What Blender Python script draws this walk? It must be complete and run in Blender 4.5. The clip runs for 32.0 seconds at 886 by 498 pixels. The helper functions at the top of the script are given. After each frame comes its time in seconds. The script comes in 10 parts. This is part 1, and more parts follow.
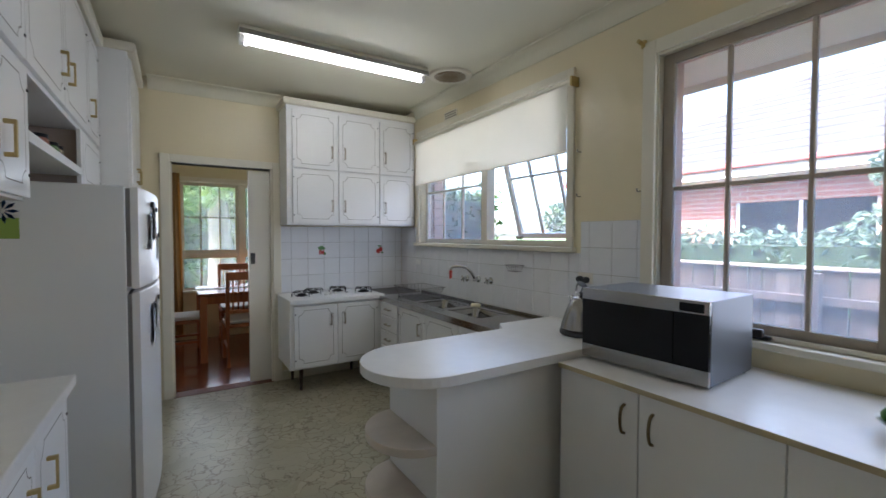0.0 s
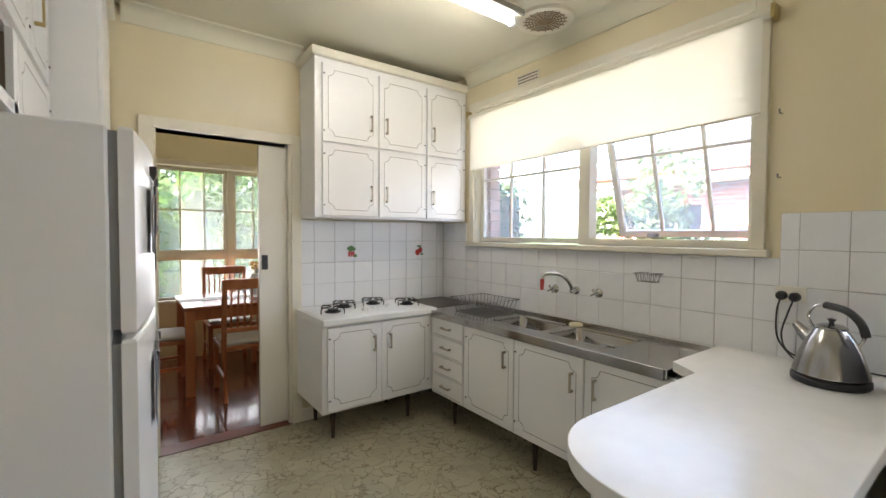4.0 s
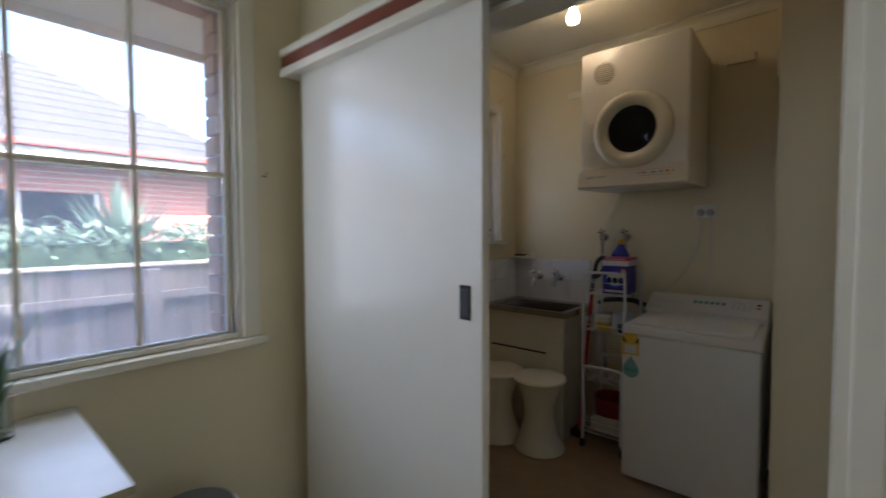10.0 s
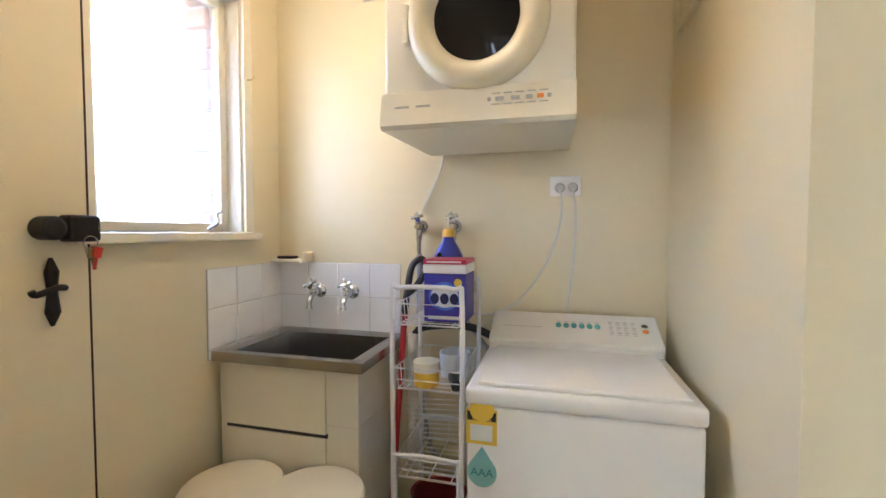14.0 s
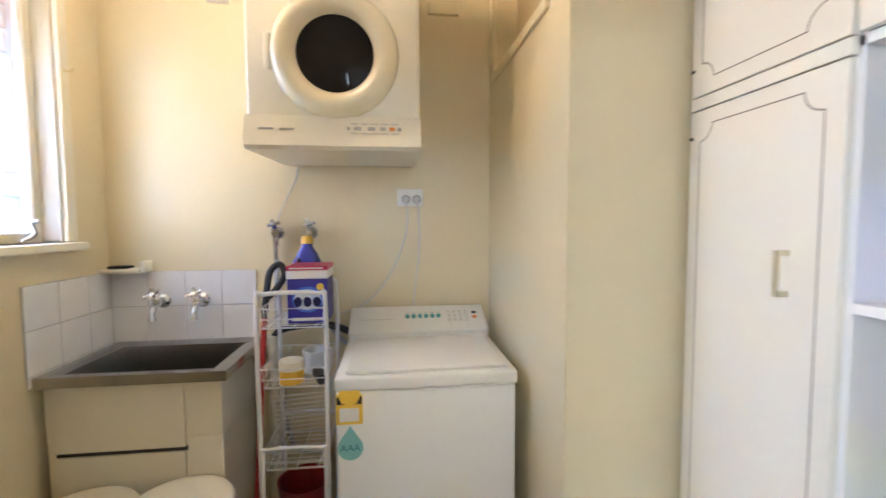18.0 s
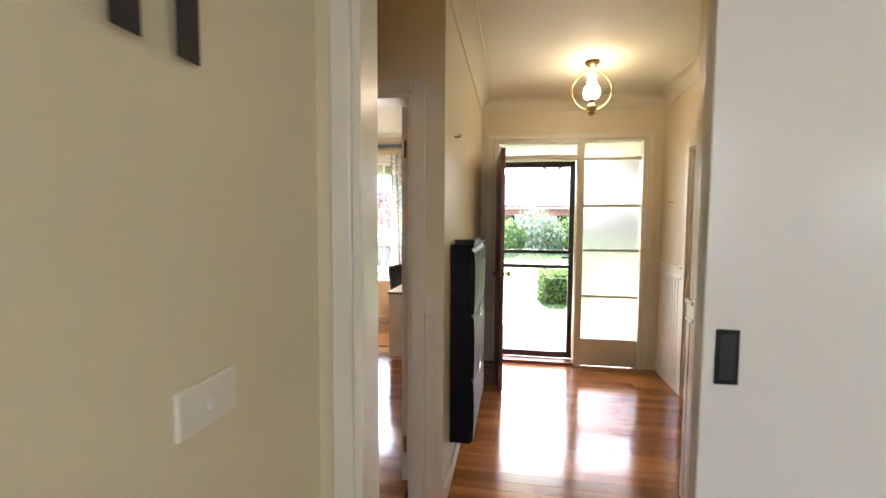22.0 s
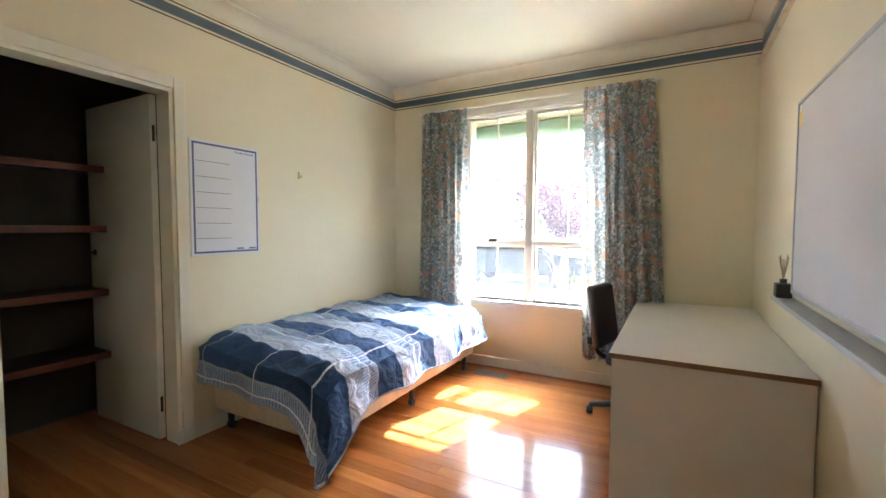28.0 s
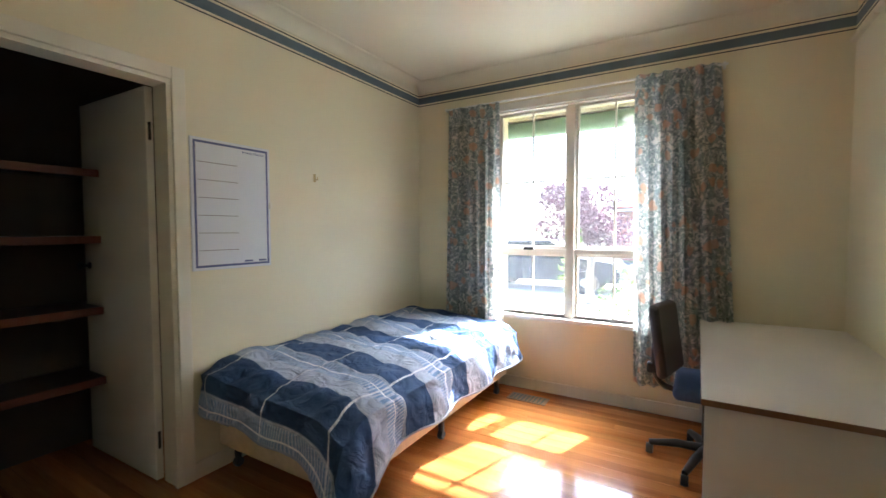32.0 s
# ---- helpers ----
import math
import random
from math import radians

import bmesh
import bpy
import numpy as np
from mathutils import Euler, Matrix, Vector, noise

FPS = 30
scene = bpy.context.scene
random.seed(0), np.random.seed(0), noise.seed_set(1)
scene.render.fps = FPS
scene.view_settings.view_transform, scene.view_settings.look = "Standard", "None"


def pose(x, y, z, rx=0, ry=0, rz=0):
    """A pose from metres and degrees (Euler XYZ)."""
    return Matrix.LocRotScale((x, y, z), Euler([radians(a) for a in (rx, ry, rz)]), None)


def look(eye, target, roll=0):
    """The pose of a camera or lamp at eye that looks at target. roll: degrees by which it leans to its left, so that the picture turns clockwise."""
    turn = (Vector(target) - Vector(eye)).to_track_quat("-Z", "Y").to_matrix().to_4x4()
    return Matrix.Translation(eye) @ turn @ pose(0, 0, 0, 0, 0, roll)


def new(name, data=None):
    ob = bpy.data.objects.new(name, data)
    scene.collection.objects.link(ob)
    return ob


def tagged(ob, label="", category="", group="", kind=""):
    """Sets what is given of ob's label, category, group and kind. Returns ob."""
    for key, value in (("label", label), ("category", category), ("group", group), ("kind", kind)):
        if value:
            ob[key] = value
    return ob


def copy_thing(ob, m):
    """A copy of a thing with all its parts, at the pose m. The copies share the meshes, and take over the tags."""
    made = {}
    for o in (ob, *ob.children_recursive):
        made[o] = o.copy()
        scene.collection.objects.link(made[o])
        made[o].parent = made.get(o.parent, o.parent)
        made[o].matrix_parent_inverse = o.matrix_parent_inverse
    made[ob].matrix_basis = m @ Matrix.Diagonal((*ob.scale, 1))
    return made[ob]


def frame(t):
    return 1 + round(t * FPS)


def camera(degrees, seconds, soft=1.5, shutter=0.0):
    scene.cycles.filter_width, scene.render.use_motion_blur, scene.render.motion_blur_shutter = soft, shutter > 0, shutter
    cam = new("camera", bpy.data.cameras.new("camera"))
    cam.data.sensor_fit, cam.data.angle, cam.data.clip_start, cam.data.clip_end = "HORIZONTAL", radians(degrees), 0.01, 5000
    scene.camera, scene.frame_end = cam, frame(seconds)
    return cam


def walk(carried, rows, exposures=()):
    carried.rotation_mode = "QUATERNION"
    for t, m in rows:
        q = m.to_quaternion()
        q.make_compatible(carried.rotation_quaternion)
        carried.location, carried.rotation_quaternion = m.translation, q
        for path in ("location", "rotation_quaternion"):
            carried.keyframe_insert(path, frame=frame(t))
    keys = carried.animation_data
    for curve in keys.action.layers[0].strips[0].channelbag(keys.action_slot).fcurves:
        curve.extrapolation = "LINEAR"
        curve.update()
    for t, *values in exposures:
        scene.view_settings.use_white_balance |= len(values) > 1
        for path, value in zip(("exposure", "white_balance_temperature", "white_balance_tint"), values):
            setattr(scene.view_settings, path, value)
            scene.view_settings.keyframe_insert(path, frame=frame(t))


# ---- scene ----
cam = camera(92.0, 32.0, shutter=0.35)
PATH = [
    (0.0, -0.0400, -0.1700, 1.3626, -32.18, -1.82, -0.06),
    (0.5, -0.0098, -0.1454, 1.3608, -28.27, -1.74, -0.06),
    (1.0, 0.0105, -0.0726, 1.3556, -26.92, -1.68, -0.06),
    (1.5, -0.0131, 0.0926, 1.3521, -26.90, -1.77, -0.03),
    (2.0, -0.0593, 0.2956, 1.3621, -27.07, -1.92, 0.01),
    (2.5, -0.0870, 0.4510, 1.3635, -27.90, -2.02, -0.06),
    (4.5, -0.1932, 1.0978, 1.3408, -40.66, -1.92, -0.31),
    (5.0, -0.1835, 1.1631, 1.3383, -45.27, -2.04, -0.21),
    (5.5, -0.1761, 1.1811, 1.3461, -49.03, -2.17, -0.13),
    (6.0, -0.1681, 1.1590, 1.3455, -52.89, -2.17, -0.01),
    (6.5, -0.1465, 1.0981, 1.3465, -57.78, -2.12, 0.06),
    (7.0, -0.1161, 0.9833, 1.3392, -64.86, -2.08, 0.12),
    (7.5, -0.0493, 0.8441, 1.3718, -73.52, -2.72, 0.15),
    (8.0, 0.0597, 0.7193, 1.3457, -84.97, -1.83, -0.12),
    (8.5, 0.1299, 0.6095, 1.3626, -97.14, -2.03, 0.21),
    (9.0, 0.1625, 0.4394, 1.3709, -111.34, -2.34, 0.18),
    (9.5, 0.1882, 0.2453, 1.3572, -125.19, -2.40, 0.04),
    (10.0, 0.2757, 0.0042, 1.3592, -139.54, -2.35, 0.21),
    (10.5, 0.3235, -0.2025, 1.3623, -151.50, -2.51, 0.21),
    (11.0, 0.3662, -0.4336, 1.3479, -159.72, -2.70, 0.26),
    (11.5, 0.4413, -0.6010, 1.3422, -163.32, -2.65, 0.04),
    (12.0, 0.5612, -0.7506, 1.3319, -165.23, -2.55, 0.02),
    (12.5, 0.6587, -0.8832, 1.3397, -165.88, -2.56, 0.11),
    (13.0, 0.7142, -0.9906, 1.3112, -165.87, -2.38, 0.05),
    (13.5, 0.7474, -1.0990, 1.2996, -165.64, -2.33, 0.10),
    (14.0, 0.7925, -1.1991, 1.2904, -165.48, -2.24, -0.04),
    (14.5, 0.8500, -1.2478, 1.2852, -165.23, -2.36, -0.04),
    (16.5, 0.9556, -1.2369, 1.2992, -159.04, -2.53, 0.23),
    (17.0, 0.8945, -1.2049, 1.3238, -162.17, -2.79, 0.07),
    (17.5, 0.8537, -1.1028, 1.3329, -174.11, -2.79, 0.04),
    (18.0, 0.8379, -0.9693, 1.3560, -186.85, -3.47, 0.27),
    (18.5, 0.8543, -0.8838, 1.3621, -197.44, -3.29, 0.14),
    (19.0, 0.8980, -0.8777, 1.3832, -207.89, -3.40, 0.25),
    (19.5, 0.9537, -0.8103, 1.3856, -219.11, -3.40, -0.06),
    (20.0, 0.9693, -0.8194, 1.4044, -236.58, -3.75, -0.24),
    (20.5, 0.9239, -0.7472, 1.4092, -249.30, -3.78, -0.49),
    (21.0, 0.7723, -0.6870, 1.4119, -258.21, -3.68, -0.47),
    (21.5, 0.4933, -0.6459, 1.4409, -260.58, -3.64, -0.51),
    (22.0, 0.1810, -0.6274, 1.4293, -260.60, -3.58, -0.34),
    (22.5, -0.1236, -0.6395, 1.4289, -260.53, -3.46, -0.28),
    (23.0, -0.3991, -0.6472, 1.4264, -259.79, -3.36, -0.24),
    (23.5, -0.6445, -0.6796, 1.4228, -255.95, -3.17, -0.03),
    (24.0, -0.8846, -0.7944, 1.4000, -249.62, -3.11, 0.08),
    (24.5, -1.0938, -0.9116, 1.3761, -243.80, -3.09, -0.04),
    (25.0, -1.3031, -1.0094, 1.3311, -241.48, -3.12, -0.10),
    (25.5, -1.4903, -1.1117, 1.2970, -241.41, -3.11, -0.27),
    (26.0, -1.6184, -1.2481, 1.2727, -241.42, -3.04, -0.35),
    (26.5, -1.7195, -1.3919, 1.2779, -241.42, -3.00, -0.20),
    (28.5, -2.1501, -1.7055, 1.2594, -241.48, -2.80, 0.00),
    (29.0, -2.2378, -1.7408, 1.2650, -242.00, -2.65, 0.07),
    (29.5, -2.2673, -1.7379, 1.2734, -243.76, -2.54, 0.04),
    (30.0, -2.3209, -1.7679, 1.2902, -245.28, -2.58, 0.00),
    (30.5, -2.3678, -1.7816, 1.2837, -244.93, -2.50, -0.19),
    (31.0, -2.3696, -1.8324, 1.2904, -244.87, -2.59, 0.02),
    (31.5, -2.3560, -1.8612, 1.2975, -242.89, -2.53, 0.02),
    (32.0, -2.3138, -1.9233, 1.3011, -239.24, -2.55, 0.14),
]
walk(cam, [(t, pose(x, y, z, 90 + pitch, roll, yaw)) for t, x, y, z, yaw, pitch, roll in PATH], exposures=[(0, 3.35, 5600, 14), (1, 3.85, 5900, 14), (2.5, 4.15, 6200, 14), (5, 4.2, 6400, 14), (6, 4.25, 6300, 14), (7, 4.1, 6200, 14), (8, 3.9, 6000, 14), (9, 3.4, 5800, 14), (10, 3.15, 5600, 14), (11, 4.05, 6000, 14), (12, 5.05, 6050, 14), (13, 5.45, 5700, 14), (14.5, 5.9, 5550, 14), (17, 6.0, 5550, 14), (19, 5.55, 5700, 14), (20, 5.4, 5700, 14), (21, 4.65, 6100, 14), (22, 4.15, 6250, 14), (23, 3.85, 6200, 12), (24, 3.5, 5950, 12), (25, 3.42, 5750, 11), (26, 3.75, 5450, 10), (27, 4.0, 5450, 10), (29, 4.0, 5500, 10), (30, 3.72, 5500, 10), (31, 3.6, 5550, 10), (32, 3.45, 5500, 10)])

# ---- light ----
world = bpy.data.worlds.new("sky")
scene.world = world
world.use_nodes = True
_n = world.node_tree.nodes
_sky = _n.new("ShaderNodeTexSky")
_sky.sky_type = "NISHITA"
_sky.sun_disc = False
SUN_EL, SUN_AZ = 46.5, 71.6  # elevation; heading the light comes from, degrees from +y towards -x
_sky.sun_elevation = radians(SUN_EL)
_sky.sun_rotation = radians(-SUN_AZ)
_sky.air_density, _sky.dust_density = 1.0, 3.0
world.node_tree.links.new(_sky.outputs[0], _n["Background"].inputs[0])
_n["Background"].inputs[1].default_value = 0.15
sun = new("sun", bpy.data.lights.new("sun", "SUN"))
sun.data.energy, sun.data.angle, sun.data.color = 3.2, radians(0.6), (1.0, 0.95, 0.87)
_sd = Vector((-math.sin(radians(SUN_AZ)) * math.cos(radians(SUN_EL)), math.cos(radians(SUN_AZ)) * math.cos(radians(SUN_EL)), math.sin(radians(SUN_EL))))
sun.matrix_world = look(_sd * 20, (0, 0, 0))


def window_light(name, at, wide, high, power, heading):
    """Sky light that enters through a window's opening; heading: the way it shines."""
    lamp = new(name, bpy.data.lights.new(name, "AREA"))
    lamp.data.shape, lamp.data.size, lamp.data.size_y, lamp.data.energy, lamp.data.color = "RECTANGLE", wide, high, power, (0.92, 0.95, 1.0)
    lamp.matrix_world = look(at, Vector(at) + Vector(heading))


window_light("sky_light_big_window", (2.062, 0.16, 1.60), 1.88, 1.30, 1.05, (-1, 0, 0))
window_light("sky_light_sink_window", (2.062, 2.65, 1.82), 1.85, 0.98, 0.7, (-1, 0, 0))
window_light("sky_light_laundry_window", (2.062, -2.435, 1.77), 0.58, 0.90, 0.09, (-1, 0, 0))
window_light("sky_light_dining_window", (0.745, 6.296, 1.35), 1.40, 1.40, 1.5, (0, -1, 0))


# ---- materials ----
def mat(name, col, rough=0.5, metal=0.0, var=0.03, scale=6.0, bump=0.03, bscale=90.0, col2=None, spec=0.5, coat=0.0):
    m = bpy.data.materials.new(name)
    m.use_nodes = True
    nt = m.node_tree
    p = nt.nodes["Principled BSDF"]
    p.inputs["Roughness"].default_value, p.inputs["Metallic"].default_value = rough, metal
    p.inputs["Specular IOR Level"].default_value = spec
    p.inputs["Coat Weight"].default_value = coat
    tc = nt.nodes.new("ShaderNodeTexCoord")
    n1 = nt.nodes.new("ShaderNodeTexNoise")
    n1.inputs["Scale"].default_value, n1.inputs["Detail"].default_value = scale, 6
    nt.links.new(tc.outputs["Object"], n1.inputs["Vector"])
    ramp = nt.nodes.new("ShaderNodeValToRGB")
    c2 = col2 or tuple(max(0.0, c * (1 - 2 * var)) for c in col)
    ramp.color_ramp.elements[0].position, ramp.color_ramp.elements[1].position = 0.2, 0.8
    ramp.color_ramp.elements[0].color, ramp.color_ramp.elements[1].color = (*c2, 1), (*col, 1)
    nt.links.new(n1.outputs["Fac"], ramp.inputs["Fac"])
    nt.links.new(ramp.outputs["Color"], p.inputs["Base Color"])
    if bump:
        n2 = nt.nodes.new("ShaderNodeTexNoise")
        n2.inputs["Scale"].default_value, n2.inputs["Detail"].default_value = bscale, 4
        nt.links.new(tc.outputs["Object"], n2.inputs["Vector"])
        b = nt.nodes.new("ShaderNodeBump")
        b.inputs["Strength"].default_value, b.inputs["Distance"].default_value = bump * 4, 0.0004
        nt.links.new(n2.outputs["Fac"], b.inputs["Height"])
        nt.links.new(b.outputs["Normal"], p.inputs["Normal"])
        mr = nt.nodes.new("ShaderNodeMapRange")
        mr.inputs["To Min"].default_value, mr.inputs["To Max"].default_value = rough * 0.97, min(1.0, rough * 1.03)
        nt.links.new(n1.outputs["Fac"], mr.inputs["Value"])
        nt.links.new(mr.outputs["Result"], p.inputs["Roughness"])
    return m


def glass_mat(name, col=(1, 1, 1), rough=0.0):
    m = bpy.data.materials.new(name)
    m.use_nodes = True
    p = m.node_tree.nodes["Principled BSDF"]
    p.inputs["Base Color"].default_value = (*col, 1)
    p.inputs["Transmission Weight"].default_value, p.inputs["Roughness"].default_value, p.inputs["IOR"].default_value = 1.0, rough, 1.45
    return m


def glow_mat(name, col, power):
    m = bpy.data.materials.new(name)
    m.use_nodes = True
    p = m.node_tree.nodes["Principled BSDF"]
    p.inputs["Base Color"].default_value = (*col, 1)
    p.inputs["Emission Color"].default_value, p.inputs["Emission Strength"].default_value = (*col, 1), power
    return m


def wood_mat(name, col, col2, rough=0.3, axis="Y", ring=9.0, per_piece=0.0, coat=0.0):
    """Long grain along the axis; per_piece: how far single pieces differ."""
    m = bpy.data.materials.new(name)
    m.use_nodes = True
    nt = m.node_tree
    p = nt.nodes["Principled BSDF"]
    p.inputs["Roughness"].default_value, p.inputs["Coat Weight"].default_value, p.inputs["Coat Roughness"].default_value = rough, coat, 0.08
    geo = nt.nodes.new("ShaderNodeNewGeometry")
    mp = nt.nodes.new("ShaderNodeMapping")
    k = {"X": (0.06, 1, 1), "Y": (1, 0.06, 1), "Z": (1, 1, 0.06)}[axis]
    mp.inputs["Scale"].default_value = k
    oi = nt.nodes.new("ShaderNodeObjectInfo")
    add = nt.nodes.new("ShaderNodeVectorMath")
    add.operation = "ADD"
    rs = nt.nodes.new("ShaderNodeVectorMath")
    rs.operation = "SCALE"
    rs.inputs["Scale"].default_value = 40.0
    cmb = nt.nodes.new("ShaderNodeCombineXYZ")
    for q in range(3):
        nt.links.new(oi.outputs["Random"], cmb.inputs[q])
    nt.links.new(cmb.outputs[0], rs.inputs[0])
    nt.links.new(geo.outputs["Position"], add.inputs[0])
    nt.links.new(rs.outputs["Vector"], add.inputs[1])
    nt.links.new(add.outputs["Vector"], mp.inputs["Vector"])
    n1 = nt.nodes.new("ShaderNodeTexNoise")
    n1.inputs["Scale"].default_value, n1.inputs["Detail"].default_value, n1.inputs["Distortion"].default_value = ring, 8, 0.6
    nt.links.new(mp.outputs[0], n1.inputs["Vector"])
    n2 = nt.nodes.new("ShaderNodeTexNoise")
    n2.inputs["Scale"].default_value, n2.inputs["Detail"].default_value = ring * 14, 3
    nt.links.new(mp.outputs[0], n2.inputs["Vector"])
    ramp = nt.nodes.new("ShaderNodeValToRGB")
    ramp.color_ramp.elements[0].position, ramp.color_ramp.elements[1].position = 0.32, 0.68
    ramp.color_ramp.elements[0].color, ramp.color_ramp.elements[1].color = (*col2, 1), (*col, 1)
    mx = nt.nodes.new("ShaderNodeMix")
    mx.inputs["Factor"].default_value = 0.25
    nt.links.new(n1.outputs["Fac"], mx.inputs["A"])
    nt.links.new(n2.outputs["Fac"], mx.inputs["B"])
    nt.links.new(mx.outputs["Result"], ramp.inputs["Fac"])
    hsv = nt.nodes.new("ShaderNodeHueSaturation")
    mr = nt.nodes.new("ShaderNodeMapRange")
    mr.inputs["To Min"].default_value, mr.inputs["To Max"].default_value = 1 - per_piece, 1 + per_piece
    nt.links.new(oi.outputs["Random"], mr.inputs["Value"])
    nt.links.new(mr.outputs["Result"], hsv.inputs["Value"])
    nt.links.new(ramp.outputs["Color"], hsv.inputs["Color"])
    nt.links.new(hsv.outputs["Color"], p.inputs["Base Color"])
    b = nt.nodes.new("ShaderNodeBump")
    b.inputs["Strength"].default_value, b.inputs["Distance"].default_value = 0.08, 0.001
    nt.links.new(n2.outputs["Fac"], b.inputs["Height"])
    nt.links.new(b.outputs["Normal"], p.inputs["Normal"])
    return m


def lino_mat():
    """Worn sheet vinyl with a crazed marble figure."""
    m = bpy.data.materials.new("lino")
    m.use_nodes = True
    nt = m.node_tree
    p = nt.nodes["Principled BSDF"]
    p.inputs["Roughness"].default_value = 0.33
    geo = nt.nodes.new("ShaderNodeNewGeometry")
    warp = nt.nodes.new("ShaderNodeTexNoise")
    warp.inputs["Scale"].default_value, warp.inputs["Detail"].default_value = 6.0, 5
    nt.links.new(geo.outputs["Position"], warp.inputs["Vector"])
    mixv = nt.nodes.new("ShaderNodeMix")
    mixv.data_type = "VECTOR"
    mixv.inputs["Factor"].default_value = 0.22
    nt.links.new(geo.outputs["Position"], mixv.inputs["A"])
    nt.links.new(warp.outputs["Color"], mixv.inputs["B"])
    vor = nt.nodes.new("ShaderNodeTexVoronoi")
    vor.feature = "DISTANCE_TO_EDGE"
    vor.inputs["Scale"].default_value = 15.0
    nt.links.new(mixv.outputs["Result"], vor.inputs["Vector"])
    cell = nt.nodes.new("ShaderNodeTexVoronoi")
    cell.inputs["Scale"].default_value = 15.0
    nt.links.new(mixv.outputs["Result"], cell.inputs["Vector"])
    wid = nt.nodes.new("ShaderNodeTexNoise")
    wid.inputs["Scale"].default_value, wid.inputs["Detail"].default_value = 3.0, 6
    nt.links.new(geo.outputs["Position"], wid.inputs["Vector"])
    mul = nt.nodes.new("ShaderNodeMath")
    mul.operation = "DIVIDE"
    nt.links.new(vor.outputs["Distance"], mul.inputs[0])
    mr = nt.nodes.new("ShaderNodeMapRange")
    mr.inputs["From Min"].default_value, mr.inputs["From Max"].default_value = 0.35, 0.7
    mr.inputs["To Min"].default_value, mr.inputs["To Max"].default_value = 0.12, 2.0
    nt.links.new(wid.outputs["Fac"], mr.inputs["Value"])
    nt.links.new(mr.outputs["Result"], mul.inputs[1])
    line = nt.nodes.new("ShaderNodeValToRGB")
    line.color_ramp.elements[0].position, line.color_ramp.elements[1].position = 0.004, 0.05
    nt.links.new(mul.outputs[0], line.inputs["Fac"])
    tone = nt.nodes.new("ShaderNodeValToRGB")
    tone.color_ramp.elements[0].color, tone.color_ramp.elements[1].color = (0.28, 0.25, 0.155, 1), (0.50, 0.46, 0.33, 1)
    bl = nt.nodes.new("ShaderNodeMix")
    bl.inputs["Factor"].default_value = 0.6
    nt.links.new(cell.outputs["Color"], bl.inputs["A"])
    nt.links.new(wid.outputs["Fac"], bl.inputs["B"])
    nt.links.new(bl.outputs["Result"], tone.inputs["Fac"])
    mx = nt.nodes.new("ShaderNodeMix")
    mx.data_type = "RGBA"
    mx.inputs["A"].default_value = (0.17, 0.14, 0.08, 1)
    nt.links.new(line.outputs["Color"], mx.inputs["Factor"])
    nt.links.new(tone.outputs["Color"], mx.inputs["B"])
    nt.links.new(mx.outputs["Result"], p.inputs["Base Color"])
    return m


WALL = mat("cream_paint", (0.73, 0.64, 0.42), 0.33, var=0.03, scale=1.6, bump=0.05, bscale=160)
WALL_HALL = mat("hall_paint", (0.74, 0.65, 0.45), 0.45, var=0.03, scale=1.6, bump=0.05, bscale=160)
WALL_BED = mat("bedroom_paint", (0.76, 0.69, 0.48), 0.55, var=0.03, scale=1.4, bump=0.05, bscale=160)
CEIL = mat("ceiling_paint", (0.71, 0.67, 0.51), 0.7, var=0.03, scale=1.2, bump=0.05, bscale=140)
TRIM = mat("gloss_cream_trim", (0.76, 0.71, 0.57), 0.3, var=0.03, scale=5, bump=0.03, bscale=70)
WHITE = mat("white_enamel", (0.80, 0.79, 0.76), 0.28, var=0.012, scale=3, bump=0)
WHITE_WARM = mat("warm_white_enamel", (0.80, 0.76, 0.66), 0.2, var=0.015, scale=3, bump=0)
GROOVE = mat("cut_groove", (0.20, 0.17, 0.13), 0.8)
LAMINATE = mat("white_laminate", (0.78, 0.76, 0.72), 0.3, var=0.04, scale=14, bump=0.02, bscale=200)
EDGE_TAN = mat("tan_edging", (0.50, 0.42, 0.25), 0.45)
LINO = lino_mat()
FLOOR_WOOD = wood_mat("polished_boards", (0.50, 0.20, 0.055), (0.27, 0.085, 0.02), 0.16, "Y", 7.0, 0.28, coat=0.5)
DINING_WOOD = wood_mat("dark_red_boards", (0.23, 0.055, 0.02), (0.13, 0.03, 0.012), 0.18, "Y", 7.0, 0.2, coat=0.4)
CHAIR_WOOD = wood_mat("orange_chair_wood", (0.42, 0.15, 0.05), (0.27, 0.085, 0.03), 0.3, "Z", 8.0, 0.1)
DOOR_WOOD = wood_mat("red_brown_door_wood", (0.20, 0.055, 0.025), (0.11, 0.028, 0.014), 0.3, "Z", 6.0)
RAIL_WOOD = wood_mat("red_brown_rail_wood", (0.22, 0.06, 0.03), (0.12, 0.03, 0.015), 0.35, "X", 6.0)
LEG_WOOD = mat("dark_leg_wood", (0.05, 0.03, 0.02), 0.4)
STEEL = mat("brushed_steel", (0.40, 0.39, 0.38), 0.22, 1.0, var=0.02, scale=3, bump=0)
SINK_STEEL = mat("polished_sink_steel", (0.44, 0.42, 0.39), 0.13, 1.0, var=0.06, scale=14, bump=0)
CHROME = mat("chrome", (0.58, 0.58, 0.58), 0.1, 1.0, var=0.02, bump=0)
PALE_BRASS = mat("pale_satin_brass", (0.72, 0.63, 0.44), 0.3, 0.8, var=0.06, scale=30)
BRASS = mat("aged_brass", (0.55, 0.42, 0.18), 0.3, 1.0, var=0.1, scale=30)
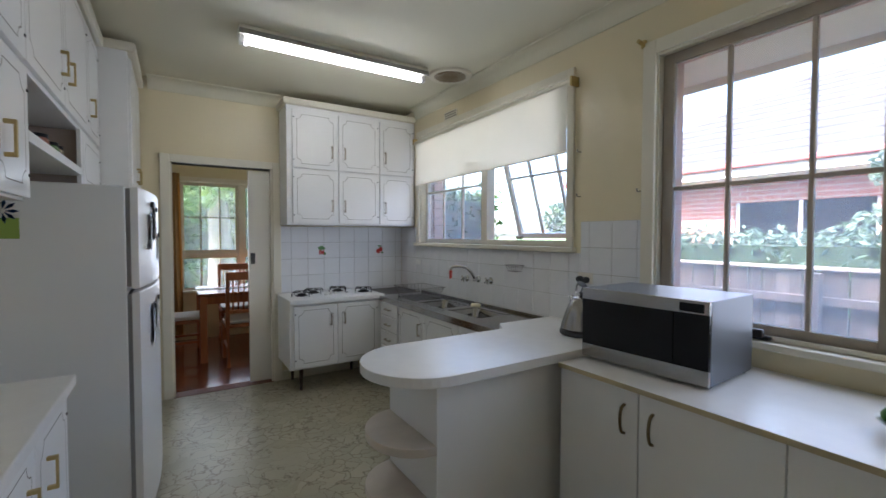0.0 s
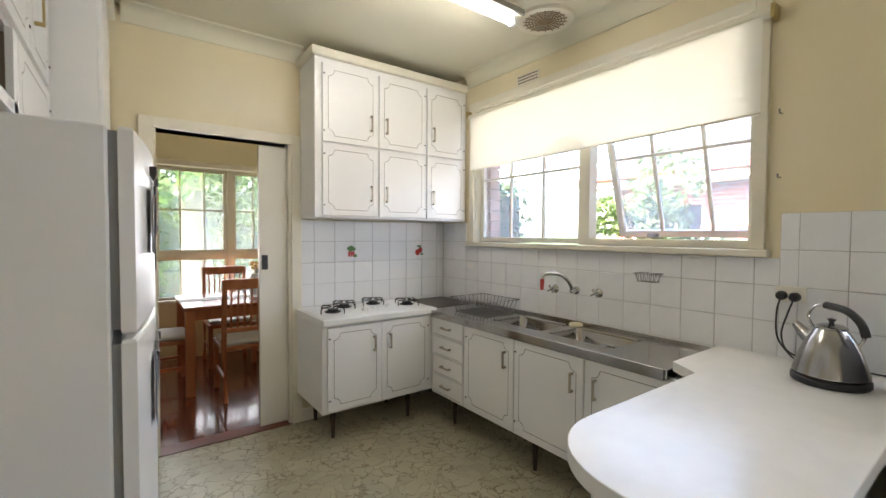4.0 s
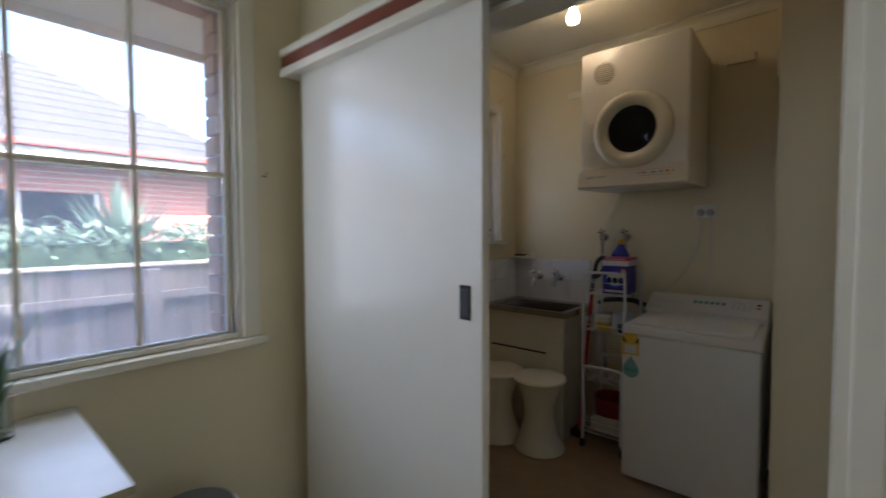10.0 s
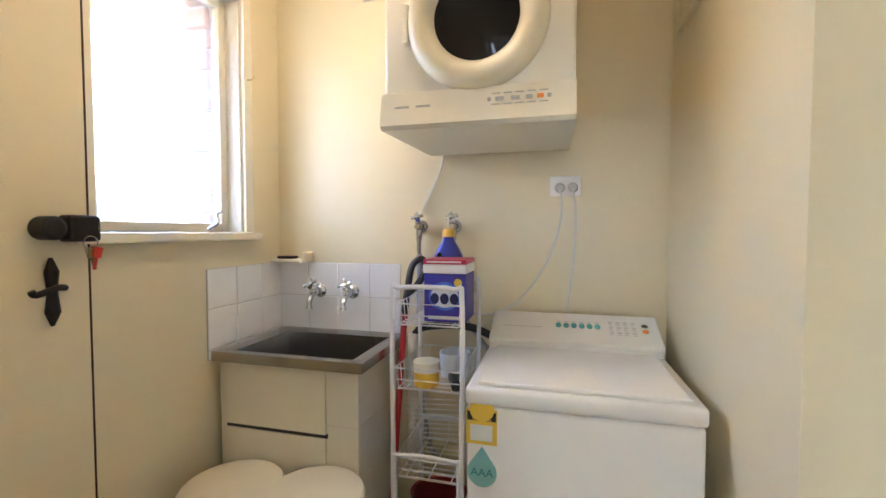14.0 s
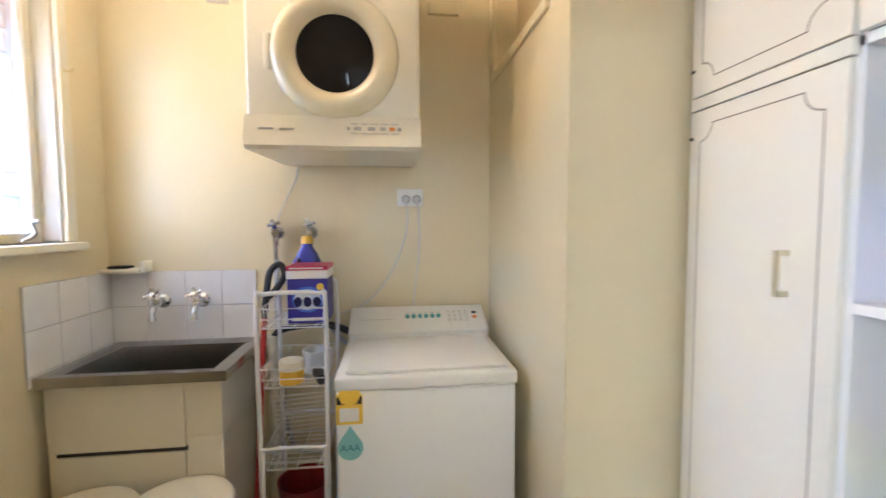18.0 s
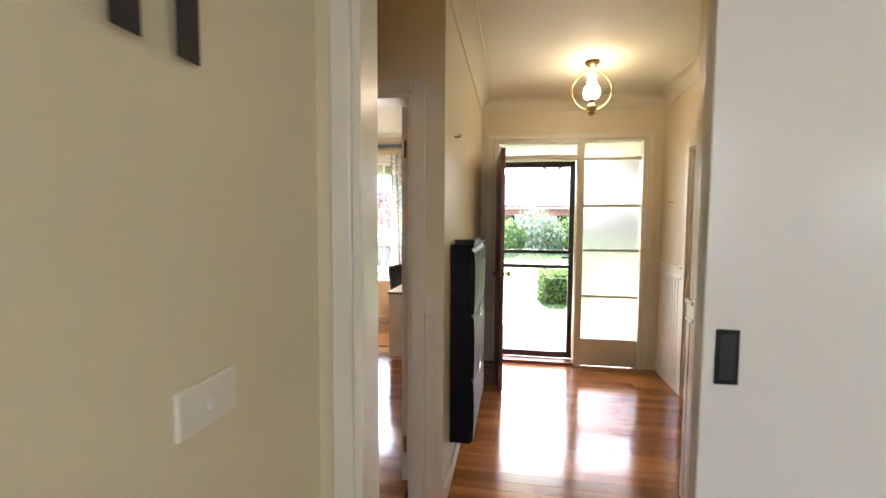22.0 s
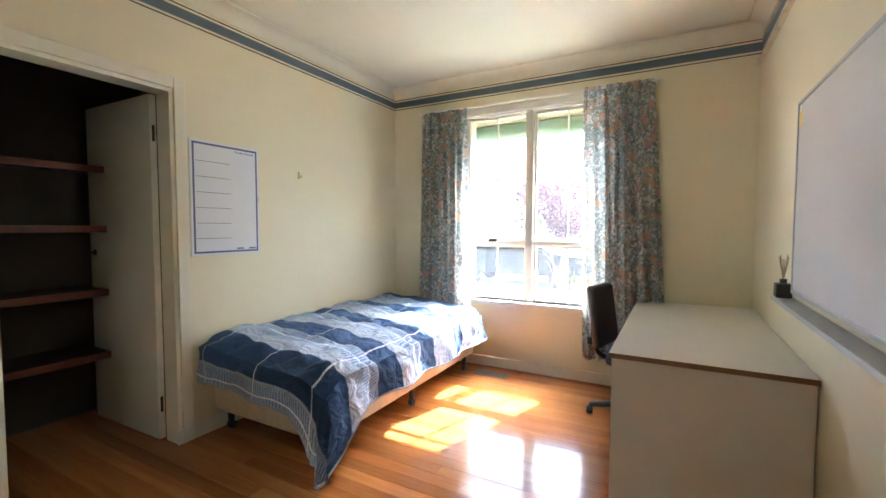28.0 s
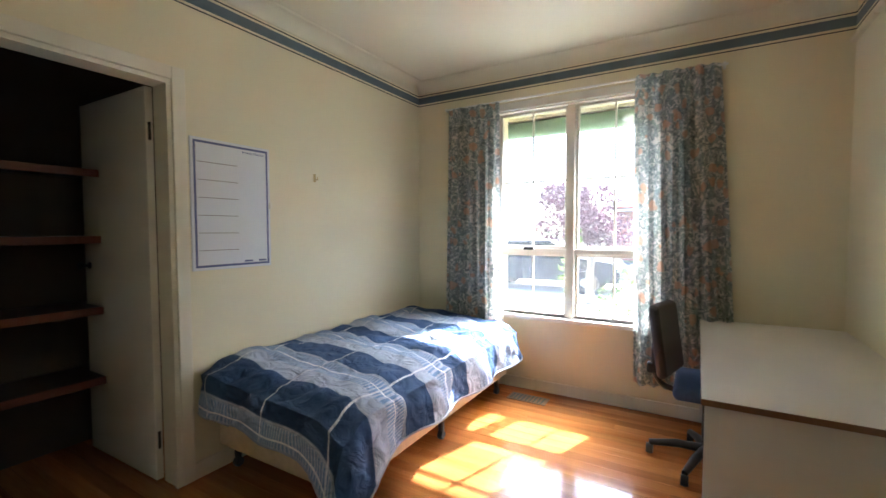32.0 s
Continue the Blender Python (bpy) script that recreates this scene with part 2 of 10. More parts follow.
BLACK = mat("black_plastic", (0.02, 0.02, 0.022), 0.4, var=0.1)
BLACKISH = mat("black_lacquer", (0.007, 0.007, 0.009), 0.5, var=0.1, spec=0.18)
IRON = mat("black_iron", (0.02, 0.018, 0.016), 0.5, 0.6)
DARKGLASS = mat("dark_glass", (0.012, 0.012, 0.013), 0.05, var=0.1, bump=0, spec=0.22)
TILE = mat("white_tile", (0.80, 0.80, 0.80), 0.13, var=0.03, scale=7, bump=0.01, bscale=20)
GROUT = mat("grout", (0.48, 0.46, 0.42), 0.8)
GLASS = glass_mat("window_glass")


def dusty(m, low=0.13, high=0.20):
    """Uneven milky haze mixed into a pane to imitate glare; it scatters daylight."""
    nt = m.node_tree
    p = nt.nodes["Principled BSDF"]
    tr, mx, no, mr = (nt.nodes.new(k) for k in ("ShaderNodeBsdfTranslucent", "ShaderNodeMixShader", "ShaderNodeTexNoise", "ShaderNodeMapRange"))
    tr.inputs["Color"].default_value = (0.8, 0.82, 0.84, 1)
    no.inputs["Scale"].default_value, no.inputs["Detail"].default_value = 5.0, 6.0
    mr.inputs["To Min"].default_value, mr.inputs["To Max"].default_value = low, high
    nt.links.new(no.outputs["Fac"], mr.inputs["Value"])
    nt.links.new(mr.outputs["Result"], mx.inputs["Fac"])
    nt.links.new(p.outputs["BSDF"], mx.inputs[1])
    nt.links.new(tr.outputs["BSDF"], mx.inputs[2])
    nt.links.new(mx.outputs["Shader"], nt.nodes["Material Output"].inputs["Surface"])


dusty(GLASS)
FAINT_HAZE_GLASS = glass_mat("clean_window_glass")
dusty(FAINT_HAZE_GLASS, 0.006, 0.018)
FROST = glass_mat("frosted_glass", (0.60, 0.62, 0.63), 0.30)


# ---- mesh helpers ----
def bm_box(x0, x1, y0, y1, z0, z1, bev=0.0, seg=2, bm=None):
    b = bmesh.new()
    vs = [b.verts.new((x, y, z)) for x in (x0, x1) for y in (y0, y1) for z in (z0, z1)]
    for q in ((0, 1, 3, 2), (4, 6, 7, 5), (0, 4, 5, 1), (2, 3, 7, 6), (0, 2, 6, 4), (1, 5, 7, 3)):
        b.faces.new([vs[i] for i in q])
    if bev:
        bmesh.ops.bevel(b, geom=list(b.edges), offset=bev, segments=seg, profile=0.5, affect="EDGES")
    return join(bm, b) if bm else b


def join(a, b):
    """Adds b to a."""
    me = bpy.data.meshes.new("tmp")
    b.to_mesh(me)
    b.free()
    a.from_mesh(me)
    bpy.data.meshes.remove(me)
    return a


def put(b, m):
    b.transform(m)
    return b


def bm_lathe(profile, n=24, at=(0, 0, 0), m=None):
    """Turns (radius, z) pairs round the z axis."""
    b = bmesh.new()
    rings = []
    for r, z in profile:
        if r < 1e-5:
            rings.append([b.verts.new((0, 0, z))])
        else:
            rings.append([b.verts.new((r * math.cos(2 * math.pi * k / n), r * math.sin(2 * math.pi * k / n), z)) for k in range(n)])
    for p, q in zip(rings, rings[1:]):
        for k in range(n):
            l = (k + 1) % n
            if len(p) == 1 and len(q) == 1:
                continue
            if len(p) == 1:
                b.faces.new((p[0], q[l], q[k]))
            elif len(q) == 1:
                b.faces.new((p[k], p[l], q[0]))
            else:
                b.faces.new((p[k], p[l], q[l], q[k]))
    for r in (rings[0], rings[-1]):
        if len(r) > 1:
            b.faces.new(r)
    bmesh.ops.recalc_face_normals(b, faces=b.faces)
    b.transform(Matrix.Translation(at) @ (m or Matrix()))
    return b


def bm_tube(pts, r, n=10, closed=False):
    """A round bar along points."""
    b = bmesh.new()
    pts = [Vector(p) for p in pts]
    rings = []
    up = Vector((0, 0, 1))
    for i, p in enumerate(pts):
        if closed:
            d = pts[(i + 1) % len(pts)] - pts[i - 1]
        else:
            d = pts[min(i + 1, len(pts) - 1)] - pts[max(i - 1, 0)]
        d.normalize()
        a = d.cross(up if abs(d.z) < 0.9 else Vector((1, 0, 0))).normalized()
        c = d.cross(a)
        rr = r[i] if isinstance(r, (list, tuple)) else r
        rings.append([b.verts.new(p + rr * (math.cos(2 * math.pi * k / n) * a + math.sin(2 * math.pi * k / n) * c)) for k in range(n)])
    seq = list(zip(rings, rings[1:])) + ([(rings[-1], rings[0])] if closed else [])
    for p, q in seq:
        off = min(range(n), key=lambda s: (p[0].co - q[s].co).length)
        for k in range(n):
            b.faces.new((p[k], p[(k + 1) % n], q[(k + 1 + off) % n], q[(k + off) % n]))
    if not closed:
        b.faces.new(rings[0])
        b.faces.new(rings[-1])
    bmesh.ops.recalc_face_normals(b, faces=b.faces)
    return b


def bm_prism(outline, z0, z1, bev=0.0):
    """A flat outline in x, y raised from z0 to z1."""
    b = bmesh.new()
    lo = [b.verts.new((x, y, z0)) for x, y in outline]
    hi = [b.verts.new((x, y, z1)) for x, y in outline]
    b.faces.new(lo[::-1])
    b.faces.new(hi)
    k = len(outline)
    for i in range(k):
        b.faces.new((lo[i], lo[(i + 1) % k], hi[(i + 1) % k], hi[i]))
    bmesh.ops.recalc_face_normals(b, faces=b.faces)
    if bev:
        es = [e for e in b.edges if abs(e.verts[0].co.z - e.verts[1].co.z) < 1e-6]
        bmesh.ops.bevel(b, geom=es, offset=bev, segments=2, profile=0.5, affect="EDGES")
    return b


def arc(points, n=8):
    """A smooth line through control points."""
    p = [Vector(q) for q in points]
    out = []
    for i in range(len(p) - 1):
        a, b, c, d = p[max(i - 1, 0)], p[i], p[i + 1], p[min(i + 2, len(p) - 1)]
        for k in range(n):
            t = k / n
            out.append(0.5 * (2 * b + (c - a) * t + (2 * a - 5 * b + 4 * c - d) * t * t + (3 * b - a - 3 * c + d) * t ** 3))
    return out + [p[-1]]


def thing(name, label, category, at=(0, 0, 0), group="", kind=""):
    ob = new(name)
    ob.location = at
    ob.empty_display_size = 0.1
    return tagged(ob, label, category, group, kind)


def part(name, bm, material, parent=None, label="", smooth=False):
    me = bpy.data.meshes.new(name)
    bm.normal_update()
    bm.to_mesh(me)
    bm.free()
    me.materials.append(material)
    if smooth:
        me.polygons.foreach_set("use_smooth", [True] * len(me.polygons))
        me.set_sharp_from_angle(angle=radians(38))
    ob = new(name, me)
    if parent:
        ob.parent = parent
        if parent.data is None:
            ob.matrix_parent_inverse = Matrix.Translation(-Vector(parent.location))
    return tagged(ob, label)


def solid(name, bm, material, label, category, group="", kind="", smooth=False):
    return tagged(part(name, bm, material, None, "", smooth), label, category, group, kind)


def struct(name, bm, material, label="", category="", smooth=False):
    return tagged(part(name, bm, material, None, "", smooth), label, category, "", "structure")


def wall_mesh(axis, c0, c1, a0, a1, z0, z1, holes=()):
    """A wall across the axis between c0 and c1, from a0 to a1, with holes (a0, a1, z0, z1) cut through it."""
    As = sorted({a0, a1, *[v for h in holes for v in h[:2]]})
    Zs = sorted({z0, z1, *[v for h in holes for v in h[2:]]})
    b = bmesh.new()

    def full(i, k):
        if not (0 <= i < len(As) - 1 and 0 <= k < len(Zs) - 1):
            return False
        a, z = (As[i] + As[i + 1]) / 2, (Zs[k] + Zs[k + 1]) / 2
        return not any(h[0] < a < h[1] and h[2] < z < h[3] for h in holes)

    def P(c, a, z):
        return b.verts.new((c, a, z) if axis == "x" else (a, c, z))

    def quad(*q):
        b.faces.new([P(*v) for v in q])

    for i in range(len(As) - 1):
        for k in range(len(Zs) - 1):
            if not full(i, k):
                continue
            p, q, r, s = As[i], As[i + 1], Zs[k], Zs[k + 1]
            for c in (c0, c1):
                quad((c, p, r), (c, q, r), (c, q, s), (c, p, s))
            if not full(i - 1, k):
                quad((c0, p, r), (c1, p, r), (c1, p, s), (c0, p, s))
            if not full(i + 1, k):
                quad((c0, q, r), (c1, q, r), (c1, q, s), (c0, q, s))
            if not full(i, k - 1):
                quad((c0, p, r), (c0, q, r), (c1, q, r), (c1, p, r))
            if not full(i, k + 1):
                quad((c0, p, s), (c0, q, s), (c1, q, s), (c1, p, s))
    bmesh.ops.remove_doubles(b, verts=b.verts, dist=1e-5)
    bmesh.ops.recalc_face_normals(b, faces=b.faces)
    return b


# ---- large structure ----
CH = 2.63
EX = 2.065   # inner face of the east wall
FY = 4.02   # kitchen's far wall
SY = -1.09  # wall between kitchen and laundry
LY = -2.99  # laundry's far wall
WX = -0.78  # kitchen's west wall
W1 = (1.70, 3.60, 1.29, 2.34)
W2 = (-0.80, 1.12, 0.92, 2.29)
LW = (-2.74, -2.13, 1.29, 2.25)
LD = (-2.10, -1.30, 0.0, 2.24)
struct("wall_east", wall_mesh("x", EX, EX + 0.13, LY, FY, 0, CH, (W1, W2, LW, LD)), WALL, "cream painted plaster outer wall with windows", "wall")
struct("wall_east_brick", wall_mesh("x", EX + 0.135, EX + 0.25, LY - 0.3, 6.55, -0.6, CH, tuple((h[0] - 0.0, h[1] + 0.0, h[2] - 0.03, h[3]) for h in (W1, W2, LW, LD))),
       mat("red_brick_outer", (0.42, 0.20, 0.13), 0.8, var=0.2, scale=12, bump=0.2, bscale=40), "red brick outer skin of the house", "wall")
struct("wall_far", wall_mesh("y", FY, FY + 0.12, -0.90, EX + 0.13, 0, CH, ((-0.06, 0.735, 0, 1.965),)), WALL, "cream painted wall with the dining room doorway", "wall")
struct("wall_west", wall_mesh("x", WX - 0.12, WX, -2.6, FY, 0, CH, ((-1.0, -0.18, 0, 2.03),)), WALL, "cream painted wall with the hall doorway", "wall")
struct("wall_south", wall_mesh("y", SY - 0.12, SY, WX, EX, 0, CH, ((0.21, 1.17, 0, 2.03),)), WALL, "cream painted wall with the laundry doorway", "wall")
struct("wall_laundry_far", wall_mesh("y", LY - 0.12, LY, -0.4, EX + 0.13, 0, CH), WALL, "cream painted laundry wall", "wall")
NX = 0.37
struct("wall_nook", wall_mesh("x", NX - 0.10, NX, LY, -2.07, 0, CH, ((-2.85, -2.25, 2.02, 2.5),)), WALL, "cream painted partition beside the washing machine with a high window", "wall")
struct("wall_nook_return", wall_mesh("y", -2.17, -2.07, -0.4, NX - 0.1, 0, CH), WALL, "cream painted return wall beside the cupboards", "wall")
struct("wall_laundry_west", wall_mesh("x", -0.52, -0.4, LY - 0.12, SY - 0.12, 0, CH), WALL, "cream painted wall behind the cupboards", "wall")
# hall
HX, HS, HN = -1.87, -0.96, 0.76
HWX = -4.20
HP, HC = 0.21, -2.02   # passage wall and its corner
struct("wall_passage_north", wall_mesh("y", HP, HP + 0.12, HC, WX - 0.12, 0, CH, ((-1.86, -1.12, 0, 2.03),)), WALL_HALL, "cream painted passage wall with a door", "wall")
struct("wall_passage_return", wall_mesh("x", HC, HC + 0.12, HP + 0.12, HN, 0, CH), WALL_HALL, "cream painted wall corner in the hall", "wall")
struct("wall_hall_north", wall_mesh("y", HN, HN + 0.12, HWX - 0.2, WX - 0.12, 0, CH, ((-3.55, -2.79, 0, 2.03),)), WALL_HALL, "cream painted hall wall with doorways", "wall")
struct("wall_entry_south", wall_mesh("y", -1.12, HS, -5.64, HX, 0, CH), WALL_HALL, "cream painted wall between entry hall and bedroom", "wall")
struct("wall_front", wall_mesh("x", HWX - 0.2, HWX, HS, HN, 0, CH, ((-0.83, 0.62, 0, 2.25),)), WALL_HALL, "cream painted front wall round the entrance", "wall")
struct("wall_bedroom_door", wall_mesh("x", HX - 0.13, HX, -4.6, -1.12, 0, CH, ((-1.985, -1.12, 0, 2.05),)), WALL_HALL, "cream painted wall with the bedroom doorway", "wall")
struct("wall_corridor_end", wall_mesh("y", -4.72, -4.6, HX - 0.13, WX, 0, CH), WALL_HALL, "cream painted wall at the end of the corridor", "wall")
struct("wall_corridor_east", wall_mesh("x", WX - 0.12, WX, -4.6, -2.6, 0, CH), WALL_HALL, "cream painted corridor wall", "wall")
# bedroom
BX, BS, BN = -5.64, -4.16, -1.168
BW = (-3.38, -2.16, 0.61, 2.27)
struct("wall_bedroom_window", wall_mesh("x", BX - 0.25, BX, BS - 1.0, BN, 0, CH, (BW,)), WALL_BED, "pale yellow painted wall round the bedroom window", "wall")
struct("wall_bedroom_south", wall_mesh("y", BS - 0.12, BS, BX, HX - 0.13, 0, CH, ((-3.46, -2.70, 0, 2.04),)), WALL_BED, "pale yellow painted wall with the closet doorway", "wall")
struct("wall_bedroom_north", wall_mesh("y", BN - 0.006, -1.12, BX, HX - 0.13, 0, CH), WALL_BED, "pale yellow painted wall behind the desk", "wall")
struct("wall_bedroom_east", wall_mesh("x", HX - 0.136, HX - 0.13, BS, BN, 0, CH, ((-1.985, BN, 0, 2.05),)), WALL_BED, "pale yellow painted wall with the bedroom doorway", "wall")
# Near-black brown puts the closet's inner shade into the wall colour.
struct("wall_closet", join(wall_mesh("y", BS - 1.12, BS - 1.0, -3.9, -2.0, 0, CH), join(wall_mesh("x", -3.9, -3.8, BS - 1.0, BS - 0.12, 0, CH), wall_mesh("x", -2.13, -2.0, BS - 1.0, BS - 0.12, 0, CH))), mat("dim_closet_lining", (0.10, 0.075, 0.05), 0.8, var=0.1, scale=3), "closet walls coloured dark for the shade inside", "wall")
# dining room
struct("wall_dining_far", wall_mesh("y", 6.3, 6.55, -2.6, EX + 0.13, 0, CH, ((0.03, 1.46, 0.64, 2.06),)), WALL, "cream painted dining room wall with a wide window", "wall")
struct("wall_dining_west", wall_mesh("x", -2.72, -2.6, FY + 0.12, 6.3, 0, CH), WALL, "cream painted dining room wall", "wall")
struct("wall_dining_east", wall_mesh("x", EX, EX + 0.13, FY + 0.12, 6.3, 0, CH), WALL, "cream painted dining room wall", "wall")
struct("wall_dining_near", wall_mesh("y", FY, FY + 0.12, -2.72, -0.90, 0, CH), WALL, "cream painted dining room wall", "wall")
# lounge behind the hall doorway
struct("wall_lounge", join(wall_mesh("y", 2.4, 2.5, HWX - 0.2, WX - 0.12, 0, CH), join(wall_mesh("x", HWX - 0.2, HWX - 0.1, HN + 0.12, 2.4, 0, CH), wall_mesh("x", -1.9, -1.8, HN + 0.12, 2.4, 0, CH))), WALL, "plain wall of the room beside the hall", "wall")
# floors and ceilings
struct("floor", bm_box(WX, EX + 0.13, LY, FY, -0.12, 0.0), LINO, "grey-green crazed marble sheet vinyl floor", "floor")
struct("floor_laundry", bm_box(-0.39, EX, LY, SY - 0.06, 0.0005, 0.004), mat("tan_vinyl", (0.36, 0.25, 0.15), 0.4, var=0.15, scale=9, bump=0.05), "worn tan sheet vinyl laundry floor", "floor")
struct("floor_base_west", bm_box(BX - 0.25, WX, -5.4, FY, -0.14, -0.022), mat("subfloor", (0.06, 0.03, 0.015), 0.8), "dark floor under the boards", "floor")
struct("floor_base_dining", bm_box(-2.72, EX + 0.13, FY, 6.55, -0.14, -0.022), bpy.data.materials["subfloor"], "dark floor under the boards", "floor")
struct("ceiling_kitchen", bm_box(WX - 0.12, EX + 0.25, LY - 0.12, 6.55, CH, CH + 0.1), CEIL, "cream painted plaster ceiling", "ceiling")
struct("ceiling_west", bm_box(BX - 0.25, WX - 0.12, -5.4, FY + 0.12, CH, CH + 0.1), CEIL, "cream painted plaster ceiling", "ceiling")
struct("ceiling_dining_west", bm_box(-2.72, WX - 0.12, FY + 0.12, 6.55, CH, CH + 0.1), CEIL, "cream painted plaster ceiling", "ceiling")
struct("roof", bm_box(BX - 0.9, EX + 0.9, -5.7, 7.1, CH + 0.14, CH + 0.22), mat("eave_board", (0.72, 0.66, 0.52), 0.6), "cream eaves board under the roof", "roof")


def planks(owner, x0, x1, y0, y1, material, w=0.083, lengths=(1.4, 2.6)):
    """Floor boards along y, each an object on shared unit mesh."""
    rnd = random.Random(int(x0 * 1000) ^ int(y0 * 777))
    me = bpy.data.meshes.new("floorboard")
    b = bm_box(0, 1, 0, 1, -0.02, 0.0)
    b.to_mesh(me)
    b.free()
    me.materials.append(material)
    x = x0
    while x < x1 - 0.005:
        ww = min(w, x1 - x)
        y = y0 - rnd.uniform(0, 1.5)
        while y < y1:
            L = rnd.uniform(*lengths)
            a, e = max(y, y0), min(y + L, y1)
            if e - a > 0.02:
                o = new("floorboard", me)
                o.parent = owner
                o.location = (x + 0.0007, a + 0.0005, rnd.uniform(-0.0006, 0))
                o.scale = (ww - 0.0014, e - a - 0.001, 1)
            y += L
        x += w


# ---- joinery ----
def place(axis, plane, out, u, d, z):
    """A point on an upright face: u along it, d metres proud of it."""
    return (plane + out * d, u, z) if axis == "x" else (u, plane + out * d, z)


def face_box(axis, plane, out, u0, u1, d0, d1, z0, z1, bev=0.0, bm=None):
    p, q = plane + out * d0, plane + out * d1
    p, q = min(p, q), max(p, q)
    return bm_box(p, q, u0, u1, z0, z1, bev, bm=bm) if axis == "x" else bm_box(u0, u1, p, q, z0, z1, bev, bm=bm)


def ribbon(axis, plane, out, pts, w, d, closed=True):
    """A thin flat line on a face through (u, z) points."""
    b = bmesh.new()
    n = len(pts)
    ring = []
    for i in range(n):
        p, c, q = Vector(pts[i - 1]) if (i or closed) else Vector(pts[0]), Vector(pts[i]), Vector(pts[(i + 1) % n]) if (i < n - 1 or closed) else Vector(pts[-1])
        t = (q - p).normalized()
        nn = Vector((-t.y, t.x)) * w / 2
        ring.append((b.verts.new(place(axis, plane, out, c.x + nn.x, d, c.y + nn.y)), b.verts.new(place(axis, plane, out, c.x - nn.x, d, c.y - nn.y))))
    for i in range(n if closed else n - 1):
        a, e = ring[i], ring[(i + 1) % n]
        b.faces.new((a[0], e[0], e[1], a[1]))
    return b


def scoop(u0, u1, z0, z1, r):
    """A rectangle with hollowed corners."""
    out = []
    for cu, cz, a0 in ((u0, z0, 90), (u1, z0, 180), (u1, z1, 270), (u0, z1, 0)):
        pts = [(cu + r * math.cos(radians(a0 - k * 18)), cz + r * math.sin(radians(a0 - k * 18))) for k in range(6)]
        su, sz = (1 if cu == u0 else -1), (1 if cz == z0 else -1)
        lug = r * 0.22
        pts = [(pts[0][0], pts[0][1])] + pts + [(pts[-1][0], pts[-1][1])]
        pts = [(u + (su * 0 if i else 0), z) for i, (u, z) in enumerate(pts)]
        out += pts
    return out


BRONZE = mat("antique_bronze", (0.26, 0.20, 0.12), 0.32, 1.0, var=0.15, scale=40)
PEWTER = mat("dull_pewter", (0.46, 0.41, 0.32), 0.3, 1.0, var=0.1, scale=40)


def pull(axis, plane, out, u, z, parent, material=None, h=0.10, upright=True, label=""):
    """A flat bow handle."""
    a = h / 2
    b = None
    if upright:
        for box in ((u - 0.006, u + 0.006, 0.020, 0.027, z - a, z + a), (u - 0.006, u + 0.006, 0.0, 0.024, z - a, z - a + 0.012), (u - 0.006, u + 0.006, 0.0, 0.024, z + a - 0.012, z + a)):
            q = face_box(axis, plane, out, *box, bev=0.0015)
            b = join(b, q) if b else q
    else:
        for box in ((u - a, u + a, 0.020, 0.027, z - 0.006, z + 0.006), (u - a, u - a + 0.012, 0.0, 0.024, z - 0.006, z + 0.006), (u + a - 0.012, u + a, 0.0, 0.024, z - 0.006, z + 0.006)):
            q = face_box(axis, plane, out, *box, bev=0.0015)
            b = join(b, q) if b else q
    return part("handle", b, material or PEWTER, parent, label)


def cab_door(owner, axis, plane, out, u0, u1, z0, z1, handle=None, hinge=None, material=None, groove=True, name="door", hmat=None, hh=0.10):
    """A panel door with a routed line, a handle at (u, z) and hinges on one side."""
    d = part(name, face_box(axis, plane, out, u0 + 0.0015, u1 - 0.0015, 0.0, 0.018, z0 + 0.0015, z1 - 0.0015, 0.0025), material or WHITE, owner)
    if groove:
        i = 0.040
        part("groove", ribbon(axis, plane, out, scoop(u0 + i, u1 - i, z0 + i, z1 - i, 0.042), 0.0032, 0.0186), GROOVE, d, "dark routed line")
    if handle:
        pull(axis, plane + out * 0.018, out, handle[0], handle[1], d, hmat, h=hh, upright=len(handle) < 3)
    if hinge is not None:
        for z in (z0 + 0.07, z1 - 0.07):
            part("hinge", face_box(axis, plane, out, hinge - 0.006, hinge + 0.006, 0.018, 0.0215, z - 0.004, z + 0.004, 0.001), IRON, d)
    return d


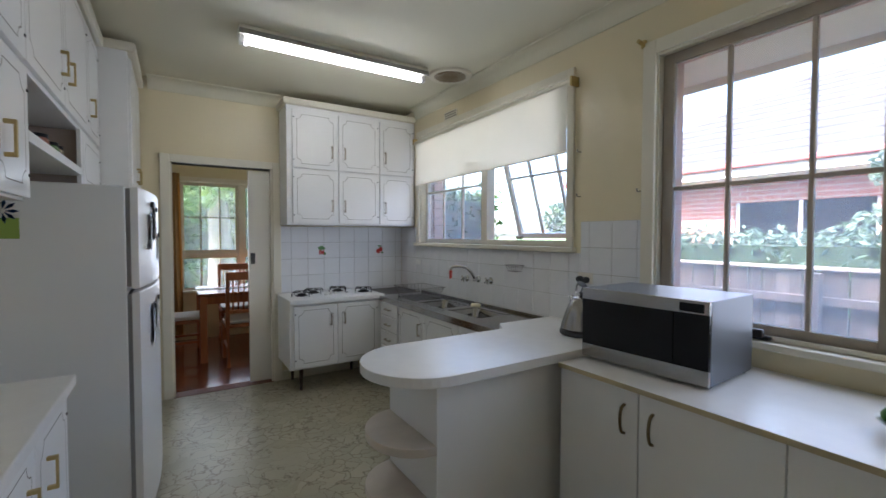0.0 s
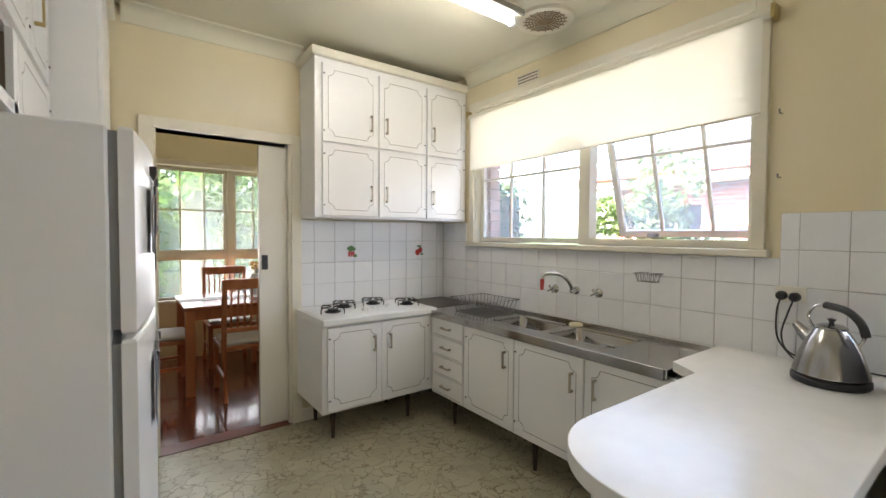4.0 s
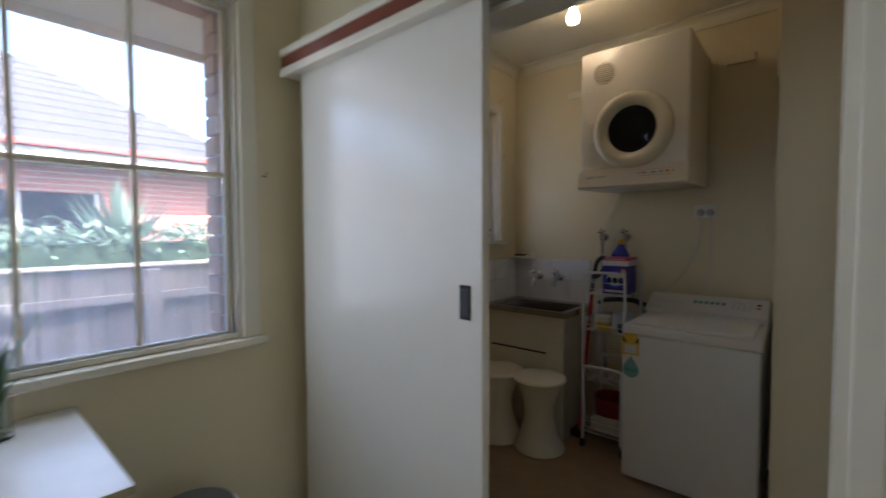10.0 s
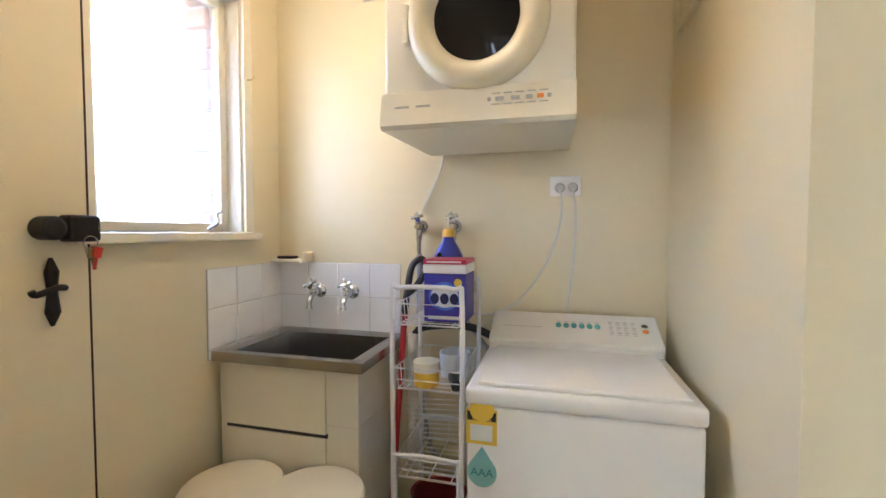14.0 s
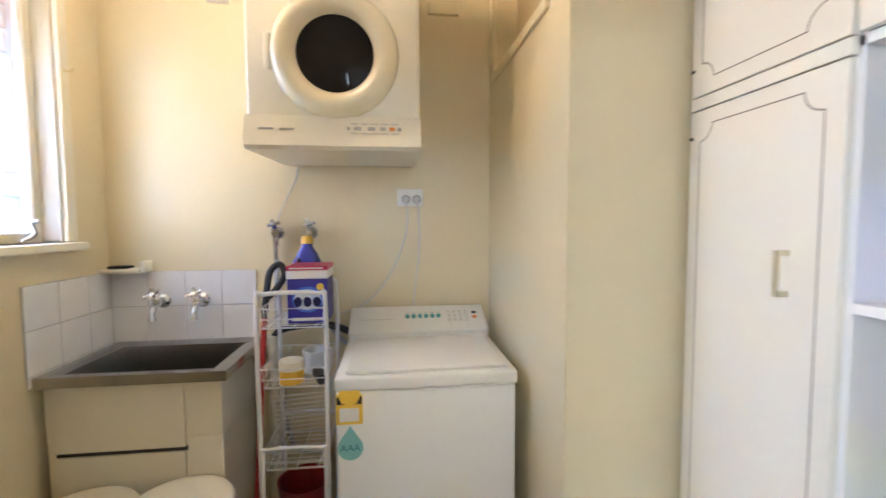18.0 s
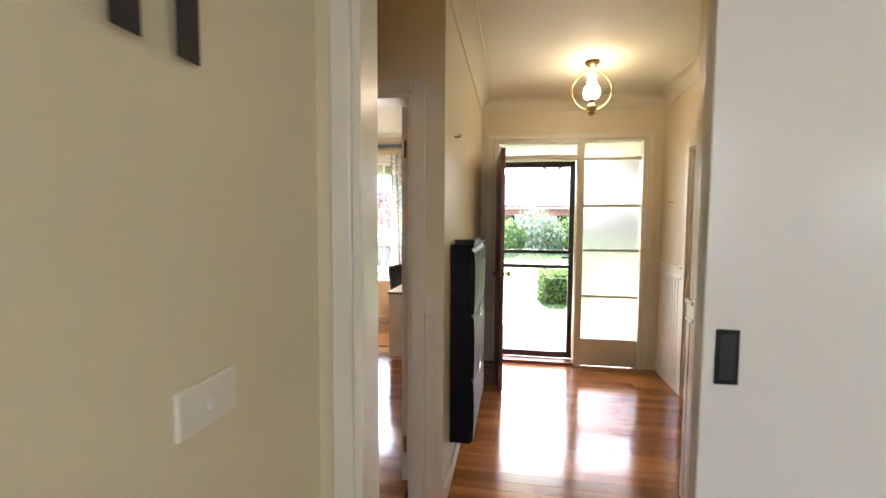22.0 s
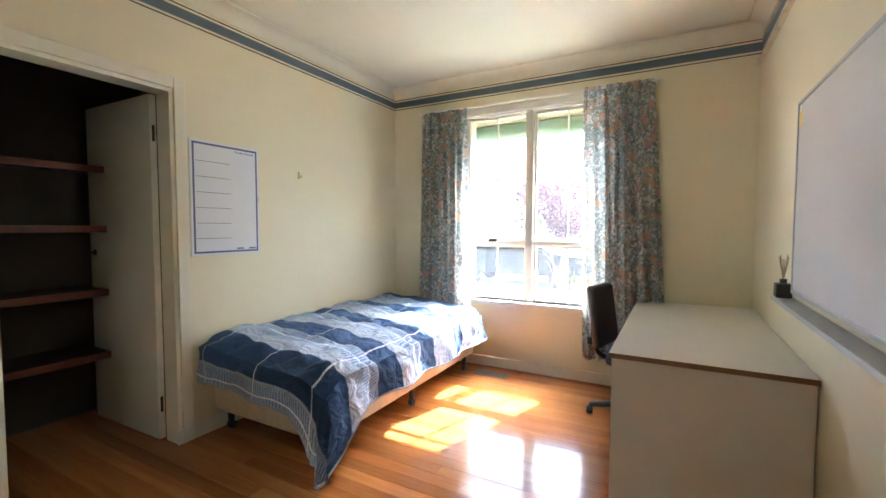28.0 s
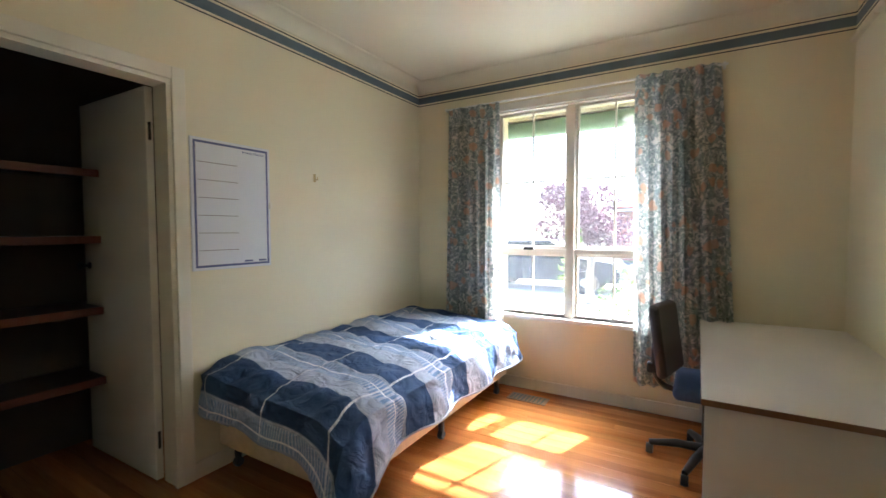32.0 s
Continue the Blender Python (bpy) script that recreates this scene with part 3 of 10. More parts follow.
# ---- windows ----
def glazed(owner, axis, plane, out, u0, u1, z0, z1, us, zs, fw, material, depth=0.035, bar=0.018, glass=None, sink=0.0, m=None):
    """A sash with its frame, bars and single panes; us, zs: where the bars run."""
    fr = part("sash", face_box(axis, plane, out, u0, u0 + fw, -depth / 2, depth / 2, z0, z1, 0.003), material, owner)
    part("stile", face_box(axis, plane, out, u1 - fw, u1, -depth / 2, depth / 2, z0, z1, 0.003), material, fr)
    part("top_rail", face_box(axis, plane, out, u0 + fw, u1 - fw, -depth / 2, depth / 2, z1 - fw, z1, 0.003), material, fr)
    part("bottom_rail", face_box(axis, plane, out, u0 + fw, u1 - fw, -depth / 2, depth / 2, z0, z0 + fw, 0.003), material, fr)
    for u in us:
        part("glazing_bar", face_box(axis, plane, out, u - bar / 2, u + bar / 2, -depth / 2.6, depth / 2.6, z0 + fw, z1 - fw, 0.003), material, fr)
    for z in zs:
        part("glazing_bar", face_box(axis, plane, out, u0 + fw, u1 - fw, -depth / 3, depth / 3, z - bar / 2, z + bar / 2, 0.003), material, fr)
    U, Z = [u0 + fw, *us, u1 - fw], [z0 + fw, *zs, z1 - fw]
    for a, b_ in zip(U, U[1:]):
        for c, e in zip(Z, Z[1:]):
            g = part("pane", face_box(axis, plane, out, a, b_, -0.002, 0.002, c, e), glass or GLASS, fr)
            g.visible_shadow = False
    if m:
        for o in (fr, *fr.children_recursive):
            o.data.transform(m)
    return fr


def surround(owner, axis, face, out, u0, u1, z0, z1, w=0.07, t=0.018, material=None, sill=True, reveal=0.12, bottom=False, name="architrave"):
    """Architrave proud of the wall, lining of the reveal, and a nosed sill."""
    material = material or TRIM
    part(name, face_box(axis, face, out, u0 - w, u0, 0, t, z0 if not sill else z0 - 0.0, z1 + w, 0.004), material, owner)
    part(name, face_box(axis, face, out, u1, u1 + w, 0, t, z0, z1 + w, 0.004), material, owner)
    part(name, face_box(axis, face, out, u0, u1, 0, t, z1, z1 + w, 0.004), material, owner)
    if reveal:
        part("lining", face_box(axis, face, out, u0, u0 + 0.012, -reveal, 0.002, z0, z1), material, owner)
        part("lining", face_box(axis, face, out, u1 - 0.012, u1, -reveal, 0.002, z0, z1), material, owner)
        part("lining", face_box(axis, face, out, u0 + 0.012, u1 - 0.012, -reveal, 0.002, z1 - 0.012, z1), material, owner)
    if sill:
        part("window_sill", face_box(axis, face, out, u0 - w - 0.02, u1 + w + 0.02, -reveal, 0.045, z0 - 0.032, z0, 0.006), material, owner)


# Grey-brown carries the opening sash's backlit shade in its paint colour.
SASH_GREY = mat("weathered_sash_paint", (0.42, 0.36, 0.28), 0.5, var=0.1, scale=9)
win1 = thing("window_1", "cream timber kitchen window over the sink with an opened awning sash", "window", (EX, 2.65, 1.29), kind="structure")
surround(win1, "x", EX, -1, *W1[:2], W1[2], W1[3], 0.055)
part("mullion", bm_box(EX + 0.03, EX + 0.11, 2.56, 2.64, W1[2], W1[3], 0.004), TRIM, win1)
glazed(win1, "x", EX + 0.07, -1, 2.62, 3.59, 1.295, 2.33, (2.95, 3.26), (1.78,), 0.035, WHITE_WARM)
glazed(win1, "x", EX + 0.09, -1, 1.71, 2.56, 1.30, 2.33, (2.0, 2.28), (1.80,), 0.04, WHITE_WARM,
       m=Matrix.Translation((EX + 0.09, 0, 2.33)) @ Matrix.Rotation(radians(-17), 4, "Y") @ Matrix.Translation((-EX - 0.09, 0, -2.33)))
part("inner_frame", face_box("x", EX, -1, 1.712, 2.56, -0.10, -0.02, 1.29, 1.33, 0.004), TRIM, win1)
part("window_catch", bm_box(EX - 0.0, EX + 0.02, 2.12, 2.18, 1.335, 1.36, 0.004), STEEL, win1)

win2 = thing("window_2", "wide cream timber kitchen window over the bench with small panes", "window", (EX, 0.15, 0.92), kind="structure")
surround(win2, "x", EX, -1, *W2[:2], W2[2], W2[3], 0.07)
part("mullion", bm_box(EX + 0.01, EX + 0.11, 0.18, 0.235, W2[2], W2[3], 0.004), TRIM, win2)
glazed(win2, "x", EX + 0.07, -1, -0.785, 0.18, 0.925, 2.28, (-0.455, -0.14), (1.595,), 0.02, TRIM)
glazed(win2, "x", EX + 0.05, -1, 0.235, 1.105, 0.925, 2.28, (0.495, 0.80), (1.60,), 0.055, SASH_GREY)
for y0_, y1_ in ((-0.785, 0.18), (0.235, 1.105)):
    part("bottom_stop", bm_box(EX + 0.002, EX + 0.012, y0_, y1_, 0.921, 0.943, 0.002), TRIM, win2)
part("window_catch", join(bm_box(EX - 0.02, EX + 0.02, 0.60, 0.72, 0.925, 0.94, 0.003), bm_box(EX - 0.04, EX - 0.01, 0.62, 0.66, 0.935, 0.97, 0.006)), IRON, win2)

win3 = thing("window_3", "cream timber laundry window with one clear pane", "window", (EX, -2.45, 1.29), kind="structure")
surround(win3, "x", EX, -1, *LW[:2], LW[2], LW[3], 0.05)
glazed(win3, "x", EX + 0.08, -1, LW[0] + 0.012, LW[1] - 0.012, LW[2], LW[3] - 0.012, (), (), 0.035, TRIM)
part("window_catch", bm_tube(arc([(EX - 0.02, -2.53, 1.30), (EX - 0.045, -2.55, 1.325), (EX - 0.03, -2.56, 1.36), (EX - 0.05, -2.565, 1.37)]), 0.007), STEEL, win3, smooth=True)

win4 = thing("window_4", "white timber bedroom window with small panes", "window", (BX, -2.77, 0.61), kind="structure")
surround(win4, "x", BX, 1, *BW[:2], BW[2], BW[3], 0.06, material=WHITE_WARM)
part("mullion", bm_box(BX - 0.12, BX - 0.01, -2.80, -2.74, BW[2], BW[3], 0.004), WHITE_WARM, win4)
part("transom", bm_box(BX - 0.11, BX - 0.02, BW[0], BW[1], 1.11, 1.15, 0.004), WHITE_WARM, win4)
for a, b_ in ((BW[0] + 0.012, -2.80), (-2.74, BW[1] - 0.012)):
    glazed(win4, "x", BX - 0.07, 1, a, b_, 1.15, BW[3] - 0.012, ((a + b_) / 2,), (1.69,), 0.022, WHITE_WARM, bar=0.014, glass=FAINT_HAZE_GLASS)
    glazed(win4, "x", BX - 0.07, 1, a, b_, BW[2], 1.11, ((a + b_) / 2,), (), 0.022, WHITE_WARM, bar=0.014, glass=FAINT_HAZE_GLASS)
part("window_catch", bm_box(BX + 0.0, BX + 0.035, -3.13, -3.05, 1.14, 1.165, 0.006), IRON, win4)

win5 = thing("window_5", "white timber dining room window with small panes", "window", (0.75, 6.3, 0.64), kind="structure")
surround(win5, "y", 6.3, -1, 0.03, 1.46, 0.64, 2.06, 0.06)
part("mullion", bm_box(0.72, 0.78, 6.32, 6.42, 0.64, 2.06, 0.004), WHITE_WARM, win5)
part("transom", bm_box(0.03, 1.46, 6.33, 6.40, 1.08, 1.13, 0.004), WHITE_WARM, win5)
for a, b_ in ((0.042, 0.72), (0.78, 1.448)):
    glazed(win5, "y", 6.37, -1, a, b_, 1.13, 2.048, (a + (b_ - a) / 3, a + 2 * (b_ - a) / 3), (1.60,), 0.035, WHITE_WARM, bar=0.014)
    glazed(win5, "y", 6.37, -1, a, b_, 0.64, 1.08, (a + (b_ - a) / 3, a + 2 * (b_ - a) / 3), (), 0.025, WHITE_WARM, bar=0.014)

# front entrance
ent = thing("door_frame_front", "cream timber entrance frame with frosted sidelight and fanlight", "door frame", (HWX, -0.1, 0), kind="structure")
for n_, a in (("jamb", (-0.83, -0.785, 0.0, 2.25)), ("jamb", (0.58, 0.62, 0, 2.25)), ("mullion", (-0.02, 0.045, 0, 2.25)), ("head", (-0.785, -0.02, 2.21, 2.25)), ("transom", (-0.785, -0.02, 2.055, 2.10)), ("head", (0.045, 0.58, 2.22, 2.25))):
    part(n_, bm_box(HWX - 0.16, HWX + 0.01, *a, 0.004), TRIM, ent)
for u in (-0.85, 0.62):
    part("architrave", bm_box(HWX, HWX + 0.018, u - 0.05 if u < 0 else u, u if u < 0 else u + 0.05, 0, 2.30, 0.004), TRIM, ent)
part("architrave", bm_box(HWX, HWX + 0.018, -0.85, 0.62, 2.25, 2.30, 0.004), TRIM, ent)
g = part("pane", bm_box(HWX - 0.08, HWX - 0.076, -0.785, -0.02, 2.10, 2.21), FROST, ent)
g.visible_shadow = False
zs_ = (0.26, 0.70, 1.16, 1.60, 2.06, 2.22)
for a, b_ in zip(zs_, zs_[1:]):
    g = part("pane", bm_box(HWX - 0.08, HWX - 0.076, 0.045, 0.58, a, b_), FROST, ent)
    g.visible_shadow = False
    part("glazing_bar", bm_box(HWX - 0.10, HWX - 0.03, 0.045, 0.58, a - 0.012, a + 0.012, 0.003), TRIM, ent)
part("lower_panel", bm_box(HWX - 0.10, HWX - 0.03, 0.045, 0.58, 0.0, 0.25, 0.004), TRIM, ent)
part("threshold", bm_box(HWX - 0.2, HWX + 0.02, -0.785, -0.02, -0.01, 0.028, 0.006), RAIL_WOOD, ent)


# ---- doors ----
def flush_pull(axis, plane, out, u, z, parent):
    h = part("flush_handle", face_box(axis, plane, out, u - 0.021, u + 0.021, 0.0, 0.004, z - 0.053, z + 0.053, 0.002), IRON, parent)
    part("recess", face_box(axis, plane, out, u - 0.013, u + 0.013, 0.004, 0.0048, z - 0.043, z + 0.043), BLACK, h)
    return h


def track(name, label, axis, face, out, u0, u1, z0):
    t = thing(name, label, "door track", place(axis, face, out, (u0 + u1) / 2, 0, z0))
    part("pelmet", face_box(axis, face, out, u0, u1, 0.0, 0.115, z0, z0 + 0.10, 0.003), TRIM, t)
    part("top_strip", face_box(axis, face, out, u0, u1, 0.115, 0.128, z0 + 0.078, z0 + 0.108, 0.003), TRIM, t)
    part("bottom_strip", face_box(axis, face, out, u0, u1, 0.115, 0.128, z0 - 0.008, z0 + 0.026, 0.003), TRIM, t)
    part("timber_inlay", face_box(axis, face, out, u0 + 0.002, u1 - 0.002, 0.1151, 0.120, z0 + 0.026, z0 + 0.078), RAIL_WOOD, t, "red-brown timber strip")
    return t


sd1 = thing("sliding_door", "flush cream sliding door partly open before the laundry", "door", (1.5, SY + 0.08, 0))
part("leaf", bm_box(1.0, 1.95, SY + 0.030, SY + 0.068, 0.012, 2.035, 0.003), WHITE_WARM, sd1)
flush_pull("y", SY + 0.068, 1, 1.062, 1.143, sd1)
track("door_track", "cream pelmet with a red-brown timber strip over the sliding door", "y", SY, 1, 0.10, 2.02, 2.03)
sd2 = thing("sliding_door", "flush cream sliding door open beside the hall doorway", "door", (WX + 0.08, 0.25, 0))
part("leaf", bm_box(WX + 0.045, WX + 0.085, -0.268, 0.67, 0.012, 2.03, 0.003), WHITE_WARM, sd2)
flush_pull("x", WX + 0.085, 1, -0.225, 1.177, sd2)
part("hook", bm_tube(arc([(WX + 0.085, 0.10, 1.94), (WX + 0.105, 0.10, 1.93), (WX + 0.115, 0.10, 1.945)], 4), 0.006), BRASS, sd2)
track("door_track", "cream pelmet with a red-brown timber strip over the hall door", "x", WX, 1, -1.07, 0.80, 2.03)
# dining doorway
dd = thing("door_frame_dining", "cream painted door frame to the dining room", "door frame", (0.34, FY, 0), kind="structure")
for a in ((-0.13, -0.06, 0, 2.03), (0.735, 0.805, 0, 2.03)):
    part("architrave", bm_box(a[0], a[1], FY - 0.018, FY, a[2], a[3], 0.004), TRIM, dd)
part("architrave", bm_box(-0.06, 0.735, FY - 0.018, FY, 1.965, 2.03, 0.004), TRIM, dd)
for a in ((-0.06, -0.045), (0.72, 0.735)):
    part("lining", bm_box(a[0], a[1], FY - 0.002, FY + 0.13, 0, 1.965), TRIM, dd)
part("lining", bm_box(-0.045, 0.72, FY - 0.002, FY + 0.13, 1.965, 1.965), TRIM, dd)
part("threshold", bm_box(-0.06, 0.735, FY - 0.01, FY + 0.12, -0.01, 0.004), RAIL_WOOD, dd)
sd3 = thing("sliding_door", "cream cavity sliding door drawn partly across the dining doorway", "door", (0.64, FY + 0.06, 0))
part("leaf", bm_box(0.535, 0.72, FY + 0.045, FY + 0.08, 0.012, 1.948, 0.003), WHITE_WARM, sd3)
part("flush_handle", bm_box(0.55, 0.59, FY + 0.041, FY + 0.045, 1.10, 1.20, 0.002), BLACK, sd3)


def door_frame(name, label, axis, faces, u0, u1, z1, w=0.065):
    """Lining and architraves on both faces of a doorway."""
    lo, hi = min(faces), max(faces)
    d = thing(name, label, "door frame", place(axis, lo, 1, (u0 + u1) / 2, 0, 0), kind="structure")
    for f, o in ((lo, -1), (hi, 1)):
        for a, b_ in ((u0 - w, u0), (u1, u1 + w)):
            part("architrave", face_box(axis, f, o, a, b_, 0, 0.018, 0, z1 + w, 0.005), TRIM, d)
        part("architrave", face_box(axis, f, o, u0, u1, 0, 0.018, z1, z1 + w, 0.005), TRIM, d)
    part("lining", face_box(axis, lo, 1, u0, u0 + 0.02, -0.002, hi - lo + 0.002, 0, z1), TRIM, d)
    part("lining", face_box(axis, lo, 1, u1 - 0.02, u1, -0.002, hi - lo + 0.002, 0, z1), TRIM, d)
    part("lining", face_box(axis, lo, 1, u0 + 0.02, u1 - 0.02, -0.002, hi - lo + 0.002, z1 - 0.02, z1), TRIM, d)
    return d


door_frame("door_frame_hall", "cream painted door frame between kitchen and hall", "x", (WX - 0.12, WX), -1.0, -0.18, 2.03, 0.05)
door_frame("door_frame_laundry", "cream painted door frame of the laundry", "y", (SY - 0.12, SY), 0.21, 1.17, 2.03, 0.05)
bdf = door_frame("door_frame_bedroom", "cream painted bedroom door frame with a dark strike plate", "x", (HX - 0.136, HX), -1.985, -1.12, 2.05, 0.065)
part("rebate", bm_box(HX - 0.134, HX - 0.10, BN, -1.141, 0, 2.03, 0.002), TRIM, bdf)
part("strike_plate", bm_box(HX - 0.128, HX - 0.103, -1.967, -1.961, 1.205, 1.268, 0.001), IRON, bdf)
door_frame("door_frame_closet", "cream painted closet door frame", "y", (BS - 0.12, BS), -3.46, -2.70, 2.04, 0.065)
door_frame("door_frame_lounge", "cream painted door frame beside the entrance", "y", (HN, HN + 0.12), -3.55, -2.79, 2.03, 0.065)
door_frame("door_frame_hall_cupboard", "cream painted door frame in the hall", "y", (HP, HP + 0.12), -1.86, -1.12, 2.03, 0.065)


def swing_door(name, label, hinge, angle, width, height, material, knob=BRASS, t=0.036, knob_z=1.0, category="door"):
    """A flush leaf from its hinge along the angle (degrees from +x), with knobs on both sides."""
    d = thing(name, label, category, (hinge[0], hinge[1], 0))
    m = pose(hinge[0], hinge[1], 0, 0, 0, angle)
    b = bm_box(0, width, -t / 2, t / 2, 0.012, height, 0.003)
    b.transform(m)
    leaf = part("leaf", b, material, d)
    for s in (-1, 1):
        k = bm_lathe([(0.0, 0.0), (0.026, 0.0), (0.026, 0.006), (0.010, 0.010), (0.010, 0.035), (0.024, 0.045), (0.029, 0.058), (0.022, 0.072), (0.0, 0.076)], 20, m=Matrix.Rotation(radians(-90 * s), 4, "X"))
        k.transform(m @ Matrix.Translation((width - 0.06, s * t / 2, knob_z)) @ Matrix.Scale(0.78, 4))
        part("knob", k, knob, d, smooth=True)
    for z in (0.22, height - 0.22):
        h = bm_tube([(0.0, 0, z - 0.045), (0.0, 0, z + 0.045)], 0.007)
        h.transform(m)
        part("hinge", h, knob, d)
    return d


GLOSS = mat("high_gloss_cream", (0.74, 0.70, 0.58), 0.06, var=0.02, scale=3, bump=0, coat=0.6)
swing_door("door_bedroom", "glossy cream bedroom door standing open with a dark bronze knob", (HX - 0.155, -1.196), 182.2, 0.72, 2.03, GLOSS, BRONZE, knob_z=1.235)
swing_door("door_closet", "cream closet door opened inwards", (-3.425, BS - 0.135), -89, 0.72, 2.02, WHITE_WARM, BLACK, knob_z=1.1)
swing_door("door_front", "red-brown timber front door standing open", (HWX + 0.02, -0.79), 5, 0.80, 2.04, DOOR_WOOD, BRASS)
swing_door("door_hall_cupboard", "closed cream hall door with a dark knob", (-1.13, HP + 0.03), 180, 0.72, 2.01, TRIM, IRON, knob_z=1.2)

ld = thing("door_laundry", "closed cream flush back door with black iron lever", "door", (EX, -1.7, 0), kind="structure")
part("leaf", bm_box(EX - 0.03, EX + 0.01, -2.095, -1.305, 0.01, 2.06, 0.003), WALL, ld)
for a in ((-1.30, -1.24, 0, 2.30),):
    part("architrave", bm_box(EX - 0.018, EX, *a, 0.004), TRIM, ld)
part("rusty_gap", bm_box(EX - 0.029, EX - 0.004, -2.1005, -2.0955, 0.0, 2.064), mat("rust_gap", (0.07, 0.035, 0.018), 0.9, var=0.4, scale=25), ld, "dark rusty gap at the jamb")
part("transom", bm_box(EX - 0.03, EX + 0.05, -2.10, -1.30, 2.065, 2.10, 0.004), TRIM, ld)
part("architrave", bm_box(EX - 0.018, EX, -2.10, -1.30, 2.24, 2.30, 0.004), TRIM, ld)
g = part("fanlight", bm_box(EX + 0.02, EX + 0.024, -2.10, -1.30, 2.10, 2.24), FROST, ld)
g.visible_shadow = False

# security screen door outside the front door
MESHGREY = mat("screen_wire", (0.05, 0.05, 0.05), 0.6)
sc = thing("screen_door", "black metal security screen door, closed", "door", (HWX - 0.13, -0.4, 0.03))
for n_, a in (("stile", (-0.775, -0.725, 0.035, 2.05)), ("stile", (-0.075, -0.025, 0.035, 2.05)), ("top_rail", (-0.725, -0.075, 1.99, 2.05)), ("bottom_rail", (-0.725, -0.075, 0.035, 0.10)), ("middle_rail", (-0.725, -0.075, 1.115, 1.15)), ("middle_rail", (-0.725, -0.075, 0.965, 1.0))):
    part(n_, bm_box(HWX - 0.145, HWX - 0.115, *a, 0.003), BLACK, sc)
part("lever", join(bm_box(HWX - 0.115, HWX - 0.09, -0.065, -0.035, 0.99, 1.12, 0.004), bm_box(HWX - 0.09, HWX - 0.075, -0.15, -0.04, 1.07, 1.085, 0.004)), BLACK, sc)

gr = bmesh.new()
for s in (-1, 1):
    k = -1.9
    while k < 0.65:
        # each wire climbs 1.35 m for a metre across and is cut at the stiles and rails
        y0, y1 = -0.727, -0.073
        ends = []
        for y in (y0, y1):
            z = 0.10 + 1.35 * ((y - y0 if s > 0 else y1 - y) - k)
            ends.append((y, z))
        (ya, za), (yb, zb) = sorted(ends, key=lambda e: e[1])
        lo, hi = max(za, 0.10), min(zb, 1.99)
        if hi - lo > 0.02:
            f = (yb - ya) / (zb - za)
            gr = join(gr, bm_tube([(HWX - 0.13 + 0.0022 * s, ya + (lo - za) * f, lo), (HWX - 0.13 + 0.0022 * s, ya + (hi - za) * f, hi)], 0.0014, 4))
        k += 0.062
part("diamond_grille", gr, BLACK, sc, "black diamond wire grille")

# ---- kitchen units ----
UY = 3.52   # front of the cooktop unit
SX = 1.60   # front of the sink units
hob = thing("base_cabinet", "white base cabinet on dark tapered legs under the cooktop", "cabinet", (1.2, 3.8, 0))
part("body", bm_box(0.77, SX, UY + 0.02, FY - 0.004, 0.22, 0.775, 0.002), WHITE, hob)
part("face_frame", bm_box(0.77, SX, UY, UY + 0.02, 0.22, 0.775, 0.002), WHITE, hob)
cab_door(hob, "y", UY, -1, 0.80, 1.175, 0.235, 0.765, (1.115, 0.63), 0.812)
cab_door(hob, "y", UY, -1, 1.175, 1.56, 0.235, 0.765, (1.235, 0.63), 1.548)


def leg(owner, x, y, z1, h0=0.0):
    part("leg", bm_lathe([(0.0, h0), (0.012, h0), (0.012, h0 + 0.02), (0.021, z1), (0.0, z1)], 14, (x, y, 0)), LEG_WOOD, owner, "dark tapered timber leg", smooth=True)


for x, y in ((0.89, 3.65), (1.47, 3.65), (0.89, 3.98), (1.47, 3.98)):
    leg(hob, x, y, 0.22)
sinkc = thing("base_cabinet", "white sink cabinet with drawers and doors on dark legs", "cabinet", (1.85, 2.65, 0))
part("body", bm_box(SX + 0.02, EX - 0.004, 1.705, FY - 0.004, 0.20, 0.64, 0.002), WHITE, sinkc)
part("face_frame", bm_box(SX, SX + 0.02, 1.70, UY, 0.20, 0.765, 0.002), WHITE, sinkc)
for k in range(4):
    z0 = 0.215 + k * 0.137
    d = cab_door(sinkc, "x", SX, -1, 3.15, 3.50, z0, z0 + 0.134, (3.325, z0 + 0.07, 1), None, groove=False, name="drawer")
    part("groove", ribbon("x", SX, -1, [(3.17, z0 + 0.012), (3.48, z0 + 0.012)], 0.003, 0.0186, False), GROOVE, d)
for a, b_, h, g_ in ((2.685, 3.125, 2.75, 3.11), (2.22, 2.68, 2.28, 2.67), (1.72, 2.21, 2.15, 1.73)):
    cab_door(sinkc, "x", SX, -1, a, b_, 0.215, 0.755, (h, 0.62), g_)
for y in (3.35, 2.60, 1.85):
    leg(sinkc, SX + 0.08, y, 0.20)
    leg(sinkc, EX - 0.1, y, 0.20)

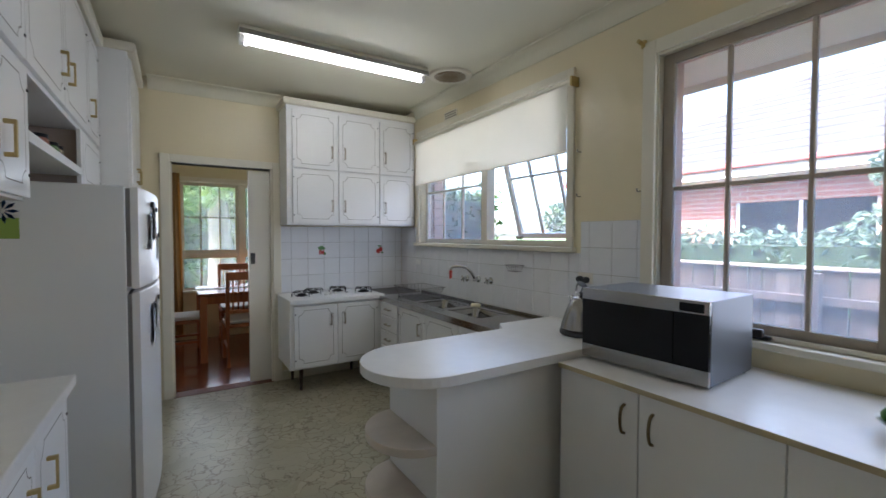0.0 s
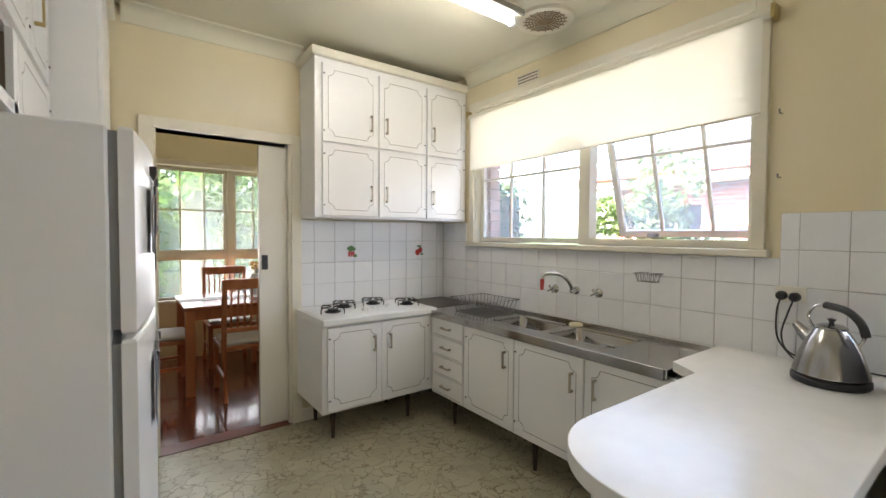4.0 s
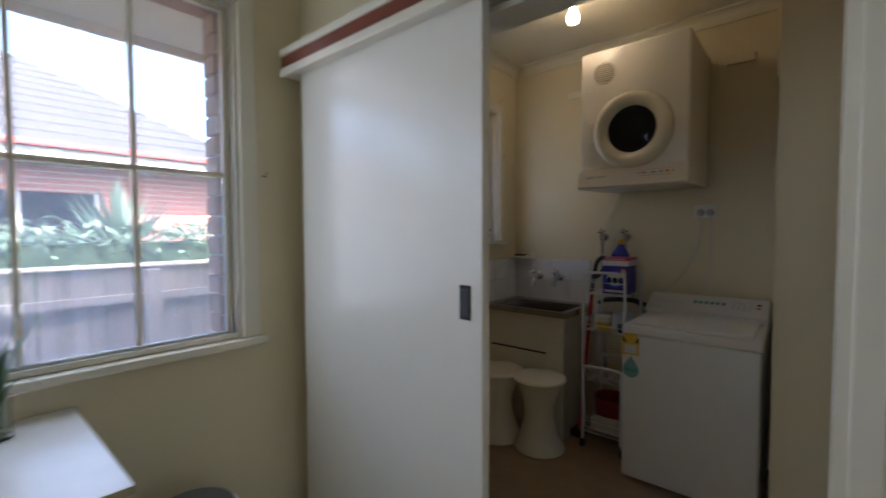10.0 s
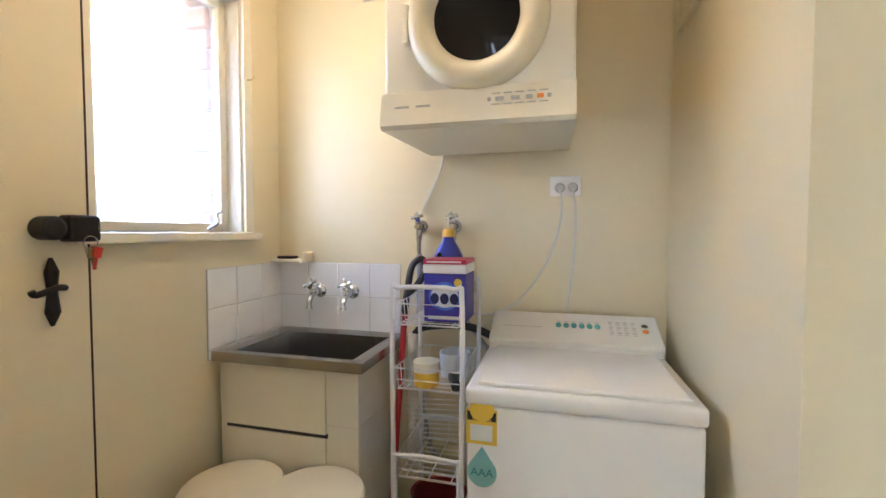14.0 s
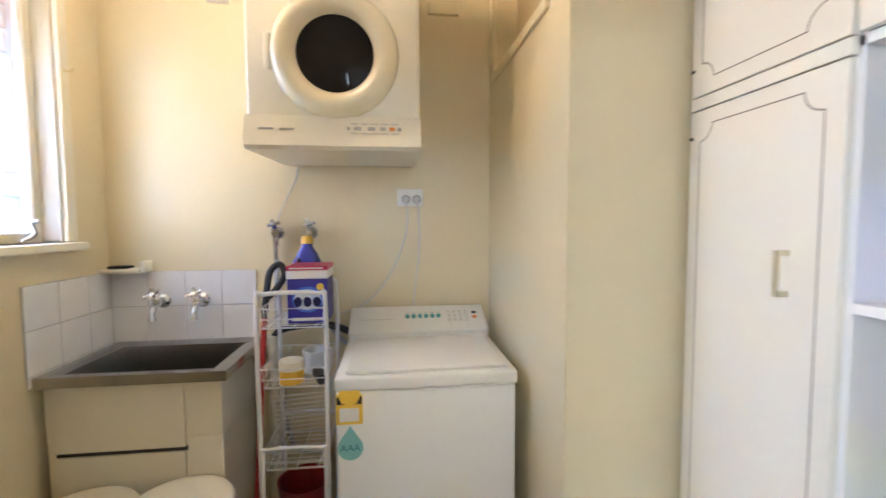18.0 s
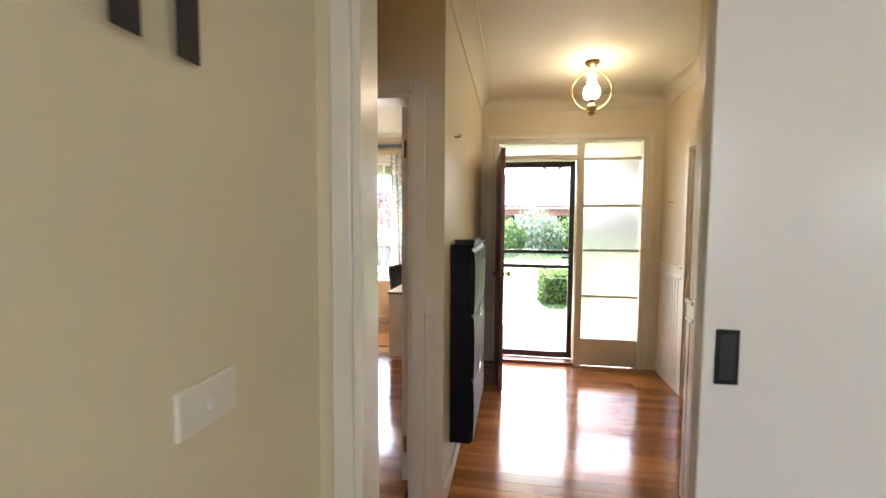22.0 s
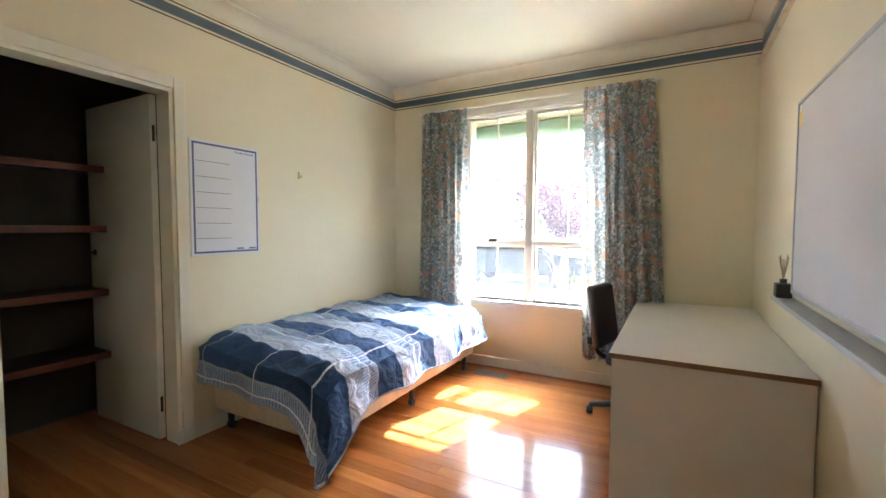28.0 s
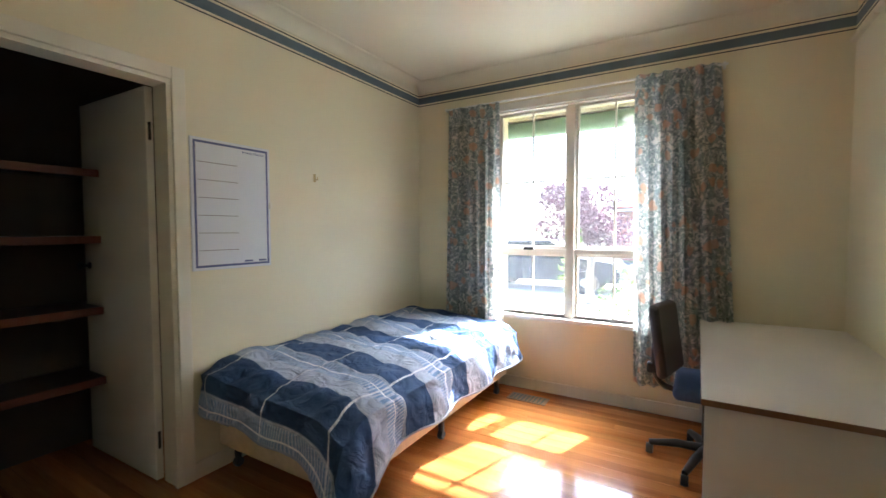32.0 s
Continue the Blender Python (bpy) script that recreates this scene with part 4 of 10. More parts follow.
upc = thing("wall_cabinet", "white wall cabinet with six routed doors over the cooktop", "cabinet", (1.45, 3.9, 1.46))
part("body", bm_box(0.80, EX - 0.004, 3.74, FY - 0.004, 1.455, 2.50, 0.002), WHITE, upc)
part("face_frame", bm_box(0.80, EX - 0.004, 3.72, 3.74, 1.455, 2.50, 0.002), WHITE, upc)
part("cornice", bm_prism([(0.775, 3.69), (EX - 0.004, 3.69), (EX - 0.004, FY - 0.004), (0.775, FY - 0.004)], 2.50, 2.56, 0.012), TRIM, upc)
for row, (z0, z1) in enumerate(((1.47, 1.945), (1.955, 2.465))):
    for a, b_, h, g_ in ((0.845, 1.25, 1.195, 0.857), (1.26, 1.66, 1.315, 1.648), (1.67, 2.04, 1.725, 2.03)):
        cab_door(upc, "y", 3.72, -1, a, b_, z0, z1, (h, z0 + 0.16), g_, hh=0.11)

# west side: fridge, bench, overhead cupboards, pantry
def fridge_face(y):
    """How far the bowed doors stand out at y."""
    f = (y - 2.12) / 0.68
    return -0.170 + 0.055 * f + 0.018 * math.sin(math.pi * f)


fr = thing("refrigerator", "white two-door refrigerator with bowed doors and grey seals", "refrigerator", (-0.45, 2.45, 0))
part("body", bm_box(-0.76, -0.215, 2.12, 2.80, 0.03, 1.575, 0.006), WHITE, fr)
SEAL = mat("grey_seal", (0.3, 0.3, 0.3), 0.6)
for n_, z0, z1 in (("lower_door", 0.06, 1.115), ("freezer_door", 1.127, 1.575)):
    bow = [(-0.198, 2.12)] + [(fridge_face(2.12 + 0.68 * k / 16), 2.12 + 0.68 * k / 16) for k in range(17)] + [(-0.198, 2.80)]
    d = part(n_, bm_prism(bow, z0, z1, 0.008), WHITE, fr)
    part("seal", bm_box(-0.215, -0.198, 2.13, 2.79, z0 + 0.01, z1 - 0.01), SEAL, d)
part("foot", bm_box(-0.7, -0.25, 2.15, 2.77, 0.0, 0.03), BLACK, fr)
wb = thing("base_cabinet", "white low base cabinet with routed doors and pale top", "cabinet", (-0.55, 1.4, 0))
part("body", bm_box(WX + 0.004, -0.385, 0.70, 1.81, 0.08, 0.82, 0.002), WHITE, wb)
part("kickboard", bm_box(WX + 0.004, -0.43, 0.72, 1.79, 0.0, 0.08), WHITE, wb)
cab_door(wb, "x", -0.385, 1, 0.72, 1.38, 0.10, 0.81, (1.30, 0.66), hmat=BRASS)
cab_door(wb, "x", -0.385, 1, 1.39, 1.79, 0.10, 0.81, (1.50, 0.66), 1.775, hmat=BRASS)
part("top", bm_box(WX + 0.004, -0.347, 0.68, 1.835, 0.822, 0.86, 0.004), LAMINATE, wb)
ovh = thing("wall_cabinet", "white overhead cupboards with routed doors and an open shelf", "cabinet", (-0.6, 1.9, 1.48))
OF = -0.433
part("upper_body", bm_box(WX + 0.004, OF, 0.95, 3.195, 1.885, 2.50, 0.002), WHITE, ovh)
part("lower_body", bm_box(WX + 0.004, OF, 0.95, 1.65, 1.468, 1.88, 0.002), WHITE, ovh)
part("lower_body", bm_box(WX + 0.004, OF, 2.60, 3.195, 1.60, 1.88, 0.002), WHITE, ovh)
part("back", bm_box(WX + 0.004, WX + 0.012, 1.65, 2.60, 1.59, 1.88), mat("brown_cupboard_back", (0.42, 0.34, 0.27), 0.6), ovh)
part("shelf", bm_box(WX + 0.012, OF + 0.017, 1.652, 2.594, 1.655, 1.69, 0.002), WHITE, ovh)
part("inner_side", bm_box(WX + 0.012, OF - 0.004, 2.594, 2.5995, 1.60, 1.879), bpy.data.materials["brown_cupboard_back"], ovh)
part("end_stile", bm_box(OF, OF + 0.017, 2.545, 2.60, 1.60, 1.879, 0.001), WHITE, ovh)
part("cornice", bm_prism([(WX + 0.004, 0.93), (-0.385, 0.93), (-0.385, 3.19), (WX + 0.004, 3.19)], 2.505, 2.585, 0.02), TRIM, ovh)
for a, b_, h in ((0.96, 1.09, 1.0), (1.095, 1.64, 1.16), (1.645, 2.20, 2.14), (2.205, 2.79, 2.28), (2.795, 3.185, 2.87)):
    cab_door(ovh, "x", OF, 1, a, b_, 1.90, 2.49, (h, 2.06), b_ - 0.012, hmat=BRASS)
for a, b_, h in ((0.96, 1.325, 1.265), (1.33, 1.645, 1.41)):
    cab_door(ovh, "x", OF, 1, a, b_, 1.475, 1.875, (h, 1.62), b_ - 0.012, hmat=BRASS)
cab_door(ovh, "x", OF, 1, 2.604, 3.185, 1.605, 1.875, None, 3.17)
pan = thing("pantry_cabinet", "tall white pantry cabinet beside the dining doorway", "cabinet", (-0.5, 3.6, 0))
part("body", bm_box(WX + 0.004, -0.272, 3.20, FY - 0.004, 0.0, 2.52, 0.002), WHITE, pan)
for a, b_ in ((3.21, 3.605), (3.612, 4.005)):
    cab_door(pan, "x", -0.272, 1, a, b_, 1.60, 2.48, ((b_ - 0.07) if a < 3.3 else a + 0.07, 1.78), hmat=BRASS)
    cab_door(pan, "x", -0.272, 1, a, b_, 0.10, 1.585, ((b_ - 0.07) if a < 3.3 else a + 0.07, 1.0), hmat=BRASS)
part("cornice", bm_prism([(WX + 0.004, 3.195), (-0.225, 3.195), (-0.225, FY - 0.004), (WX + 0.004, FY - 0.004)], 2.52, 2.585, 0.02), TRIM, pan)

# peninsula
PZ = 0.835
pen = thing("peninsula", "white laminate breakfast bar with a rounded end and open end shelves", "counter", (1.3, 1.45, 0))
cx, cy, r_ = 0.862, 1.425, 0.268
outl = [(EX - 0.004, 1.812), (1.61, 1.812), (1.53, 1.693), (cx, 1.693)] + [(cx + r_ * math.cos(radians(90 + 7.5 * k)), cy + r_ * math.sin(radians(90 + 7.5 * k))) for k in range(1, 24)] + [(cx, 1.157), (EX - 0.004, 1.157)]
part("top", bm_prism(outl, PZ - 0.042, PZ, 0.003), LAMINATE, pen)
part("body", bm_box(0.805, EX - 0.008, 1.215, 1.64, 0.06, PZ - 0.043, 0.002), WHITE, pen)
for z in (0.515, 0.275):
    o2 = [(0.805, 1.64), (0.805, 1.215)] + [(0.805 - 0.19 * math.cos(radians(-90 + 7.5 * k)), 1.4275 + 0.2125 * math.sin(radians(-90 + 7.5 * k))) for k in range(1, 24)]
    part("end_shelf", bm_prism(o2, z, z + 0.035, 0.003), mat("stained_laminate", (0.62, 0.55, 0.47), 0.4, var=0.1, scale=9) if "stained_laminate" not in bpy.data.materials else bpy.data.materials["stained_laminate"], pen, "mottled tan rounded shelf")
part("kickboard", bm_box(0.86, EX - 0.008, 1.28, 1.64, 0.0, 0.06), WHITE, pen)

# bench under the big window
BZ = 0.80
bn = thing("bench_cabinet", "white melamine bench cabinet with tan edging under the window", "cabinet", (1.75, 0.49, 0))
part("top", bm_box(1.40, EX - 0.004, -0.255, 1.153, BZ - 0.02, BZ, 0.0015), LAMINATE, bn)
part("edging", join(bm_box(1.3985, 1.40, -0.255, 1.153, BZ - 0.02, BZ - 0.001), bm_box(1.40, EX - 0.004, -0.2565, -0.255, BZ - 0.02, BZ - 0.001)), EDGE_TAN, bn, "tan plastic edging")
part("body", bm_box(1.43, EX - 0.008, -0.235, 1.15, 0.07, BZ - 0.021, 0.002), WHITE, bn)
part("kickboard", bm_box(1.47, EX - 0.008, -0.2, 1.15, 0.0, 0.07), WHITE, bn)
for k, (a, b_) in enumerate(((0.775, 1.148), (0.32, 0.77))):
    d = part("door", bm_box(1.412, 1.43, a, b_, 0.075, BZ - 0.024, 0.002), WHITE, bn)
    u = a + 0.055 if k == 0 else b_ - 0.055
    part("handle", bm_tube(arc([(1.412, u, 0.605), (1.392, u, 0.618), (1.384, u, 0.66), (1.392, u, 0.704), (1.412, u, 0.717)], 6), [0.0058] * 25), BRONZE, d, "dark antique bow handle", smooth=True)
for z0, z1 in ((0.615, BZ - 0.024), (0.435, 0.61), (0.26, 0.43), (0.075, 0.255)):
    d = part("drawer", bm_box(1.412, 1.43, -0.235, 0.315, z0, z1, 0.002), WHITE, bn)
    zc = (z0 + z1) / 2
    part("handle", bm_tube(arc([(1.411, -0.015, zc), (1.402, -0.005, zc + 0.002), (1.392, 0.02, zc - 0.001), (1.388, 0.045, zc - 0.002), (1.392, 0.07, zc - 0.001), (1.402, 0.095, zc + 0.002), (1.411, 0.105, zc)], 3), 0.0055, 10), BRASS, d, "gilt swan-neck drawer pull", smooth=True)
    for y in (-0.012, 0.102):
        part("rosette", put(bm_lathe([(0, 0.006), (0.006, 0.006), (0.011, 0.003), (0.012, 0), (0, 0)], 14), Matrix.Translation((1.412, y, zc)) @ Matrix.Rotation(radians(-90), 4, "Y") @ Matrix.Diagonal((0.85, 1.5, 1, 1))), BRASS, d, smooth=True)
mw = thing("microwave", "stainless steel microwave oven with black glass front", "microwave", (1.75, 0.82, BZ))
MWM = pose(1.795, 0.891, BZ, 0, 0, 3.0) @ Matrix.Diagonal((1, 0.967, 1.02, 1))


part("body", put(bm_box(-0.215, 0.155, -0.28, 0.28, 0.012, 0.318, 0.004), MWM), mat("silver_grey_case", (0.20, 0.205, 0.22), 0.38, 0.6, var=0.04), mw, "silver-grey metal case")
part("door_glass", put(bm_box(-0.232, -0.2155, -0.145, 0.278, 0.070, 0.268, 0.002), MWM), DARKGLASS, mw, "black glass door")
part("top_trim", put(bm_box(-0.232, -0.2155, -0.28, 0.28, 0.268, 0.318, 0.003), MWM), STEEL, mw)
part("bottom_trim", put(bm_box(-0.232, -0.2155, -0.28, 0.28, 0.012, 0.070, 0.003), MWM), STEEL, mw)
kp = part("keypad", put(bm_box(-0.231, -0.2155, -0.278, -0.147, 0.070, 0.268, 0.002), MWM), DARKGLASS, mw)
part("display", put(bm_box(-0.234, -0.232, -0.26, -0.17, 0.275, 0.307, 0.002), MWM), DARKGLASS, mw)
for x in (-0.18, 0.12):
    for y in (-0.25, 0.25):
        part("foot", put(bm_lathe([(0.0, 0), (0.018, 0), (0.018, 0.012), (0, 0.012)], 12, (x, y, 0)), MWM), BLACK, mw)

# ---- bedroom, large things ----
bed = thing("bed", "single bed base with mattress on black castors", "bed", (-4.55, -3.68, 0))
BASEF = mat("bed_base_ticking", (0.62, 0.50, 0.33), 0.8, var=0.12, scale=20)
part("base", bm_box(-5.50, -3.64, -4.13, -3.22, 0.14, 0.30, 0.02, 3), BASEF, bed, smooth=True)
part("mattress", bm_box(-5.50, -3.64, -4.13, -3.22, 0.302, 0.505, 0.05, 4), mat("mattress_ticking", (0.7, 0.66, 0.6), 0.85), bed, smooth=True)
for x in (-5.40, -4.55, -3.72):
    for y in (-3.27, -4.08):
        part("leg", bm_lathe([(0, 0.05), (0.018, 0.05), (0.022, 0.14), (0, 0.14)], 14, (x, y, 0)), BLACK, bed, smooth=True)
        part("castor", bm_lathe([(0, -0.016), (0.024, -0.016), (0.027, 0), (0.024, 0.016), (0, 0.016)], 16, (x, y, 0.027), Matrix.Rotation(radians(90), 4, "X")), BLACK, bed, smooth=True)
desk = thing("desk", "pale laminate desk with a panel end and brown edging", "desk", (-4.8, -1.57, 0))
DESKM = mat("pale_desk_laminate", (0.72, 0.67, 0.58), 0.32, var=0.03, scale=6)
part("top", bm_box(-5.60, -4.04, -1.90, BN - 0.008, 0.687, 0.71, 0.0015), DESKM, desk)
part("edging", join(bm_box(-4.04, -4.0385, -1.90, BN - 0.008, 0.687, 0.709), bm_box(-5.60, -4.04, -1.9015, -1.90, 0.687, 0.709)), mat("brown_edging", (0.24, 0.12, 0.05), 0.4), desk, "brown plastic edging")
part("end_panel", bm_box(-4.07, -4.05, -1.89, BN - 0.012, 0.035, 0.686, 0.001), DESKM, desk)
part("end_panel", bm_box(-5.58, -5.56, -1.89, BN - 0.012, 0.035, 0.686, 0.001), DESKM, desk)
part("back_panel", bm_box(-5.56, -4.07, BN - 0.06, BN - 0.045, 0.25, 0.686, 0.001), DESKM, desk)
for x in (-4.06, -5.57):
    for y in (-1.85, -1.30):
        part("glide", bm_lathe([(0, 0), (0.018, 0), (0.012, 0.035), (0, 0.035)], 12, (x, y, 0)), CHROME, desk)

# ---- laundry, large things ----
CREAM_M = mat("cream_metal", (0.76, 0.70, 0.54), 0.4, var=0.04)
wmn = thing("washing_machine", "white top-loading washing machine with sloping control panel", "washing machine", (0.72, -2.7, 0))
part("body", bm_box(0.42, 1.025, -2.96, -2.365, 0.03, 0.805, 0.012, 3), WHITE, wmn, smooth=True)
part("lid_frame", bm_box(0.415, 1.03, -2.965, -2.36, 0.805, 0.858, 0.014, 3), WHITE, wmn, smooth=True)
b = bm_box(0.45, 0.995, -2.78, -2.375, 0.859, 0.872, 0.004)
part("lid", b, WHITE, wmn)
part("control_panel", put(bm_box(0.42, 1.025, -0.10, 0.09, 0.0, 0.03, 0.008), pose(0, -2.868, 0.905, -24)), WHITE, wmn)
part("panel_base", bm_box(0.425, 1.02, -2.962, -2.78, 0.858, 0.882, 0.004), WHITE, wmn)
part("panel_back", bm_box(0.425, 1.02, -2.962, -2.88, 0.882, 0.915, 0.004), WHITE, wmn)
for x in (0.48, 0.96):
    for y in (-2.92, -2.46):
        part("foot", bm_lathe([(0, 0), (0.02, 0), (0.02, 0.03), (0, 0.03)], 12, (x, y, 0)), BLACK, wmn)
dry = thing("clothes_dryer", "white wall-hung clothes dryer with a round door and sloping control panel", "dryer", (1.08, -2.83, 1.62))
DX0, DX1, DY = 0.738, 1.303, -2.445
DRYW = mat("aged_white_metal", (0.80, 0.76, 0.64), 0.28, var=0.02)
part("body", bm_box(DX0, DX1, LY + 0.02, DY, 1.66, 2.375, 0.014, 3), DRYW, dry, smooth=True)
part("control_panel", bm_prism([(LY + 0.03, 1.615), (DY + 0.015, 1.598), (DY + 0.035, 1.608), (DY + 0.016, 1.708), (DY - 0.02, 1.712), (LY + 0.03, 1.659)], 0, 0.567), DRYW, dry).data.transform(Matrix(((0, 0, 1, DX0 - 0.001), (1, 0, 0, 0), (0, 1, 0, 0), (0, 0, 0, 1))))
DM = Matrix.Translation((1.014, DY, 1.908)) @ Matrix.Rotation(radians(-90), 4, "X") @ Matrix.Diagonal((0.84, 0.84, 1, 1))
dr = part("door", bm_lathe([(0.150, 0.016), (0.158, 0.030), (0.170, 0.043), (0.187, 0.051), (0.206, 0.052), (0.225, 0.045), (0.239, 0.031), (0.247, 0.012), (0.247, 0.0), (0.15, 0.0)], 48, m=DM), mat("cream_plastic", (0.76, 0.70, 0.52), 0.25, var=0.02), dry, "cream round door ring", smooth=True)
part("door_glass", bm_lathe([(0, 0.035), (0.08, 0.03), (0.13, 0.02), (0.158, 0.014), (0.158, 0.008), (0, 0.008)], 40, m=DM), DARKGLASS, dr, "dark domed glass", smooth=True)
part("vent", bm_lathe([(0, 0.004), (0.062, 0.004), (0.065, 0.0), (0, 0.0)], 32, m=Matrix.Translation((1.17, DY, 2.245)) @ Matrix.Rotation(radians(-90), 4, "X")), DRYW, dry)
part("wall_bracket", bm_box(DX0 + 0.02, DX1 - 0.02, LY, LY + 0.02, 2.2, 2.38), STEEL, dry)
tro = thing("laundry_trough", "stainless steel laundry trough in a cream metal cabinet", "laundry trough", (1.78, -2.8, 0))
part("cabinet", bm_box(1.455, EX - 0.03, LY + 0.03, -2.565, 0.0, 0.595, 0.004), CREAM_M, tro)
for a in ((1.455, 1.461, LY + 0.03, -2.565), (EX - 0.036, EX - 0.03, LY + 0.03, -2.565), (1.461, EX - 0.036, -2.5656, -2.565)):
    part("side_panel", bm_box(*a, 0.595, 0.802), CREAM_M, tro)
part("upper_panel", bm_box(1.58, 2.00, -2.565, -2.555, 0.56, 0.803, 0.002), CREAM_M, tro)
part("door", bm_box(1.58, 2.00, -2.565, -2.553, 0.06, 0.545, 0.002), CREAM_M, tro)
part("door_gap", bm_box(1.575, 2.005, -2.565, -2.562, 0.545, 0.562), BLACK, tro)
bw = bmesh.new()
x0, x1, y0, y1 = 1.425, EX - 0.022, LY + 0.004, -2.53
ring = [[(x0, y0, 0.803), (x1, y0, 0.803), (x1, y1, 0.803), (x0, y1, 0.803)], [(x0, y0, 0.84), (x1, y0, 0.84), (x1, y1, 0.84), (x0, y1, 0.84)],
        [(x0 + 0.03, y0 + 0.03, 0.84), (x1 - 0.03, y0 + 0.03, 0.84), (x1 - 0.03, y1 - 0.03, 0.84), (x0 + 0.03, y1 - 0.03, 0.84)],
        [(x0 + 0.06, y0 + 0.06, 0.833), (x1 - 0.06, y0 + 0.06, 0.833), (x1 - 0.06, y1 - 0.06, 0.833), (x0 + 0.06, y1 - 0.06, 0.833)],
        [(x0 + 0.09, y0 + 0.08, 0.60), (x1 - 0.09, y0 + 0.08, 0.60), (x1 - 0.09, y1 - 0.08, 0.60), (x0 + 0.09, y1 - 0.08, 0.60)]]
rv = [[bw.verts.new(p) for p in q] for q in ring]
for p, q in zip(rv, rv[1:]):
    for k in range(4):
        bw.faces.new((p[k], p[(k + 1) % 4], q[(k + 1) % 4], q[k]))
bw.faces.new(rv[-1])
bmesh.ops.recalc_face_normals(bw, faces=bw.faces)
part("bowl", bw, STEEL, tro, "stainless steel bowl")
stool = thing("stool", "cream plastic stool with a waisted stem before the trough", "stool", (1.82, -2.37, 0), group="laundry stools")
PLAS = mat("cream_stool_plastic", (0.80, 0.74, 0.58), 0.35, var=0.03)
part("stem", bm_lathe([(0, 0), (0.155, 0.0), (0.155, 0.02), (0.13, 0.07), (0.095, 0.17), (0.085, 0.23), (0.095, 0.30), (0.125, 0.38), (0.14, 0.42), (0, 0.42)], 32, (1.82, -2.37, 0)), PLAS, stool, smooth=True)
part("seat", bm_lathe([(0, 0.46), (0.13, 0.46), (0.158, 0.452), (0.165, 0.44), (0.158, 0.425), (0.14, 0.42), (0, 0.42)], 32, (1.82, -2.37, 0)), PLAS, stool, smooth=True)
copy_thing(stool, Matrix.Translation((1.535, -2.40, 0)))

# laundry cupboards
lc = thing("laundry_cupboard", "tall cream routed cupboard with open shelves", "cabinet", (-0.2, -1.65, 0))
CX = 0.02
part("left_side", bm_box(-0.395, CX, -2.066, -2.05, 0, CH - 0.1), WHITE_WARM, lc)
part("divider", bm_box(-0.395, CX, -1.655, -1.635, 0, CH - 0.1, 0.001), WHITE, lc)
part("right_side", bm_box(-0.395, CX, -1.222, -1.206, 0, CH - 0.1), WHITE_WARM, lc)
part("back", bm_box(-0.398, -0.388, -2.05, -1.222, 0, CH - 0.1), WHITE, lc)
for z in (0.30, 0.72, 1.19, 1.66):
    part("shelf", bm_box(-0.388, CX + 0.002, -1.634, -1.223, z, z + 0.02, 0.002), WHITE, lc)
part("rail", bm_box(CX, CX + 0.017, -2.05, -1.645, 1.647, 1.678, 0.001), WHITE_WARM, lc)
part("rail", bm_box(CX, CX + 0.017, -2.05, -1.22, 2.522, CH - 0.1, 0.001), WHITE_WARM, lc)
cab_door(lc, "x", CX, 1, -2.05, -1.645, 0.08, 1.645, (-1.75, 1.25), -2.04, WHITE_WARM, hh=0.096, hmat=PALE_BRASS)
cab_door(lc, "x", CX, 1, -2.05, -1.645, 1.68, 2.52, (-1.76, 1.86), -2.04, WHITE_WARM, hh=0.096, hmat=PALE_BRASS)
cab_door(lc, "x", CX, 1, -1.637, -1.22, 1.68, 2.52, (-1.56, 1.86), -1.23, WHITE_WARM, hh=0.096, hmat=PALE_BRASS)
part("shelf", bm_box(-0.388, CX, -2.05, -1.22, 1.662, 1.679), WHITE, lc)

shc = thing("shoe_cabinet", "slim black lacquered shoe cabinet hung on the hall wall", "cabinet", (-2.5, HS + 0.1, 0.225))
part("body", bm_box(-2.88, -2.07, HS + 0.003, HS + 0.115, 0.225, 1.295, 0.003), BLACKISH, shc)
for z0, z1 in ((0.235, 0.58), (0.585, 0.93), (0.935, 1.285)):
    fl = bm_prism([(HS + 0.115, z0), (HS + 0.13, z0), (HS + 0.134, z0 + 0.1), (HS + 0.134, z1 - 0.1), (HS + 0.13, z1 - 0.02), (HS + 0.115, z1)], -2.875, -2.075, 0.002)
    fl.transform(Matrix(((0, 0, 1, 0), (1, 0, 0, 0), (0, 1, 0, 0), (0, 0, 0, 1))))
    f_ = part("flap", fl, BLACKISH, shc)
    part("pull_recess", bm_box(-2.53, -2.42, HS + 0.131, HS + 0.137, z1 - 0.075, z1 - 0.045, 0.002), STEEL, f_, "narrow steel pull")
part("top", bm_box(-2.89, -2.065, HS + 0.003, HS + 0.128, 1.295, 1.31, 0.003), BLACKISH, shc)



